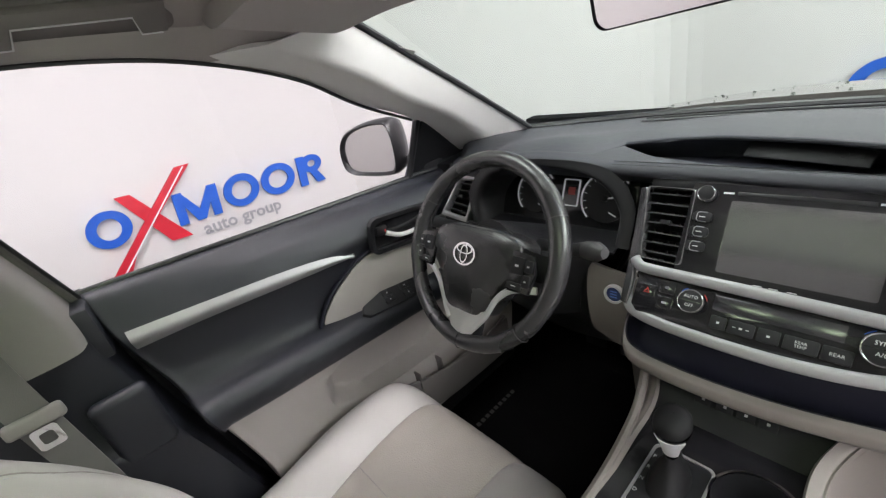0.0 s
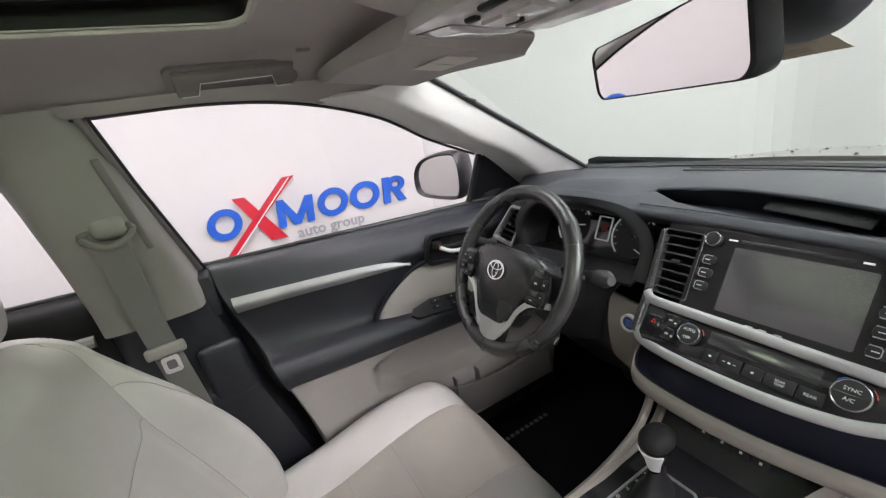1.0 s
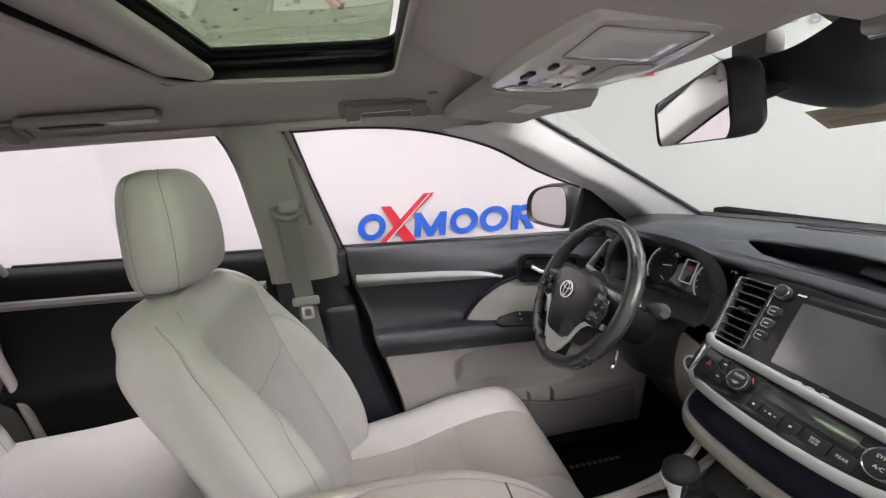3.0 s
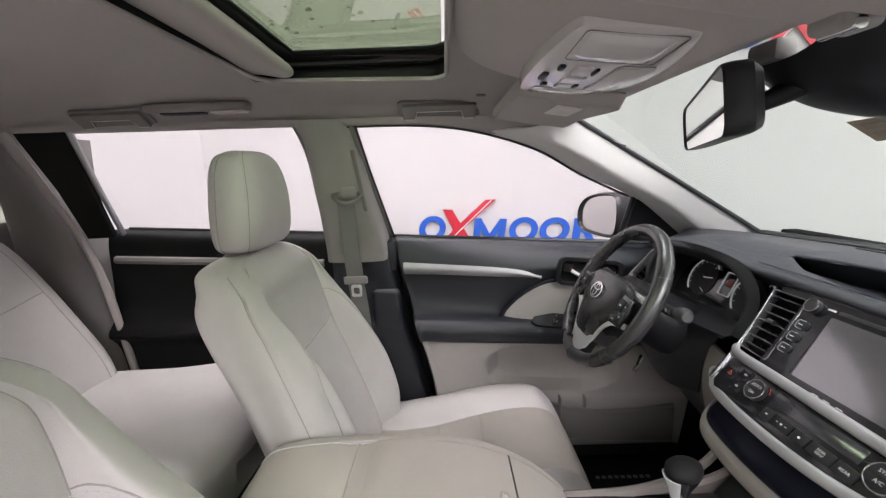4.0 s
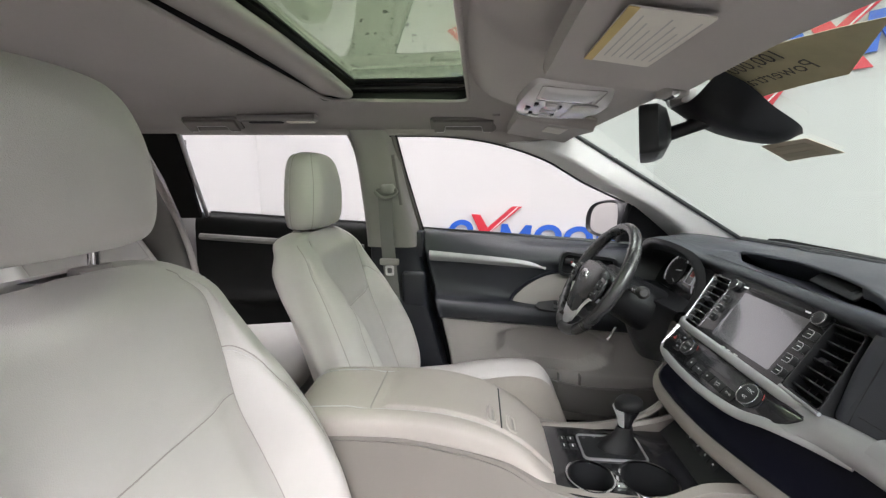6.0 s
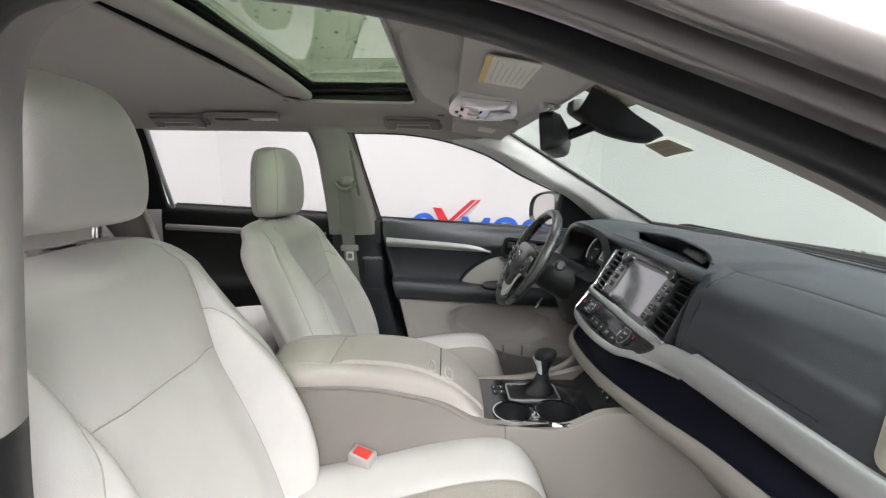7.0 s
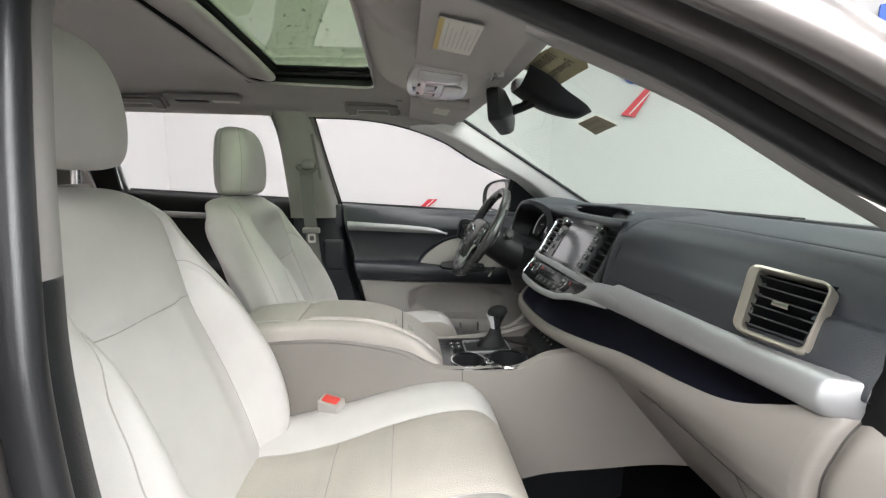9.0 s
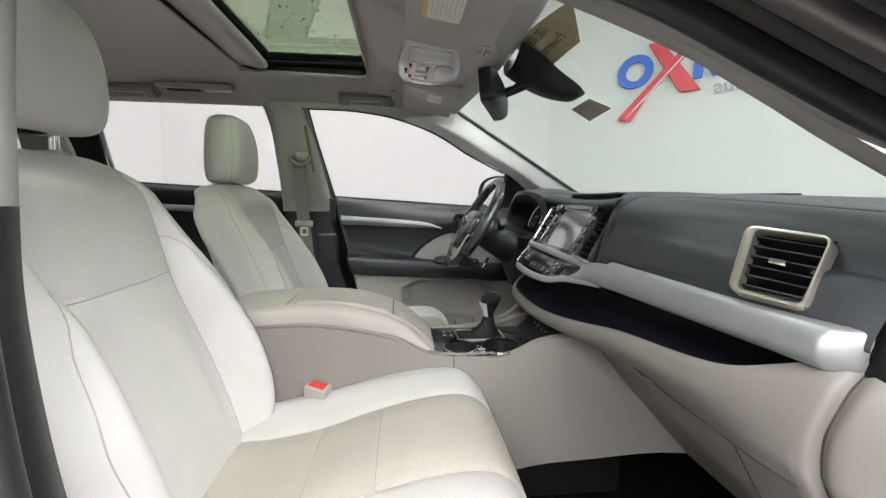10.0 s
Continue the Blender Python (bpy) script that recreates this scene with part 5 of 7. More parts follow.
part("silver_wing", slab(loft([[(x, y + 0.014, z - 0.002) for x, y, z in wing_u], wing_u, wing_m, wing_l, [(x, y + 0.014, z - 0.004) for x, y, z in wing_l]], 40, 18), 0.004, toward=(0, 1, 0)), SILVER, dash, "satin silver trim joining rails and strip")
# knee area under the column
part("knee_bolster", slab(loft([[(-0.72, 0.72, 1.02), (-0.45, 0.70, 1.00), (-0.262, 0.675, 0.99)], [(-0.72, 0.72, 0.95), (-0.45, 0.68, 0.93), (-0.262, 0.668, 0.93)], [(-0.72, 0.75, 0.84), (-0.45, 0.71, 0.83), (-0.262, 0.685, 0.85)], [(-0.72, 0.84, 0.72), (-0.45, 0.81, 0.70), (-0.262, 0.78, 0.74)]], 30, 20), 0.008, toward=(0, 1, 0)), BLACK, dash, "dark knee bolster")
part("knee_panel", slab(loft([[(-0.262, 0.668, 1.005), (-0.22, 0.662, 1.002), (-0.172, 0.656, 1.0)], [(-0.262, 0.657, 0.94), (-0.22, 0.653, 0.94), (-0.178, 0.650, 0.94)], [(-0.262, 0.672, 0.86), (-0.22, 0.668, 0.85), (-0.205, 0.662, 0.86)], [(-0.25, 0.70, 0.83), (-0.225, 0.70, 0.82), (-0.205, 0.69, 0.82)]], 30, 20), 0.008, toward=(0, 1, 0)), SHADED_GREIGE, dash, "greige knee panel under the steering column")
part("column_surround", slab(loft([[(-0.54, 0.66, 1.045), (-0.37, 0.645, 1.03), (-0.24, 0.668, 1.03)], [(-0.53, 0.64, 0.97), (-0.37, 0.62, 0.95), (-0.268, 0.662, 0.975)], [(-0.50, 0.66, 0.88), (-0.38, 0.65, 0.865), (-0.29, 0.67, 0.885)]], 20, 14), 0.01, toward=(0, 1, 0)), BLACK, dash, "black column surround")
SB = plane_frame((-0.205, 0.648, 0.968), (1, 0, 0), (0, 0.1, 1))
bt = part("start_button", ring(0.0165, 0.0035, 0.0075, SB @ pose(0, 0, -0.001)), GLINT_SILVER, dash, "chrome-ringed blue start button")
part("button_face", disc(0.0128, 0.005, SB, bevel=0.0015), material("start_blue", (0.02, 0.04, 0.14), 0.3), bt)
for k in range(3):
    part("button_mark", block(-0.006, 0.006, 0.004 - k * 0.005, 0.006 - k * 0.005, 0.005, 0.0056, 0, m=SB), material("button_blue_mark", (0.1, 0.2, 0.6), 0.4), bt)

# ---------------------------------------------------------------- instrument cluster
clus = thing("instrument_cluster", "dark instrument cluster with two white-ringed dials under a charcoal hood", "gauges")
CM = plane_frame((-0.345, 0.742, 1.098), (1, 0, 0), (0, 0.42, 0.907))
hood_in = [(-0.50, 0.66, 1.045), (-0.505, 0.672, 1.10), (-0.46, 0.675, 1.150), (-0.36, 0.675, 1.168), (-0.26, 0.69, 1.15), (-0.215, 0.69, 1.10), (-0.212, 0.668, 1.045)]
hood_back = [(-0.485, 0.735, 1.045), (-0.485, 0.745, 1.09), (-0.45, 0.757, 1.125), (-0.36, 0.765, 1.14), (-0.27, 0.757, 1.125), (-0.225, 0.745, 1.09), (-0.222, 0.735, 1.045)]
hood_out = [(-0.53, 0.665, 1.04), (-0.535, 0.675, 1.11), (-0.475, 0.678, 1.165), (-0.36, 0.672, 1.184), (-0.245, 0.70, 1.165), (-0.195, 0.70, 1.11), (-0.192, 0.672, 1.04)]
part("cluster_hood", grid(loft([hood_out, hood_in, [((a[0] + b[0]) / 2, (a[1] + b[1]) / 2, (a[2] + b[2]) / 2 + 0.002) for a, b in zip(hood_in, hood_back)], hood_back], 40, 20)), BLACK, clus, "charcoal cluster hood")
part("cluster_face", block(-0.155, 0.135, -0.06, 0.052, -0.006, 0.0, 0.002, m=CM), GLOSS, clus, "black dial face")
part("cluster_floor", slab(loft([[(-0.51, 0.65, 1.04), (-0.36, 0.645, 1.035), (-0.21, 0.655, 1.04)], [(-0.49, 0.735, 1.048), (-0.36, 0.735, 1.046), (-0.22, 0.735, 1.048)]], 8, 4), 0.005, toward=(0, 0, -1)), BLACK, clus)
LIT = material("lit_gauge_white", (0.8, 0.8, 0.82), 0.5, emit=0.12)
for u, rr, an in ((-0.065, 0.044, 190), (0.082, 0.046, 190)):
    g = part("gauge_ring", tube([tuple(CM @ Vector((u + rr * math.cos(radians(a)), rr * math.sin(radians(a)) - 0.005, 0.003))) for a in np.linspace(40, 230, 40)], 0.0018, 6), LIT, clus, "white-lit dial ring")
    part("dial_face", disc(rr - 0.004, 0.002, CM @ pose(u, -0.005, 0.0)), BLACK, g)
    d = Vector((math.cos(radians(an)), math.sin(radians(an)), 0))
    part("needle", tube([tuple(CM @ (Vector((u, -0.005, 0.006)) - d * 0.004)), tuple(CM @ (Vector((u, -0.005, 0.006)) - d * (rr - 0.012)))], 0.0012, 6), LIT, g, "white needle")
    part("needle_cap", disc(0.006, 0.006, CM @ pose(u, -0.005, 0.003), 16, 0.001), BLACK, g)
    part("small_needle", tube([tuple(CM @ Vector((u + 0.010, -0.028, 0.005))), tuple(CM @ Vector((u + 0.024, -0.034, 0.005)))], 0.0010, 6), LIT, g)
    for k in range(9):
        a = radians(50 + k * 20)
        part("tick", tube([tuple(CM @ Vector((u + (rr - 0.004) * math.cos(a), (rr - 0.004) * math.sin(a) - 0.005, 0.003))), tuple(CM @ Vector((u + (rr - 0.009) * math.cos(a), (rr - 0.009) * math.sin(a) - 0.005, 0.003)))], 0.0006, 4), LIT, g)
part("info_display", frame_prism(round_rect(0.034, 0.05, 0.003), round_rect(0.030, 0.046, 0.002), 0.003, CM @ pose(0.012, 0.0, 0.0)), LIT, clus, "white-framed info display")
part("info_glow", block(0.006, 0.020, -0.004, 0.010, 0.0005, 0.0015, 0, m=CM), material("red_warning", (0.45, 0.06, 0.05), 0.4), clus)

# ---------------------------------------------------------------- infotainment unit and climate panel
unit = thing("infotainment_unit", "black touchscreen unit with side buttons and silver knobs", "car stereo")
part("bezel", frame_prism(round_rect(0.235, 0.138, 0.006, 4), round_rect(0.153, 0.096, 0.003, 4, 0.0075, 0.0), 0.006, SM @ pose(0.002, 0.0, 0.0)), GLOSS, unit, "black bezel")
part("screen", prism(round_rect(0.153, 0.097, 0.002, 3), 0.0035, SM @ pose(0.0095, 0.0, 0.001, 1.5)), TOUCH, unit, "dark switched-off glossy touchscreen")
part("disc_slot", block(-0.062, 0.066, 0.0545, 0.060, 0.004, 0.0065, 0.001, m=SM), RUBBER, unit, "narrow disc slot")
part("slot_mark", block(-0.078, -0.066, 0.056, 0.0585, 0.006, 0.0067, 0, m=SM), WHITE, unit)
part("slot_mark", block(0.068, 0.078, 0.056, 0.0585, 0.006, 0.0067, 0, m=SM), WHITE, unit)
for k, u in enumerate((-0.018, -0.002, 0.016)):
    part("print_bar", block(u - 0.0045, u + 0.0045, -0.0562, -0.055, 0.006, 0.0064, 0, m=SM), WHITE, unit)
for u in (-0.096, 0.103):
    kn = part("knob", disc(0.0105, 0.011, SM @ pose(u, 0.0535, 0.004), 28, 0.002), BLACK, unit, "round black knob")
    part("knob_ring", tube([tuple(SM @ Vector((u + 0.0102 * math.cos(a), 0.0535 + 0.0102 * math.sin(a), 0.0148))) for a in np.linspace(0, 2 * math.pi, 32, endpoint=False)], 0.0009, 6, closed=True), RIM, kn, "bright knob rim")
    for k in range(4 if u > 0 else 3):
        v = (0.022 - k * 0.0205) if u < 0 else (0.028 - k * 0.0225)
        w = 0.024
        b = part("side_button", prism(round_rect(w, 0.0135, 0.005, 4), 0.004, SM @ pose(u + (0.0 if u < 0 else 0.004), v, 0.005), 0.0012), BLACK, unit, "black side button")
        part("button_edge", tube([tuple(SM @ Vector((u + s * (w / 2 - 0.006), v + a, 0.0092))) for s, a in (((1, 0.0065), (-0.6, 0.0065), (-1, 0.004), (-1, -0.004), (-0.6, -0.0065), (1, -0.0065)) if u < 0 else ((-1, 0.0065), (0.6, 0.0065), (1, 0.004), (1, -0.004), (0.6, -0.0065), (-1, -0.0065)))], 0.0007, 5), SILVER, b)
        part("button_print", block(u - 0.003, u + 0.004, v - 0.0006, v + 0.0006, 0.009, 0.0094, 0, m=SM), WHITE, b)

clim = thing("climate_panel", "piano black climate panel with two silver-ringed dials and keys", "control panel")
CP = SM @ pose(0, -0.104, 0.008) @ pose(0, 0, 0, -8)
part("panel", prism([(-0.160, 0.034), (-0.160, -0.014), (-0.150, -0.024), (0.05, -0.030), (0.105, -0.027), (0.140, -0.015), (0.168, 0.010), (0.180, 0.027), (0.176, 0.032)], 0.008, CP @ pose(0, 0, -0.006), 0.002), GLOSS, clim, "piano black panel")
for u, rr in ((-0.083, 0.0165), (0.099, 0.0185)):
    kn = part("dial", disc(rr - 0.0012, 0.010, CP @ pose(u, 0.009, 0.0), 32, 0.002), BLACK, clim, "black climate dial")
    part("dial_ring", tube([tuple(CP @ Vector((u + (rr - 0.0014) * math.cos(a), 0.009 + (rr - 0.0014) * math.sin(a), 0.0098))) for a in np.linspace(0, 2 * math.pi, 40, endpoint=False)], 0.0010, 6, closed=True), RIM, kn, "bright silver dial ring")
    for v, word in ((0.0150, "AUTO" if u < 0 else "SYNC"), (0.0032, "OFF" if u < 0 else "A/C")):
        part("dial_print", letters(word, 0.0062, CP @ pose(u, v, 0.0104)), WHITE, kn)
    part("dial_line", block(u - rr + 0.004, u + rr - 0.004, 0.0088, 0.0094, 0.0098, 0.0104, 0, m=CP), GLOSS, kn)
    part("dial_arc", tube([tuple(CP @ Vector((u + (rr + 0.002) * math.cos(a), 0.009 + (rr + 0.002) * math.sin(a), 0.003))) for a in np.linspace(0.3, 0.8, 8)], 0.0005, 5), RED, kn)
    part("dial_arc", tube([tuple(CP @ Vector((u + (rr + 0.002) * math.cos(a), 0.009 + (rr + 0.002) * math.sin(a), 0.003))) for a in np.linspace(2.0, 2.5, 8)], 0.0005, 5), SIGN_BLUE, kn)
part("temp_display", block(-0.058, 0.07, 0.006, 0.026, 0.002, 0.0028, 0.0005, m=CP), SCREEN, clim, "dark temperature display")
for k, (u, w) in enumerate(((-0.047, 0.018), (-0.022, 0.028), (0.006, 0.022), (0.036, 0.032), (0.067, 0.026))):
    key = part("key", prism(round_rect(w, 0.017, 0.002, 3), 0.003, CP @ pose(u, -0.009, 0.001), 0.0008), BLACK, clim, "black key")
    if k == 3:
        part("key_print", letters("REAR", 0.0048, CP @ pose(u, -0.0065, 0.0043)), WHITE, key)
        part("key_print", letters("TEMP", 0.0048, CP @ pose(u, -0.0110, 0.0043)), WHITE, key)
    elif k == 4:
        part("key_print", letters("REAR", 0.0056, CP @ pose(u, -0.009, 0.0043)), WHITE, key)
    else:
        for du in ((-0.007, 0.0, 0.007) if k == 1 else (0.0,)):
            part("key_print", prism(round_rect(0.0034, 0.0026 if du == 0 else 0.0008, 0.0004, 2), 0.0003, CP @ pose(u + du, -0.009, 0.0041)), WHITE, key, "small white symbol")
for u, v in ((-0.142, 0.010), (-0.117, 0.020), (-0.116, -0.002)):
    key = part("key", prism(round_rect(0.022, 0.018, 0.002, 3), 0.002, CP @ pose(u, v, 0.001), 0.0006), GLOSS, clim)
    if u > -0.13:
        part("key_print", prism(round_rect(0.006, 0.003, 0.0012, 3), 0.0003, CP @ pose(u, v, 0.0031)), SIGN_GREY, key)
    else:
        part("key_print", frame_prism([(-0.0042, -0.0035), (0.0042, -0.0035), (0, 0.0042)], [(-0.0026, -0.0025), (0.0026, -0.0025), (0, 0.0024)], 0.0003, CP @ pose(u, v, 0.0031)), RED, key, "red warning triangle")


# ---------------------------------------------------------------- driver door
def sill(y):
    return 1.153 - 0.06 * y


door = thing("driver_door", "closed charcoal driver door with silver strip and greige panels", "car door")
DY = [-0.005, 0.12, 0.25, 0.38, 0.50, 0.62, 0.76, 0.90]
dx = lambda y: 0.05 * min(1, max(0, (y - 0.05) / 0.4))  # noqa: E731
DROWS = [[(-0.80, y, sill(y) - 0.004) for y in DY], [(-0.77, y, sill(y)) for y in DY], [(-0.752, y, sill(y) - 0.012) for y in DY], [(-0.735 + 0.5 * dx(y), y, 1.098) for y in DY], [(-0.725 + 0.9 * dx(y), y, 1.06) for y in DY],
         [(-0.728 + 0.7 * dx(y), y, 1.02) for y in DY], [(-0.722 + 0.4 * dx(y), y, 0.965 - 0.03 * y) for y in DY], [(-0.70, y, 0.93 - 0.04 * y) for y in DY], [(-0.655, y, 0.918 - 0.05 * y) for y in DY],
         [(-0.64, y, 0.895 - 0.05 * y) for y in DY], [(-0.648, y, 0.862 - 0.05 * y) for y in DY], [(-0.68, y, 0.852 - 0.05 * y) for y in DY]]


def along_pillar(rows):
    """Leans the rear edge of the door panels along the centre pillar and rolls it outboard."""
    out = []
    for r_ in rows:
        y0 = float(np.interp(r_[3][2], (0.45, 0.62, 0.80, 0.90, 1.02, 1.12), (0.185, 0.12, 0.082, 0.055, 0.025, 0.002)))
        q = [(x, y0 + (y + 0.005) * (0.90 - y0) / 0.905, z) for x, y, z in r_]
        out.append([(-0.815, q[0][1] - 0.004, q[0][2]), (q[0][0] - 0.006, q[0][1] + 0.008, q[0][2]), (q[0][0], q[0][1] + 0.03, q[0][2])] + q[1:])
    return out


DP = loft(along_pillar(DROWS), 70, 70)
part("upper_panel", slab(DP, 0.012, toward=(-1, 0, 0)), CHARCOAL, door, "charcoal padded upper door panel and armrest")
LROWS = [[(-0.678, y, 0.846 - 0.05 * y) for y in DY], [(-0.684, y, 0.80 - 0.05 * y) for y in DY], [(-0.69, y, 0.70 - 0.05 * y) for y in DY], [(-0.685, y, 0.63) for y in DY], [(-0.70, y, 0.55) for y in DY], [(-0.72, y, 0.45) for y in DY]]
LP2 = loft(along_pillar(LROWS), 100, 70)
for row_ in LP2:
    for q in row_:
        # hollow pull pocket under the armrest
        d = max(abs((q[1] - 0.48) / 0.180), abs((q[2] - 0.745 + 0.05 * (q[1] - 0.47)) / 0.068))
        d2 = math.hypot((q[1] - 0.48) / 0.195, (q[2] - 0.745 + 0.05 * (q[1] - 0.47)) / 0.080)
        k_ = min(1.0, max(0.0, (1.12 - max(d, d2)) / 0.22))
        q[0] -= 0.058 * k_ * k_ * (3 - 2 * k_)
part("lower_panel", slab(LP2, 0.012, toward=(-1, 0, 0)), BEIGE, door, "greige lower door panel")
# silver strip: wide at the rear, tapering to a point
ST = [[(-0.722, 0.035, 1.083), (-0.712, 0.143, 1.076), (-0.694, 0.292, 1.067), (-0.681, 0.386, 1.056), (-0.676, 0.44, 1.036)], [(-0.714, 0.035, 1.065), (-0.704, 0.143, 1.060), (-0.686, 0.292, 1.053), (-0.674, 0.386, 1.045), (-0.674, 0.44, 1.034)], [(-0.722, 0.037, 1.046), (-0.712, 0.143, 1.044), (-0.694, 0.292, 1.038), (-0.681, 0.395, 1.035), (-0.678, 0.44, 1.032)]]
part("silver_strip", slab(loft(ST, 40, 10), 0.008, toward=(-1, 0, 0)), SILVER, door, "tapering satin silver strip")
# greige insert behind the switches
IN = [[(-0.694, 0.325, 0.900), (-0.694, 0.345, 0.935), (-0.692, 0.392, 0.977), (-0.690, 0.466, 1.012), (-0.690, 0.60, 1.02), (-0.69, 0.72, 1.02)], [(-0.686, 0.335, 0.893), (-0.684, 0.38, 0.915), (-0.682, 0.43, 0.945), (-0.682, 0.50, 0.965), (-0.682, 0.60, 0.97), (-0.682, 0.72, 0.97)], [(-0.680, 0.345, 0.888), (-0.676, 0.40, 0.884), (-0.674, 0.46, 0.885), (-0.674, 0.52, 0.885), (-0.674, 0.60, 0.88), (-0.674, 0.72, 0.875)]]
part("insert_panel", slab(loft(IN, 40, 16), 0.006, toward=(-1, 0, 0)), BEIGE, door, "curved greige door insert")
part("insert_rim", tube(spline([(-0.685, 0.33, 0.882), (-0.694, 0.318, 0.90), (-0.693, 0.34, 0.945), (-0.691, 0.39, 0.988), (-0.689, 0.466, 1.022), (-0.689, 0.56, 1.03)], 40), 0.0065, 8, flat=0.6), NAVY, door, "dark navy rim round the insert")
# handle recess
HR = plane_frame((-0.664, 0.575, 1.045), (0, 1, -0.13), (0.12, 0, 1))
h = part("handle_recess", frame_prism(round_rect(0.185, 0.085, 0.02, 5), round_rect(0.165, 0.066, 0.016, 5), 0.014, HR @ pose(0, 0, -0.012)), BLACK, door, "black handle surround")
part("recess_cup", prism(round_rect(0.17, 0.07, 0.018, 5), 0.004, HR @ pose(0, 0, -0.012)), GLOSS, h)
part("door_lever", tube(spline([tuple(HR @ Vector(p)) for p in ((-0.055, 0.005, 0.004), (-0.02, -0.008, 0.010), (0.03, -0.006, 0.010), (0.07, 0.008, 0.004))], 20), 0.0055, 8), GLINT_SILVER, h, "bright satin inner door lever")
part("lock_button", block(-0.078, -0.05, 0.0, 0.022, -0.006, 0.004, 0.003, m=HR), BLACK, h)
part("lock_mark", block(-0.058, -0.055, 0.007, 0.014, 0.003, 0.0046, 0, m=HR), RED, h)
# window switches
SW = plane_frame((-0.668, 0.50, 0.900), (0, 1, -0.13), (-0.75, 0, 0.66))
p = part("switch_panel", prism([(-0.095, -0.012), (-0.08, -0.024), (0.09, -0.026), (0.10, -0.01), (0.09, 0.024), (-0.03, 0.022), (-0.085, 0.005)], 0.010, SW, 0.003), BLACK, door, "black window switch panel")
for u, v in ((-0.02, -0.008), (-0.02, 0.010), (0.03, -0.010), (0.03, 0.010), (0.075, 0.0)):
    part("switch", block(u - 0.013, u + 0.013, v - 0.007, v + 0.007, 0.008, 0.014, 0.002, m=SW), BLACK, p)
    part("switch_mark", block(u - 0.002, u + 0.001, v - 0.001, v + 0.001, 0.014, 0.0143, 0, m=SW), WHITE, p)
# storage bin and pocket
# bin in DARKTRIM: the shade under the dash is put into its colour
part("bin_rim", tube(spline([(-0.690, 0.40, 0.650), (-0.680, 0.45, 0.640), (-0.664, 0.54, 0.622), (-0.660, 0.68, 0.610), (-0.68, 0.85, 0.615)], 30), 0.005, 8), DARKTRIM, door, "door bin rim, its grey darkened for the shade there")
part("bin_face", slab(loft([[(-0.690, 0.40, 0.648), (-0.680, 0.45, 0.638), (-0.664, 0.56, 0.617), (-0.668, 0.85, 0.610)], [(-0.692, 0.37, 0.56), (-0.680, 0.45, 0.53), (-0.668, 0.60, 0.51), (-0.67, 0.85, 0.50)]], 20, 8), 0.005, toward=(-1, 0, 0)), DARKTRIM, door, "door bin, its dark grey standing in for shade")
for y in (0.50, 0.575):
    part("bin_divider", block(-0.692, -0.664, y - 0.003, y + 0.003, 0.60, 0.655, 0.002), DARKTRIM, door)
b = bmesh.new()
b.faces.new([b.verts.new((-(wx(z) + 0.012), y, z)) for y, z in ((0.0, 1.14), (-0.05, 1.47), (0.12, 1.47), (0.27, 1.45), (0.42, 1.40), (0.55, 1.335), (0.70, 1.265), (0.86, 1.15), (0.86, 1.09))])
g = part("window_glass", b, GLASS, door, "clear driver window glass")
g.visible_shadow = False
part("window_frame", tube([(-(wx(z) - 0.0), y, z) for y, z in ((-0.002, 1.15), (-0.02, 1.25), (-0.04, 1.36), (-0.056, 1.472))], 0.0065, 8), DARKTRIM, door, "dark grey window channel")
part("channel_lip", tube([(-(wx(z) - 0.004), y + 0.010, z) for y, z in ((-0.002, 1.15), (-0.02, 1.25), (-0.04, 1.36), (-0.056, 1.472))], 0.003, 8), RUBBER, door)
part("window_top_channel", tube(spline([(-x, y, z - 0.002) for x, y, z in WIN_TOP[1:] + [(0.553, -0.075, 1.464)]], 44), 0.0032, 8), RUBBER, door)
part("belt_seal", tube([(-0.785, y, sill(y) + 0.002) for y in np.linspace(0, 0.86, 12)], 0.006, 8), RUBBER, door)
part("mirror_sail", slab(np.array([[(-wx(z) + 0.01, y, z) for y, z in ((0.715, 1.255), (0.80, 1.20), (0.92, 1.12))], [(-wx(z) + 0.01, y, z) for y, z in ((0.705, 1.10), (0.80, 1.09), (0.92, 1.08))]]), 0.012), BLACK, door, "black mirror corner trim")
part("sail_bar", tube([(-0.70, 0.708, 1.262), (-0.795, 0.705, 1.10)], 0.009, 8), RUBBER, door)

# outside mirror
mir = thing("side_mirror", "dark outside mirror with pale reflecting glass", "mirror")
MM = plane_frame((-0.93, 0.70, 1.185), (0.92, 0.38, 0.0), (0, 0, 1))
shape = [(-0.105, -0.03), (-0.095, -0.055), (-0.06, -0.068), (0.04, -0.075), (0.075, -0.06), (0.085, 0.0), (0.08, 0.055), (0.06, 0.07), (-0.01, 0.068), (-0.07, 0.05), (-0.10, 0.015)]
sh = spline([(*p, 0) for p in shape], 44, closed=True)[:, :2]
rings = [[tuple(MM @ Vector((p[0] * k, p[1] * k, z))) for p in sh] for k, z in ((0.88, -0.004), (0.90, 0.006), (0.97, 0.012), (1.03, 0.004), (1.06, -0.012), (1.04, -0.04), (0.9, -0.075), (0.6, -0.095), (0.1, -0.10))]
part("mirror_shell", grid(np.array(rings), closed_u=True), RUBBER, mir, "black mirror shell")
part("mirror_glass", prism([tuple(p * 0.90) for p in sh], 0.003, MM @ pose(0, 0, -0.003)), MIRROR, mir, "pale mirror glass")
part("mirror_arm", block(-0.87, -0.78, 0.755, 0.83, 1.10, 1.15, 0.015, 3), RUBBER, mir)

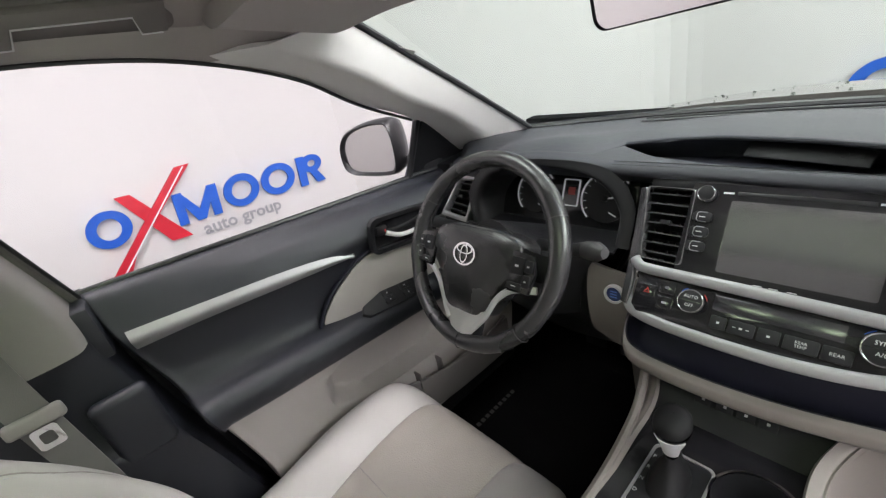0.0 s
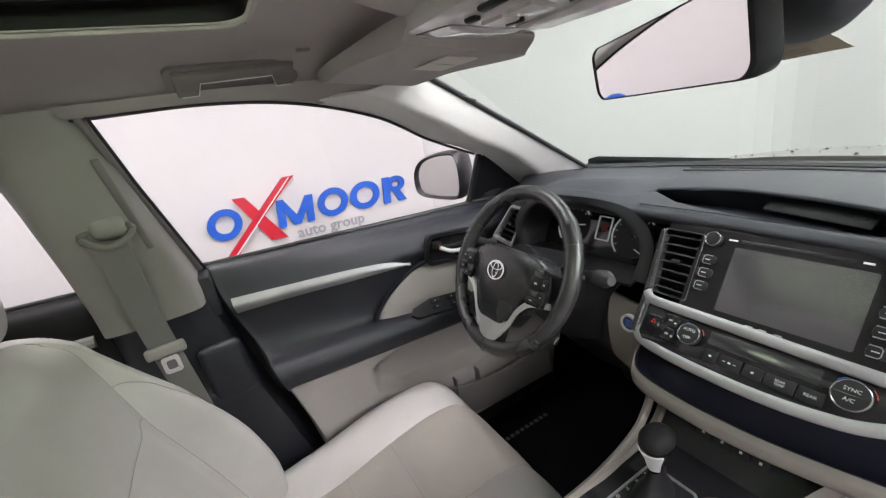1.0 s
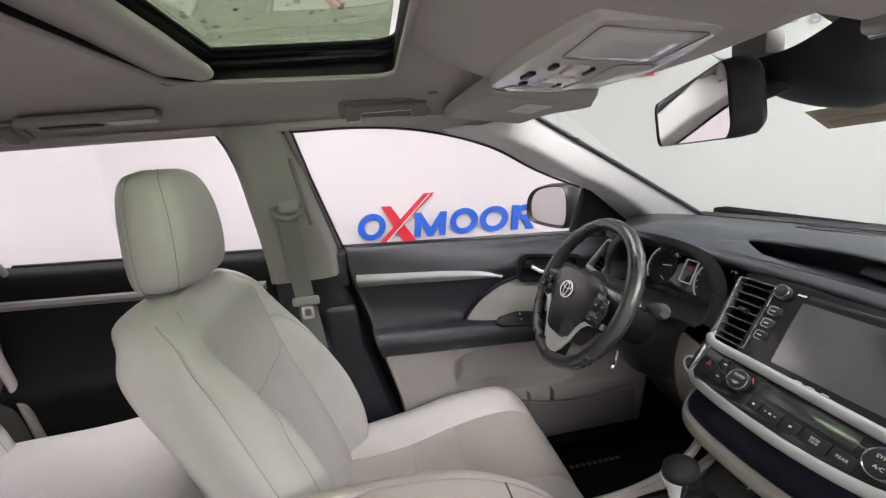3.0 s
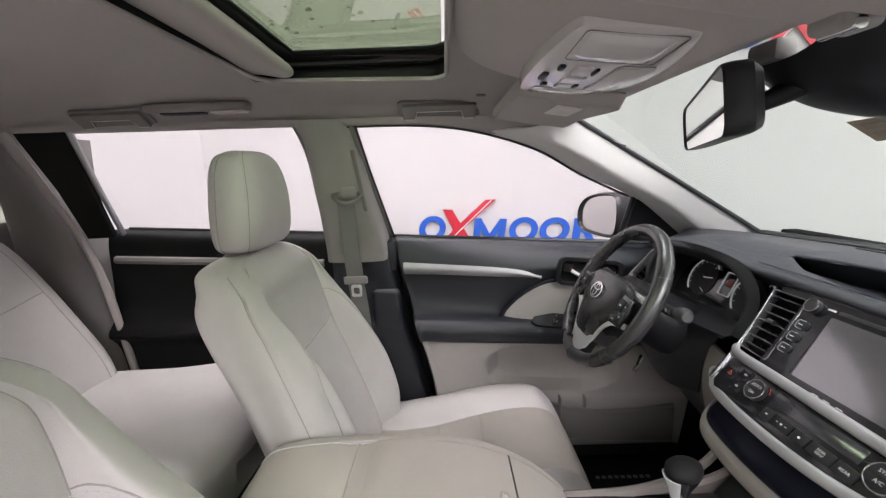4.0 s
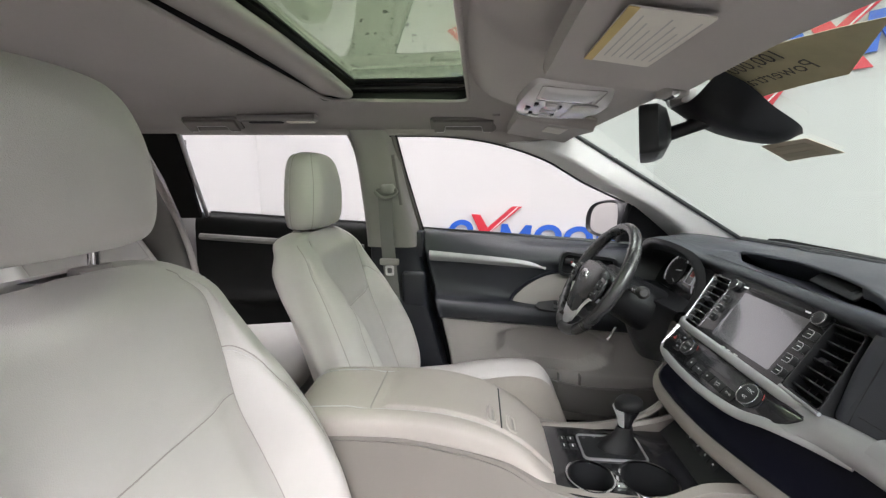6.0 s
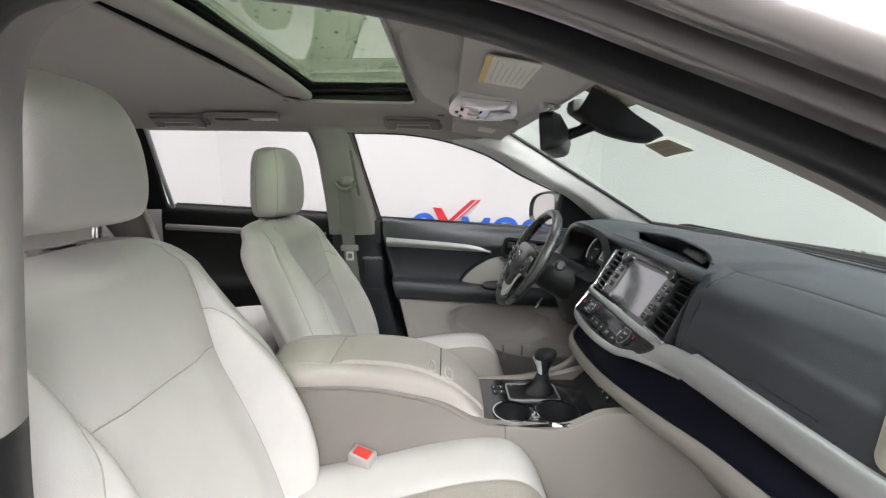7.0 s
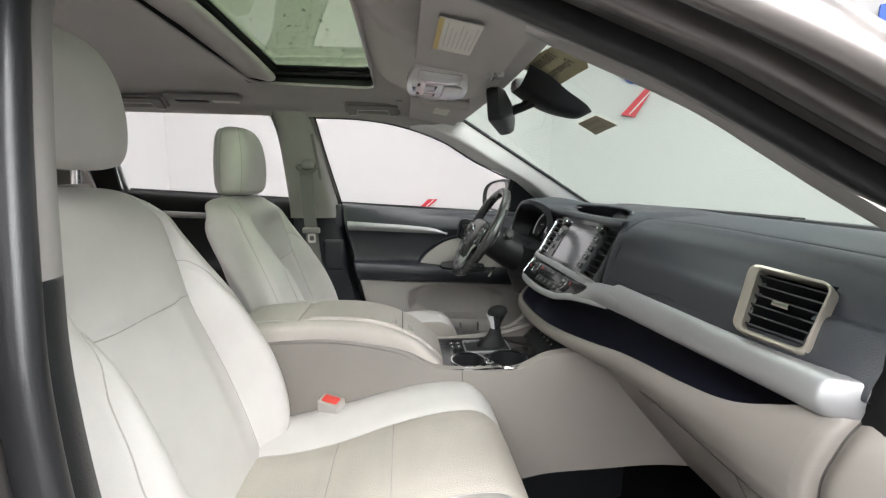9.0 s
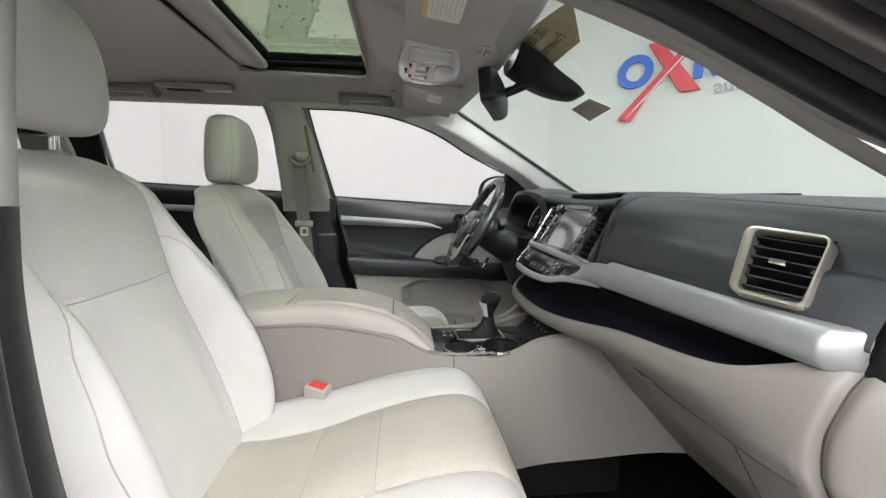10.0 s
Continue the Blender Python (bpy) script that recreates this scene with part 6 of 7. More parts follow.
# ---------------------------------------------------------------- rear door, driver side
side_skin("outer_skin_panel", -0.10, 0.925, -1, door, "dark bronze painted door skin")
rd = thing("rear_door", "closed black rear door with a thin grey strip", "car door")
side_skin("outer_skin_panel", -0.925, -0.105, -1, rd, "dark bronze painted door skin")
RY = [-0.84, -0.7, -0.5, -0.3, -0.17]
rs = lambda y: 1.158 - 0.055 * y  # noqa: E731
part("rear_panel", slab(loft([[(-0.79, y, rs(y)) for y in RY], [(-0.745, y, rs(y)) for y in RY], [(-0.72, y, rs(y) - 0.04) for y in RY], [(-0.71, y, 1.0) for y in RY], [(-0.69, y, 0.94) for y in RY], [(-0.66, y, 0.90) for y in RY], [(-0.69, y, 0.84) for y in RY], [(-0.70, y, 0.6) for y in RY], [(-0.70, y, 0.45) for y in RY]], 30, 40), 0.012, toward=(-1, 0, 0)), BLACKFRAME, rd)
part("rear_strip", tube([(-0.715, y, 1.105 - 0.05 * (y + 0.5)) for y in np.linspace(-0.82, -0.2, 12)], 0.012, 8, flat=1.0), DARKTRIM, rd, "dark grey trim strip")
part("rear_frame", slab(np.array([[(-0.70, -0.80, 1.19), (-0.62, -0.775, 1.33), (-0.535, -0.742, 1.478)], [(-0.69, -0.87, 1.19), (-0.62, -0.865, 1.33), (-0.535, -0.87, 1.478)]]), 0.015, toward=(-1, 0, 0)), BLACKFRAME, rd, "black rear window frame")
part("rear_channel", tube([(-0.735, -0.80, 1.195), (-0.64, -0.77, 1.33), (-0.545, -0.738, 1.474)], 0.008, 8), SILVER, rd)
part("rear_belt_seal", tube([(-0.775, y, rs(y) + 0.003) for y in np.linspace(-0.81, -0.18, 8)], 0.006, 8), RUBBER, rd)

# ---------------------------------------------------------------- steering wheel and stalks
wheel = thing("steering_wheel", "black leather three-spoke steering wheel with satin silver accents", "steering wheel")
WT = 0.522
WM = plane_frame((-0.37, 0.517, 1.076), (1, 0, 0), (0, math.sin(WT), math.cos(WT)))
RR, RT = 0.1530, 0.0142
an = np.linspace(0, 2 * math.pi, 96, endpoint=False)


def wheel_part(name, bm, mat, label="", parent=None, angle=40):
    bm.transform(WM)
    return part(name, bm, mat, parent or wheel, label, angle)


wheel_part("rim", tube([(RR * math.cos(t), RR * math.sin(t), 0.0) for t in an], [RT * (1.12 if 0.25 < abs(math.cos(t)) and abs(math.sin(t)) < 0.75 and math.sin(t) > -0.3 else 1.0) for t in an], 14, closed=True, up=(0, 0, 1)), WHEEL, "black leather rim with thicker grips")
for a in (28, 152, 222, 270, 318):
    c, s_ = math.cos(radians(a)), math.sin(radians(a))
    wheel_part("rim_seam", tube([(RR * c + (RT + 0.0012) * math.cos(k) * c, RR * s_ + (RT + 0.0012) * math.cos(k) * s_, (RT + 0.0012) * math.sin(k)) for k in np.linspace(0, 2 * math.pi, 20, endpoint=False)], 0.0008, 5, closed=True, up=(c, s_, 0.3)), RUBBER)
pad = [(0.0, 0.060), (0.045, 0.058), (0.075, 0.045), (0.082, 0.015), (0.07, -0.02), (0.045, -0.07), (0.03, -0.088), (0.0, -0.092), (-0.03, -0.088), (-0.045, -0.07), (-0.07, -0.02), (-0.082, 0.015), (-0.075, 0.045), (-0.045, 0.058)]
pad = spline([(*p, 0) for p in pad], 56, closed=True)[:, :2]
wheel_part("hub_pad", grid(np.array([[((1.22 if y > -0.03 else 1.10) * x * k, (0.90 if y > 0 else 1.04) * y * k - 0.012, z) for x, y in pad] for k, z in ((1.0, -0.035), (1.0, 0.0), (0.97, 0.012), (0.9, 0.019), (0.6, 0.026), (0.25, 0.029), (0.02, 0.030))]), closed_u=True), WHEEL, "soft black airbag pad")
em = wheel_part("emblem", ring(0.0165, 0.0022, 0.004, Matrix.Diagonal((1.48, 1.13, 1, 1)) @ pose(0, -0.006, 0.0290)), CHROME, "plain chrome oval emblem")
e2 = ring(0.0105, 0.002, 0.004, Matrix.Diagonal((0.78, 1.48, 1, 1)) @ pose(0, -0.0046, 0.0295))
e2.transform(WM)
part("emblem_oval", e2, CHROME, em)
e3 = ring(0.012, 0.002, 0.004, Matrix.Diagonal((1.5, 0.65, 1, 1)) @ pose(0, 0.002, 0.0295))
e3.transform(WM)
part("emblem_oval", e3, CHROME, em)
for s in (-1, 1):
    wheel_part("spoke", slab(loft([[(x_, y_ - 0.010, z_) for x_, y_, z_ in l_] for l_ in ([(s * 0.070, 0.038, 0.008), (s * 0.078, 0.010, 0.010), (s * 0.07, -0.018, 0.008)], [(s * 0.105, 0.030, 0.006), (s * 0.108, 0.008, 0.008), (s * 0.105, -0.014, 0.004)], [(s * 0.142, 0.026, 0.0), (s * 0.143, 0.006, 0.002), (s * 0.142, -0.012, -0.002)])], 12, 10), 0.012, toward=(0, 0, -1)), BLACK, "black wheel spoke")
    k = wheel_part("button_pad", prism([(s * 0.086, 0.032), (s * 0.124, 0.028), (s * 0.131, 0.004), (s * 0.124, -0.028), (s * 0.086, -0.030)][::s], 0.007, pose(0, -0.014, 0.013), 0.002), GLOSS, "black wheel button cluster")
    for u, v, w, hh in ((0.100, 0.010, 0.022, 0.026), (0.120, 0.012, 0.013, 0.018), (0.119, -0.010, 0.013, 0.018), (0.100, -0.020, 0.026, 0.010)):
        bb = prism(round_rect(w, hh, 0.003, 3), 0.004, pose(s * u, v - 0.014, 0.0195), 0.001)
        bb.transform(WM)
        wb = part("wheel_button", bb, BLACK, k)
        bb = prism(round_rect(w * 0.3, hh * 0.12, 0.0003, 2), 0.0004, pose(s * u, v - 0.014, 0.0236))
        bb.transform(WM)
        part("button_print", bb, WHITE, wb)
    wheel_part("silver_accent", tube(spline([(s * 0.132, -0.034, 0.008), (s * 0.108, -0.038, 0.013), (s * 0.088, -0.045, 0.014), (s * 0.066, -0.065, 0.012), (s * 0.048, -0.098, 0.008), (s * 0.030, -0.122, 0.008)], 30), 0.0056, 8, flat=0.6), GLINT_SILVER, "satin silver spoke accent")
wheel_part("lower_spoke", slab(loft([[(-0.046, -0.092, 0.012), (0, -0.099, 0.017), (0.046, -0.092, 0.012)], [(-0.036, -0.118, 0.008), (0, -0.122, 0.012), (0.036, -0.118, 0.008)], [(-0.024, -0.136, 0.006), (0, -0.141, 0.008), (0.024, -0.136, 0.006)]], 14, 8), 0.008, toward=(0, 0, -1)), GLINT_SILVER, "satin silver lower spoke")
wheel_part("lower_spoke_base", block(-0.03, 0.03, -0.15, -0.07, -0.02, 0.004, 0.006), BLACK)
part("column", tube([tuple(WM @ Vector((0, 0, -0.02))), tuple(WM @ Vector((0, 0, -0.17)))], [0.055, 0.065], 20), BLACK, wheel, "black steering column shroud")
stalk = thing("column_stalk", "black wiper stalk with a grey tip behind the wheel", "stalk", "column stalks")
part("arm", tube([(-0.30, 0.59, 1.068), (-0.235, 0.578, 1.078), (-0.205, 0.572, 1.086)], [0.010, 0.0095, 0.012], 12), BLACK, stalk)
part("tip", tube([(-0.205, 0.572, 1.086), (-0.185, 0.567, 1.090), (-0.172, 0.564, 1.092)], [0.013, 0.0145, 0.008], 14), material("grey_stalk_tip", (0.055, 0.055, 0.056), 0.4), stalk, "dark grey stalk tip")
for k in range(3):
    part("stalk_mark", block(-0.245 + k * 0.012, -0.240 + k * 0.012, 0.5655, 0.567, 1.078, 1.084, 0), WHITE, stalk)
st2 = thing("column_stalk", "black lamp stalk behind the wheel", "stalk", "column stalks")
part("arm", tube([(-0.44, 0.59, 1.068), (-0.50, 0.58, 1.075), (-0.545, 0.572, 1.08)], [0.010, 0.0095, 0.012], 12), BLACK, st2)
key = thing("column_keyring", "small chrome lever hanging under the column", "lever")
part("lever", tube([(-0.285, 0.548, 0.972), (-0.272, 0.535, 0.958), (-0.275, 0.53, 0.945)], 0.004, 8), CHROME, key)

# ---------------------------------------------------------------- centre console
con = thing("centre_console", "greige centre console with padded armrest lid and black shifter plate", "console")
YS = [-0.16, -0.05, 0.1, 0.25, 0.34, 0.42, 0.52, 0.60, 0.70, 0.80, 0.88]
flare = lambda y: 0.62 * max(0, y - 0.63)  # noqa: E731
ZB = [0.52, 0.52, 0.52, 0.525, 0.53, 0.532, 0.536, 0.548, 0.585, 0.635, 0.66]
LEFT_TOP = [0.80, 0.80, 0.80, 0.795, 0.79, 0.795, 0.805, 0.825, 0.835, 0.835, 0.835]
for s, x in ((-1, -0.132), (1, 0.0)):
    if s > 0:
        # the passenger side rises under the armrest and drops to the cup holders
        TOP = [(0.064, 0.874), (0.066, 0.877), (0.068, 0.878), (0.072, 0.850), (0.079, 0.806), (0.087, 0.802), (0.090, 0.801), (0.091, 0.834), (0.093 + flare(0.70), 0.860), (0.095 + flare(0.80), 0.862), (0.095 + flare(0.88), 0.862)]
        FOOT = [(0.112 + flare(y), b_) for y, b_ in zip(YS, ZB)]
        rows = [[(a_[0] - 0.016, y, a_[1] + 0.006) for y, a_ in zip(YS, TOP)], [(a_[0] - 0.003, y, a_[1] + 0.001) for y, a_ in zip(YS, TOP)], [(a_[0] + 0.003, y, a_[1] - 0.007) for y, a_ in zip(YS, TOP)]]
        for k_ in (0.3, 0.65, 1.0):
            rows.append([(a_[0] + 0.003 + (b_[0] - a_[0]) * k_ ** 0.6, y, a_[1] + (b_[1] - a_[1]) * k_) for y, a_, b_ in zip(YS, TOP, FOOT)])
    else:
        rows = [[(x + s * (flare(y) - 0.012), y, z + 0.012) for y, z in zip(YS, LEFT_TOP)], [(x + s * flare(y), y, z) for y, z in zip(YS, LEFT_TOP)], [(x + s * (0.008 + flare(y)), y, 0.7 * z + 0.3 * b) for y, z, b in zip(YS, LEFT_TOP, ZB)], [(x + s * (0.012 + flare(y)), y, 0.3 * z + 0.7 * b) for y, z, b in zip(YS, LEFT_TOP, ZB)], [(x + s * (0.012 + flare(y)), y, b) for y, b in zip(YS, ZB)]]
    SIDE = loft(rows, 80, 40)
    part("console_side", slab(SIDE, 0.008, toward=(-s, 0, 0)), SHADED_GREIGE, con, "greige console side panel")
part("console_core", block(-0.12, 0.075, -0.15, 0.82, 0.43, 0.74, 0.01), BLACK, con)
i_ = int(np.argmin(abs(SIDE[12, :, 1] - 0.393)))
part("side_seam", tube(SIDE[8:40, i_] + np.array((0.0004, 0, 0)), 0.0009, 6), JOINT, con)
# armrest: padded body with a rolled edge, set-in lid with a gap and two pulls
AR = []
for y, zt, w, dz_ in ((-0.150, 0.872, 0.080, 0.020), (-0.138, 0.898, 0.100, 0.036), (-0.10, 0.912, 0.108, 0.040), (0.0, 0.919, 0.109, 0.042), (0.10, 0.919, 0.109, 0.043), (0.17, 0.912, 0.109, 0.044), (0.235, 0.894, 0.109, 0.050), (0.295, 0.862, 0.109, 0.050), (0.340, 0.822, 0.108, 0.028), (0.358, 0.800, 0.100, 0.012)):
    c = -0.043
    zb = zt - dz_
    AR.append([(c, y, zt), (c + 0.5 * w, y, zt), (c + 0.70 * w, y, zt - 0.001), (c + 0.88 * w, y, zt - 0.004), (c + 0.985 * w, y, zt - 0.35 * dz_), (c + w, y, zb), (c + 0.9 * w, y, zb - 0.012), (c, y, zb - 0.02), (c - 0.9 * w, y, zb - 0.012), (c - w, y, zb), (c - 0.985 * w, y, zt - 0.35 * dz_), (c - 0.88 * w, y, zt - 0.004), (c - 0.70 * w, y, zt - 0.001), (c - 0.5 * w, y, zt)])
AP = loft(AR, 112, 80, closed_u=True)
rowa = lambda y: float(np.interp(y, AP[:, 0, 1], np.arange(80)))  # noqa: E731
j0_, UE = rowa(0.015), 15.5
AP = groove(AP, lambda j, i: min(abs(abs((i + 56) % 112 - 56) - UE) if j > j0_ - 2 else 9, 0.7 * abs(j - j0_) if abs((i + 56) % 112 - 56) < UE + 1 else 9), 0.006)
part("armrest", grid(AP, closed_u=True), ARM_LEATHER, con, "padded greige leather armrest")
LV = np.linspace(j0_ + 1.2, rowa(0.352), 30)
LU = np.array((-14.4, -13.6, -11, -6, 0, 6, 11, 13.6, 14.4))
lift = lambda k, u: -0.003 if k in (0, 29) or abs(u) > 14 else 0.0025 if abs(u) > 13 else 0.004  # noqa: E731
part("armrest_lid", grid(np.array([spline([on_grid(AP, v, u) + np.array((0, 0, lift(k, u))) for u in LU], 40) for k, v in enumerate(LV)])), ARM_LEATHER, con, "greige leather roll-top armrest lid")
for u in (UE, -UE):
    part("armrest_seam", tube(seam(AP, [(5, u), (20, u), (40, u), (60, u), (rowa(0.35), u)], 50) + np.array((0, 0, 0.001)), 0.0010, 6), STITCH, con, "pale edge seam")
# seam-coloured tube draws the shade along the lid's rear edge
part("lid_edge", tube(seam(AP, [(j0_, -UE), (j0_, 0), (j0_, UE)], 24) + np.array((0, 0, 0.0015)), 0.0016, 6), LEATHER_SEAM, con, "seam line drawn for the shaded rear edge of the lid")
part("lid_slot", tube(seam(AP, [(rowa(0.256), -13.4), (rowa(0.256), 0), (rowa(0.256), 13.4)], 20) + np.array((0, 0, 0.0036)), 0.0018, 6), RUBBER, con, "dark gap between the lid halves")
for y in (0.238, 0.276):
    ring_ = [on_grid(AP, rowa(y + 0.008 * math.sin(a)), 6.5 + 4.2 * math.cos(a) * (1 + 0.25 * abs(math.sin(a)))) + np.array((0, 0, 0.0035)) for a in np.linspace(0, 2 * math.pi, 28, endpoint=False)]
    part("lid_pull", tube(ring_, 0.0028, 8, closed=True), ARM_LEATHER, con, "oval lid pull")
    part("pull_hollow", tube([on_grid(AP, rowa(y), 3.6) + np.array((0, 0, 0.002)), on_grid(AP, rowa(y), 9.4) + np.array((0, 0, 0.002))], 0.0045, 8, flat=0.45), LEATHER_SEAM, con)
part("armrest_joint", tube([p_ + np.array((0.001, 0, -0.001)) for p_ in (on_grid(AP, v, 40) for v in np.linspace(6, 74, 40))], 0.0008, 6), LEATHER_SEAM, con, "fine gap under the armrest")
# shifter plate, cup holders
SHP = [(-0.118, 0.352), (0.070, 0.352), (0.083, 0.385), (0.087, 0.45), (0.087, 0.54), (0.080, 0.60), (-0.118, 0.60)]
PLATE = np.array([[(-0.118 + (float(np.interp(y, [q_[1] for q_ in SHP[1:6]], [q_[0] for q_ in SHP[1:6]])) + 0.118) * k / 70, y, 0.804) for k in range(71)] for y in np.linspace(0.352, 0.60, 86)])
CUPS = ((0.416, 0.043), (0.517, 0.050))
part("shifter_plate", grid(PLATE, keep=lambda j, i: all(math.hypot(*(PLATE[j:j + 2, i:i + 2].mean((0, 1))[:2] - np.array((0.034, y)))) > r - 0.0022 for y, r in CUPS)), GLOSS, con, "piano black shifter plate")
part("plate_slope", slab(loft([[(-0.12, 0.598, 0.802), (0.0, 0.598, 0.802), (0.09, 0.598, 0.802)], [(-0.13, 0.64, 0.835), (0.0, 0.645, 0.835), (0.09, 0.64, 0.835)], [(-0.14, 0.668, 0.862), (0.0, 0.672, 0.862), (0.09, 0.668, 0.862)]], 12, 10), 0.006, toward=(0, 0, -1)), BLACK, con, "black switch slope below the stack")
for u in (-0.062, -0.034, -0.008, 0.018):
    sw = part("seat_heater_switch", block(u - 0.011, u + 0.011, -0.008, 0.008, 0, 0.0012, 0.0005, m=plane_frame((0, 0.632, 0.832), (1, 0, 0), (0, 0.55, 0.83))), BLACK, con)
    part("switch_print", block(u - 0.002, u + 0.002, -0.002, 0.002, 0.0012, 0.0015, 0, m=plane_frame((0, 0.632, 0.832), (1, 0, 0), (0, 0.55, 0.83))), WHITE, sw)
part("console_edge", tube(spline([(-0.124, 0.34, 0.802), (-0.126, 0.46, 0.806), (-0.130, 0.55, 0.826), (-0.136, 0.59, 0.846), (-0.142, 0.615, 0.866)], 24), 0.007, 8), SHADED_GREIGE, con, "greige console edge rising to the stack")
part("shift_frame", frame_prism([(x - 0.052, y + 0.478) for x, y in round_rect(0.078, 0.122, 0.010, 4)], [(x - 0.052, y + 0.478) for x, y in round_rect(0.071, 0.115, 0.008, 4)], 0.006, pose(0, 0, 0.802)), SILVER, con, "satin silver shifter frame")
part("shift_gate", prism([(x - 0.052, y + 0.478) for x, y in round_rect(0.071, 0.115, 0.008, 4)], 0.003, pose(0, 0, 0.8025)), BLACK, con)
for k in range(5):
    part("gate_print", letters(("S-D", "D", "N", "R", "P")[k], 0.0075, pose(-0.084, 0.432 + k * 0.021, 0.8059)), WHITE, con)
for (x, y) in ((-0.075, 0.388), (-0.052, 0.388), (-0.075, 0.405), (-0.052, 0.405)):
    part("drive_mode_button", block(x - 0.009, x + 0.009, y - 0.007, y + 0.007, 0.802, 0.8065, 0.002), BLACK, con)
    part("button_print", block(x - 0.004, x + 0.004, y - 0.002, y + 0.0005, 0.8065, 0.8068, 0), WHITE, con)
for y, r in CUPS:
    cup = part("cup_holder", ring(r, 0.0032, 0.006, pose(0.034, y, 0.802), 48), CHROME, con, "chrome-rimmed cup holder")
    bm = bmesh.new()
    ang = np.linspace(0, 2 * math.pi, 40, endpoint=False)
    grid(np.array([[(0.034 + (r - 0.003) * k * math.cos(a), y + (r - 0.003) * k * math.sin(a), z) for a in ang] for k, z in ((1.0, 0.8065), (0.97, 0.79), (0.92, 0.75), (0.86, 0.742), (0.02, 0.7415))]), closed_u=True, bm=bm)
    part("cup_well", bm, BLACK, cup)
part("cup_bridge", block(0.018, 0.058, 0.4555, 0.4715, 0.8035, 0.808, 0.002), CHROME, con)
# shifter
shf = thing("gear_shifter", "black gear shifter with leather boot and silver collar", "gear lever")
ang_ = np.linspace(0, 2 * math.pi, 32, endpoint=False)
boot = [[(-0.056 + r * math.cos(a) * 0.85, 0.492 + dy + r * math.sin(a) * 1.35, z + 0.0012 * math.sin(5 * a) * (0.84 - z) / 0.03) for a in ang_] for r, dy, z in ((0.030, 0.0, 0.804), (0.026, 0.002, 0.816), (0.0185, 0.006, 0.826), (0.0135, 0.009, 0.838), (0.0110, 0.011, 0.852))]
part("boot", grid(np.array(boot), closed_u=True), MATTE, shf, "black leather boot")
part("lever", grid(np.array([[(-0.058 + r * math.cos(a), 0.504 + dy + 1.15 * r * math.sin(a), z) for a in ang_] for r, dy, z in ((0.0100, -0.001, 0.842), (0.0105, 0.0, 0.855), (0.0135, 0.001, 0.870), (0.0190, 0.002, 0.884), (0.0215, 0.002, 0.892))]), closed_u=True), GLOSS, shf, "black lever neck")
part("collar", slab(np.array([[(-0.058 + 1.03 * r * math.cos(a), 0.505 + 1.19 * r * math.sin(a), z) for a in np.linspace(-2.3, -0.5, 12)] for r, z in ((0.0105, 0.853), (0.0135, 0.869), (0.0190, 0.883), (0.0215, 0.891))]), 0.0012), GLINT_SILVER, shf, "satin silver plate on the lever neck")
part("knob", grid(np.array([[(-0.060 + r * math.cos(a), 0.507 + dy + 1.15 * r * math.sin(a), z + 0.05 * r * math.sin(a)) for a in ang_] for r, dy, z in ((0.0205, 0.0, 0.889), (0.0228, 0.001, 0.894), (0.0225, 0.002, 0.902), (0.019, 0.003, 0.908), (0.011, 0.004, 0.912), (0.001, 0.004, 0.913))]), closed_u=True), MATTE, shf, "black leather shift knob cap")

# belt buckle of the passenger seat
bk = thing("belt_buckle", "grey belt buckle with a red release button", "seat belt")
BK = plane_frame((0.112, 0.098, 0.754), (0.30, 0.75, -0.12), (0.25, 0.1, 0.9))
part("buckle_body", block(-0.026, 0.026, -0.06, 0.007, -0.0165, 0.0165, 0.004, m=BK), BEIGE, bk)
part("release_button", block(-0.0185, 0.0185, -0.002, 0.0095, -0.0105, 0.0105, 0.003, m=BK), RED, bk, "red release button")
part("strap", block(-0.018, 0.018, -0.16, -0.05, -0.003, 0.003, 0.001, m=BK), BELT, bk)

# driver belt
bl = thing("seat_belt", "grey seat belt hanging on the centre pillar", "seat belt")
part("anchor_cover", block(-0.622, -0.588, -0.112, -0.058, 1.282, 1.325, 0.016, 4), PILLAR, bl, "grey belt guide cover")
part("belt_guide", tube(spline([(-0.598, -0.124, 1.296), (-0.592, -0.112, 1.279), (-0.588, -0.09, 1.272), (-0.592, -0.068, 1.279), (-0.598, -0.056, 1.296), (-0.602, -0.09, 1.306)], 28, closed=True), 0.0062, 8, closed=True), DARKTRIM, bl, "dark grey belt guide loop")
part("height_slider", tube([(-0.558, -0.058, 1.405), (-0.592, -0.052, 1.325), (-0.622, -0.046, 1.25)], 0.006, 8, flat=0.6), DARKTRIM, bl)
part("webbing", slab(loft([[(-0.592, -0.115, 1.28), (-0.625, -0.118, 1.15), (-0.645, -0.115, 1.04), (-0.655, -0.10, 0.85), (-0.66, -0.09, 0.55)], [(-0.592, -0.068, 1.28), (-0.625, -0.072, 1.15), (-0.643, -0.068, 1.04), (-0.653, -0.055, 0.85), (-0.66, -0.045, 0.55)]], 30, 4), 0.0015, toward=(1, 0, 0)), BELT, bl, "grey belt webbing")
part("tongue", block(-0.645, -0.63, -0.125, -0.058, 1.043, 1.066, 0.006, 3), PILLAR, bl, "pale grey belt tongue")
part("tongue_plate", frame_prism(round_rect(0.03, 0.035, 0.006, 4), round_rect(0.016, 0.018, 0.004, 4), 0.003, plane_frame((-0.636, -0.09, 1.025), (0, 1, 0), (0, 0, 1))), CHROME, bl, "chrome tongue plate")

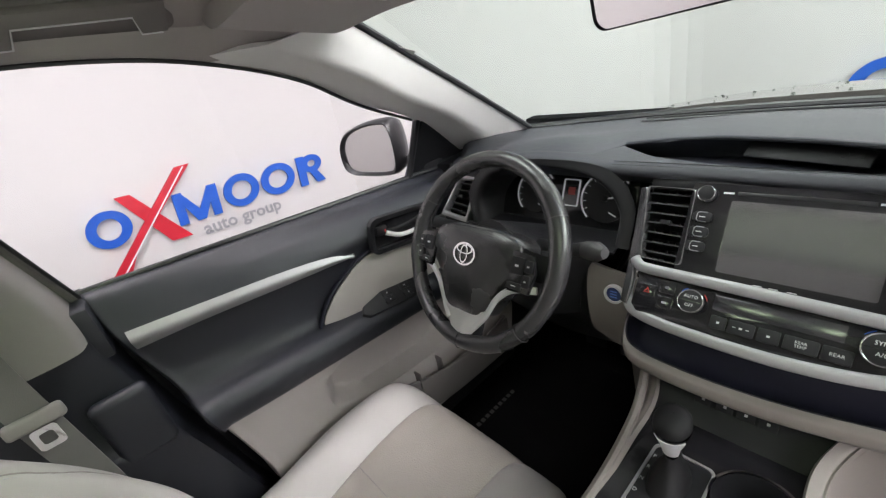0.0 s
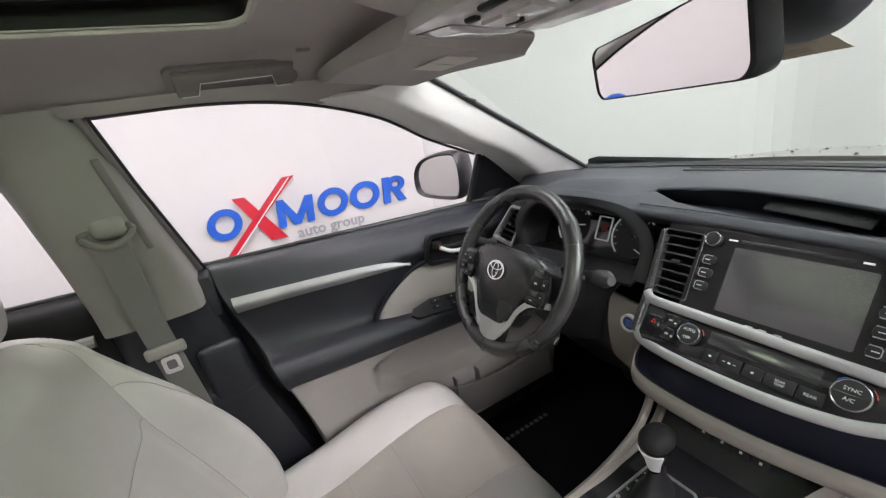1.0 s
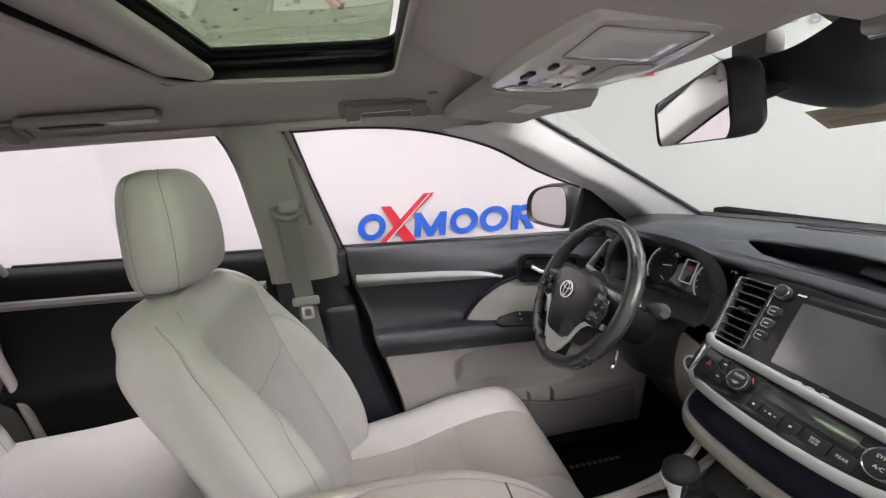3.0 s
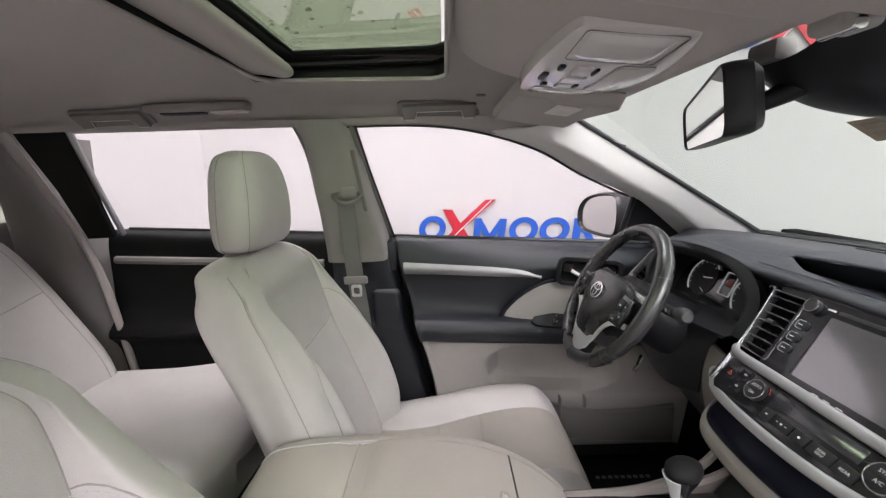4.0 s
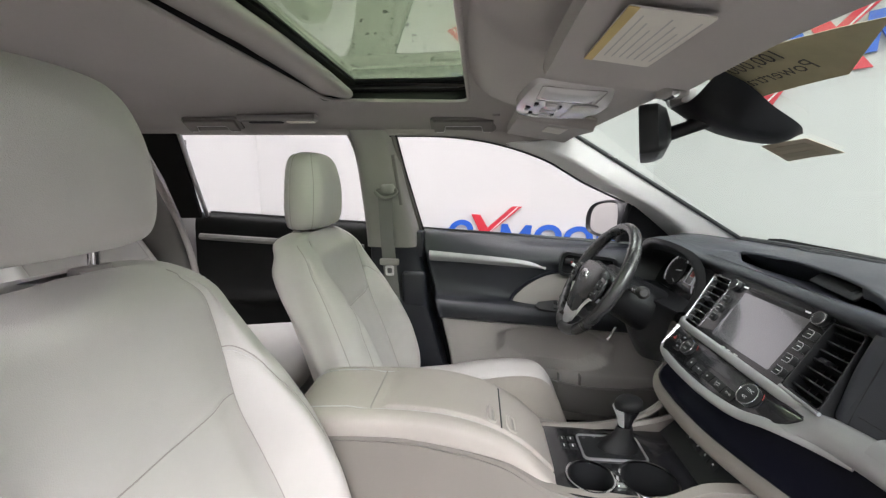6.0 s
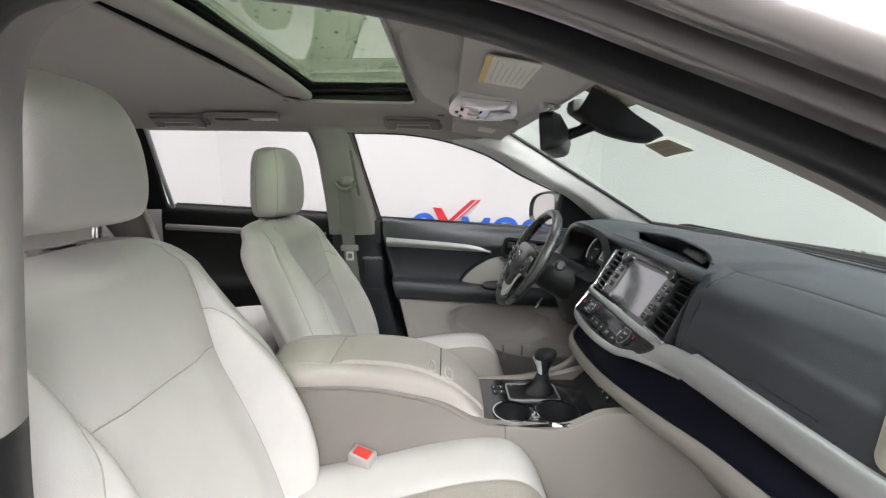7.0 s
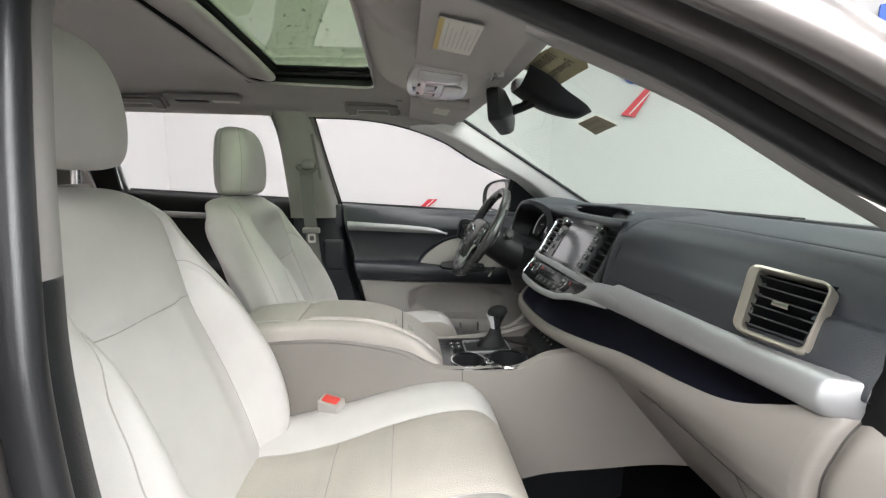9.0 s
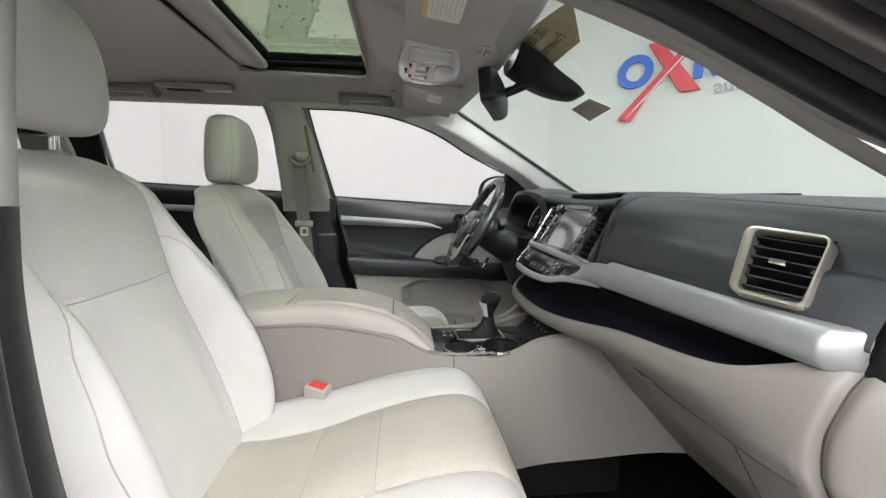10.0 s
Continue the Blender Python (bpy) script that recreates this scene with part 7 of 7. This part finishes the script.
# ---------------------------------------------------------------- overhead
ohc = thing("overhead_console", "grey overhead console with map lamps and sunroof switches", "overhead console")
HR_ = []
for y, zc, ze, w, wo, zo in ((0.178, 1.548, 1.552, 0.20, 0.29, 1.556), (0.225, 1.492, 1.502, 0.175, 0.27, 1.536), (0.30, 1.462, 1.474, 0.17, 0.265, 1.524), (0.39, 1.450, 1.460, 0.165, 0.26, 1.508), (0.445, 1.449, 1.458, 0.165, 0.25, 1.495), (0.515, 1.478, 1.474, 0.16, 0.235, 1.482)):
    c_ = 0.028 * max(0, (y - 0.3) / 0.2)
    HR_.append([(-wo, y - c_, zo), (-w - 0.025, y - c_, 0.45 * zo + 0.55 * ze), (-w, y - c_, ze), (-0.10, y - 0.3 * c_, 0.7 * zc + 0.3 * ze), (0.0, y, zc), (0.10, y - 0.3 * c_, 0.7 * zc + 0.3 * ze), (w, y - c_, ze), (w + 0.025, y - c_, 0.45 * zo + 0.55 * ze), (wo, y - c_, zo)])
part("housing", grid(loft(HR_, 60, 40)), HEADLINER, ohc, "grey cloth-covered bulge")
OM = plane_frame((-0.032, 0.338, 1.4525), (1, 0, 0), (0, -1, 0.10))
FACEPLATE = material("pale_gloss_plastic", (0.62, 0.60, 0.59), 0.22, coat=0.5, blotch=0.03)
face = spline([(*p, 0) for p in ((-0.140, -0.052), (-0.143, 0.0), (-0.138, 0.050), (-0.125, 0.066), (-0.06, 0.078), (0.0, 0.081), (0.06, 0.078), (0.125, 0.066), (0.138, 0.050), (0.143, 0.0), (0.140, -0.052), (0.126, -0.066), (0.06, -0.082), (0.0, -0.086), (-0.06, -0.082), (-0.126, -0.066))], 80, closed=True)[:, :2]


def overhead(name, bm, mat, label=""):
    """Bends a flat piece to the plate's curve across the car, then lays it on the bulge."""
    for v in bm.verts:
        v.co.x *= 1.02
        v.co.y *= 0.84
        v.co.z -= 0.45 * v.co.x ** 2 + 0.004 * max(0, abs(v.co.y) / 0.08) ** 2
    bm.transform(OM)
    return part(name, bm, mat, ohc, label)


plate = bmesh.new()
rows_ = [[(x * k, y * k, z) for x, y in face] for k, z in ((1.03, -0.012), (1.0, 0.001), (0.985, 0.005), (0.95, 0.006), (0.6, 0.006), (0.3, 0.006), (0.02, 0.006))]
grid(np.array(rows_), closed_u=True, bm=plate)
overhead("face_plate", plate, FACEPLATE, "pale glossy face plate")
LENS = material("lamp_lens", (0.72, 0.71, 0.71), 0.08, coat=1.0)
for s in (-1, 1):
    overhead("map_lamp", grid(np.array([[(s * (0.100 + u), v, 0.0085 if 0 < a < 7 and 0 < b < 7 else 0.004) for a, u in enumerate(np.linspace(-0.034, 0.030, 8))] for b, v in enumerate(np.linspace(-0.052, 0.052, 8))])), LENS, "clear map lamp lens")
    overhead("lens_gap", frame_prism(round_rect(0.0682, 0.1082, 0.006, 4, s * 0.098), round_rect(0.0662, 0.1062, 0.005, 4, s * 0.098), 0.0008, pose(0, 0, 0.0062)), DARKTRIM, "thin dark joint round the lens")
for u, v, w, hh, m_ in ((-0.040, 0.048, 0.016, 0.008, BLACK), (0.040, 0.048, 0.016, 0.008, BLACK), (0.0, 0.060, 0.030, 0.009, BLACK), (-0.035, 0.020, 0.028, 0.022, FACEPLATE), (0.035, 0.020, 0.028, 0.022, FACEPLATE), (-0.035, 0.002, 0.022, 0.005, BLACK), (0.035, 0.002, 0.022, 0.005, BLACK), (0.0, 0.018, 0.026, 0.03, FACEPLATE)):
    overhead("switch", block(u - w / 2, u + w / 2, v - hh / 2, v + hh / 2, 0.004, 0.0095, 0.002), m_, "overhead switch")
overhead("lid_gap", frame_prism(round_rect(0.117, 0.050, 0.009, 4), round_rect(0.115, 0.048, 0.008, 4), 0.0008, pose(0, -0.042, 0.0062)), DARKTRIM, "thin dark joint round the lid")
overhead("glasses_lid", prism(round_rect(0.115, 0.048, 0.008, 4), 0.0028, pose(0, -0.042, 0.0062), 0.001), FACEPLATE, "glasses holder lid")


def sun_visor(s, label):
    vs = thing("sun_visor", label, "sun visor", "sun visors")
    rows = []
    for y, k in ((0.285, 0.95), (0.29, 1.0), (0.35, 1.0), (0.415, 1.0), (0.44, 0.98)):
        z = 1.476 - 0.16 * (y - 0.29)
        rows.append([(s * (0.165 + 0.01 * k), y, z - 0.018), (s * 0.20, y, z - 0.022), (s * 0.35, y, z - 0.016), (s * 0.47, y, z - 0.018), (s * (0.50 + 0.01 * k), y, z - 0.012), (s * (0.50 + 0.005 * k), y, z + 0.004), (s * 0.33, y, z + 0.006), (s * 0.17, y, z + 0.002)])
    P = loft(rows, 60, 20, closed_u=True)
    bm = grid(P, closed_u=True)
    bm.faces.new([bm.verts.new(p) for p in P[0]])
    bm.faces.new([bm.verts.new(p) for p in P[-1]])
    part("visor_panel", bm, HEADLINER, vs, "grey cloth visor panel")
    VM = plane_frame((s * 0.33, 0.345, 1.4475), (1, 0, 0), (0, -1, 0.16))
    if s < 0:
        for u in (-0.115, -0.068):
            part("visor_label", prism(round_rect(0.044, 0.042, 0.002, 3), 0.0012, plane_frame((-0.16, 0.345, 1.4475), (1, 0, 0), (0, -1, 0.16)) @ pose(u, -0.028, 0.0025)), LABEL, vs, "small cream label")
        part("visor_arm", tube([(s * 0.49, 0.43, 1.452), (s * 0.512, 0.45, 1.462)], 0.007, 8), PILLAR, vs)
        part("visor_clip", block(s * 0.19 - 0.010, s * 0.19 + 0.010, 0.42, 0.44, 1.435, 1.452, 0.004, 3), PILLAR, vs)
        return vs
    part("warning_label", prism(round_rect(0.125, 0.062, 0.003, 3), 0.0012, VM @ pose(s * 0.0, 0.005, 0.0025)), LABEL, vs, "cream warning label")
    part("label_edge", block(-0.0625, 0.0625, 0.028, 0.036, 0.0035, 0.0042, 0, m=VM), YELLOW, vs)
    for k in range(7):
        part("label_line", block(-0.044, 0.05 - 0.012 * (k % 3), 0.0205 - k * 0.007, 0.0218 - k * 0.007, 0.0036, 0.0040, 0, m=VM), LABEL_PRINT, vs)
    part("visor_clip", block(s * 0.19 - 0.014, s * 0.19 + 0.014, 0.415, 0.445, 1.425, 1.452, 0.005, 3), PILLAR, vs)
    part("visor_arm", tube([(s * 0.49, 0.43, 1.452), (s * 0.512, 0.45, 1.462)], 0.007, 8), PILLAR, vs)
    part("clip_pin", tube([(s * 0.176, 0.428, 1.428), (s * 0.204, 0.428, 1.428)], 0.0045, 10), CHROME, vs, "bright visor clip pin")
    return vs


sun_visor(-1, "folded grey driver sun visor with cream labels")
sun_visor(1, "folded grey passenger sun visor with a cream warning label")


def grab_handle(s, y0, y1, label, x0=0.515, z0=1.489):
    """A folded handle: shallow oval plate and a flat grip lying in it."""
    gh = thing("grab_handle", label, "grab handle", "grab handles")
    GM = plane_frame((s * x0, (y0 + y1) / 2, z0), (0, -s, 0), (-s * 0.82, 0, 0.57))
    ln = y1 - y0
    DARK = material("grey_handle_plastic", (0.22, 0.205, 0.196), 0.6, grain=0.3, grain_size=1200)
    part("recess_plate", prism(round_rect(ln + 0.022, 0.054, 0.012, 5), 0.006, GM @ pose(0, 0, -0.004), 0.002), DARK, gh, "dark grey handle plate")
    part("grip", prism([(-ln / 2, -0.020), (-ln / 2, 0.022), (ln / 2, 0.022), (ln / 2, -0.020), (ln / 2 - 0.028, -0.020), (ln / 2 - 0.034, 0.004), (-ln / 2 + 0.034, 0.004), (-ln / 2 + 0.028, -0.020)], 0.009, GM @ pose(0, 0, 0.003), 0.003), DARK, gh, "grey plastic grip")
    part("grip_edge", tube([tuple(GM @ Vector(p)) for p in ((-ln / 2 + 0.006, -0.021, 0.010), (-ln / 2 + 0.028, -0.021, 0.010), (-ln / 2 + 0.034, 0.003, 0.010), (ln / 2 - 0.034, 0.003, 0.010), (ln / 2 - 0.028, -0.021, 0.010), (ln / 2 - 0.006, -0.021, 0.010))], 0.0013, 6), GLINT_SILVER, gh, "thin bright grip edge")
    return gh


grab_handle(-1, 0.075, 0.245, "folded grey grab handle above the driver window")
grab_handle(-1, -0.68, -0.52, "folded grey grab handle above the rear window", 0.512, 1.494)
rl = thing("rear_lamp", "slim grey rear reading lamp in the headliner edge", "lamp")
part("lamp_body", block(-0.50, -0.468, -0.50, -0.265, 1.497, 1.516, 0.006, 3), PILLAR, rl)
part("lens", block(-0.505, -0.478, -0.355, -0.275, 1.493, 1.504, 0.004, 3), LABEL, rl, "white lamp lens")
part("hook_slot", block(-0.505, -0.48, -0.47, -0.37, 1.493, 1.502, 0.004), BLACK, rl)
hk = thing("coat_clip", "small grey clip on the headliner", "clip")
part("clip", block(-0.438, -0.428, 0.24, 0.26, 1.499, 1.504, 0.002), PILLAR, hk)

# rear-view mirror and sensor cover
rvm = thing("rear_view_mirror", "black rear-view mirror turned to the driver", "mirror")
RM = plane_frame((-0.058, 0.492, 1.398), (0.935, -0.355, 0.0), (0.0, -0.10, 1.0))
RM = RM @ pose(0.012, 0.002, 0, 0, 0, 3.5) @ Matrix.Diagonal((1.0, 0.94, 1, 1))
msh = np.array([(x, y * (1 + 0.9 * x)) for x, y in round_rect(0.226, 0.070, 0.016, 8)])
part("mirror_housing", grid(np.array([[tuple(RM @ Vector((p[0] * k, p[1] * k, z))) for p in msh] for k, z in ((0.955, 0.001), (0.985, 0.004), (1.01, 0.002), (1.025, -0.008), (1.0, -0.022), (0.85, -0.034), (0.4, -0.042), (0.02, -0.043))]), closed_u=True), BLACK, rvm, "black mirror housing")
part("mirror_glass", prism([tuple(p * 0.965) for p in msh], 0.002, RM), MIRROR, rvm, "reflecting mirror glass")
part("ball_arm", tube([tuple(RM @ Vector((0.01, 0, -0.03))), (-0.015, 0.545, 1.415), (0.0, 0.57, 1.43)], [0.012, 0.011, 0.016], 12), BLACK, rvm)
cov = thing("sensor_cover", "black sensor cover on the windshield behind the mirror", "sensor cover")
cs = [[(-0.06, 0.525, 1.468), (-0.03, 0.52, 1.45), (0.0, 0.518, 1.447), (0.05, 0.52, 1.45), (0.115, 0.52, 1.474)], [(-0.068, 0.57, 1.455), (-0.035, 0.565, 1.425), (0.0, 0.56, 1.42), (0.045, 0.565, 1.425), (0.095, 0.57, 1.458)], [(-0.07, 0.62, 1.435), (-0.035, 0.615, 1.405), (0.0, 0.61, 1.40), (0.035, 0.615, 1.405), (0.07, 0.62, 1.435)], [(-0.05, 0.672, 1.412), (-0.03, 0.672, 1.395), (0.0, 0.67, 1.388), (0.03, 0.672, 1.395), (0.05, 0.672, 1.412)], [(-0.02, 0.70, 1.402), (-0.01, 0.70, 1.40), (0.0, 0.70, 1.40), (0.01, 0.70, 1.40), (0.02, 0.70, 1.402)]]
part("cover", grid(loft(cs, 30, 30)), BLACK, cov, "black plastic cover")
part("mount_block", block(-0.022, 0.022, 0.515, 0.54, 1.448, 1.472, 0.006), PILLAR, cov, "grey mount block")


# ---------------------------------------------------------------- stickers on the windshield
def on_windshield(x, y, off=0.004):
    """Point just inside the glass above (x, y)."""
    u, v = 12.0, 8.0
    for _ in range(12):
        line = np.array([on_grid(ws, v, k, closed=False) for k in range(25)])
        u = float(np.interp(x, line[:, 0], np.arange(25)))
        col = np.array([on_grid(ws, k, u, closed=False) for k in range(17)])
        v = float(np.interp(-y, -col[:, 1], np.arange(17)))
    p = on_grid(ws, v, u, closed=False)
    return p + off * np.array((0, -0.42, -0.907))


def sticker(c, label, mat, bars=0):
    """A thin sheet on the inside of the windshield; c: four (x, y) corners, near edge first."""
    stk = thing("windshield_sticker", label, "sticker", "windshield stickers")
    c = [np.array(p) for p in c]
    at = lambda u, v: (1 - v) * ((1 - u) * c[0] + u * c[1]) + v * ((1 - u) * c[3] + u * c[2])  # noqa: E731
    part("sheet", slab(np.array([[on_windshield(*at(u, v)) for u in np.linspace(0, 1, 7)] for v in np.linspace(0, 1, 4)]), 0.0006, toward=(0, 0, 1)), mat, stk)
    for k in range(bars):
        v = (k + 0.75) / (bars + 0.5)
        q = np.array([[on_windshield(*at(u, w), 0.0052) for u in np.linspace(0.1, 0.85 - 0.12 * (k % 2), 5)] for w in (v - 0.22 / bars, v + 0.22 / bars)])
        part("print_bar", slab(q, 0.0004), INK, stk, "dark bar in place of writing")
    return stk


OLIVE = material("olive_sticker", (0.40, 0.36, 0.22), 0.6, blotch=0.12, blotch_size=20)
TAN = material("tan_sticker", (0.46, 0.40, 0.30), 0.6, blotch=0.1, blotch_size=20)
GREYSTICK = material("grey_sticker", (0.35, 0.35, 0.34), 0.6)
sticker([(-0.11, 0.725), (0.0, 0.722), (0.012, 0.772), (-0.12, 0.782)], "small tan sticker with handwriting on the windshield", TAN, 2)
olive = sticker([(0.05, 0.515), (0.33, 0.535), (0.215, 0.60), (0.045, 0.605)], "olive sticker with dark print at the windshield top", OLIVE)


def print_on_glass(text, size, x, y):
    """Letters to be read from outside, printed on the sticker about (x, y)."""
    bm = letters(text, size, Matrix())
    o = on_windshield(x, y, 0.0055)
    ex = (on_windshield(x - 0.06, y, 0.0055) - o) / 0.06
    ey = (on_windshield(x, y - 0.02, 0.0055) - o) / 0.022
    for v in bm.verts:
        v.co = Vector(o + ex * v.co.x + ey * v.co.y)
    return part("printed_word", bm, DARKINK, olive, "dark printed lettering")


DARKINK = material("dark_ink", (0.06, 0.055, 0.045), 0.6)
print_on_glass("100,000", 0.030, 0.150, 0.541)
print_on_glass("Powertrain", 0.030, 0.140, 0.570)
sticker([(-0.552, 0.566), (-0.536, 0.560), (-0.522, 0.602), (-0.538, 0.608)], "small grey tag sticker near the windshield pillar", GREYSTICK)


# ---------------------------------------------------------------- rain drops
def drops(name, n, place, r0, r1, label, seed):
    rnd = random.Random(seed)
    bm = bmesh.new()
    for _ in range(n):
        q, up = place(rnd)
        r = r0 + (r1 - r0) * rnd.random() ** 3
        m = plane_frame(q, (1, 0.2, 0), (0, 1, 0.1)) if up is None else plane_frame(q, up[0], up[1])
        ring_ = [[bm.verts.new(m @ Vector((r * k * math.cos(a) * 1.15, r * k * math.sin(a), r * h))) for a in np.linspace(0, 2 * math.pi, 8, endpoint=False)] for k, h in ((1, 0.0), (0.8, 0.35))]
        tip = bm.verts.new(m @ Vector((0, 0, r * 0.5)))
        for k in range(8):
            bm.faces.new((ring_[0][k], ring_[0][(k + 1) % 8], ring_[1][(k + 1) % 8], ring_[1][k]))
            bm.faces.new((ring_[1][k], ring_[1][(k + 1) % 8], tip))
    return solid(name, bm, DROP, label, "water drops", kind="stuff")


DROP = glass_material("water_drop", (0.22, 0.26, 0.22))
drops("rain_drops", 150, lambda g_: ((g_.uniform(-0.33, 0.33), g_.uniform(-0.10, 0.155), 1.5845), None), 0.0012, 0.0055, "rain drops on the sunroof glass", 3)
drops("rain_drops", 260, lambda g_: (tuple(on_grid(hood, g_.uniform(1, 24), g_.uniform(2, 28), closed=False) + np.array((0, 0, 0.001))), None), 0.001, 0.004, "rain drops on the hood", 4)

# ---------------------------------------------------------------- floor mat
mat_ = thing("floor_mat", "black carpet floor mat with a small grey mark, driver side", "floor mat")
part("mat_carpet", block(-0.66, -0.20, 0.40, 0.98, 0.4305, 0.442, 0.004), CARPET, mat_)
MATMARK = material("faint_grey_print", (0.06, 0.058, 0.056), 0.9)
for k in range(9):
    part("mat_bar", block(-0.594, -0.582, 0.585 + k * 0.0185, 0.597 + k * 0.0185, 0.442, 0.4428, 0), MATMARK, mat_)
mat2 = thing("floor_mat", "black carpet floor mat, passenger side", "floor mat")
part("mat_carpet", block(0.18, 0.68, 0.40, 1.0, 0.4305, 0.442, 0.004), CARPET, mat2)
for k, x in enumerate((-0.42, -0.30)):
    pd = thing("pedal", "black rubber foot pedal", "pedal", "pedals")
    part("pad", block(x - 0.03 - 0.02 * k, x + 0.03 + 0.02 * k, 0.93, 0.945, 0.56, 0.63 + 0.04 * (1 - k), 0.005, m=None), RUBBER, pd)
    part("pedal_arm", tube([(x, 0.945, 0.60), (x, 1.05, 0.72), (x, 1.18, 0.78)], 0.008, 8), BLACK, pd)
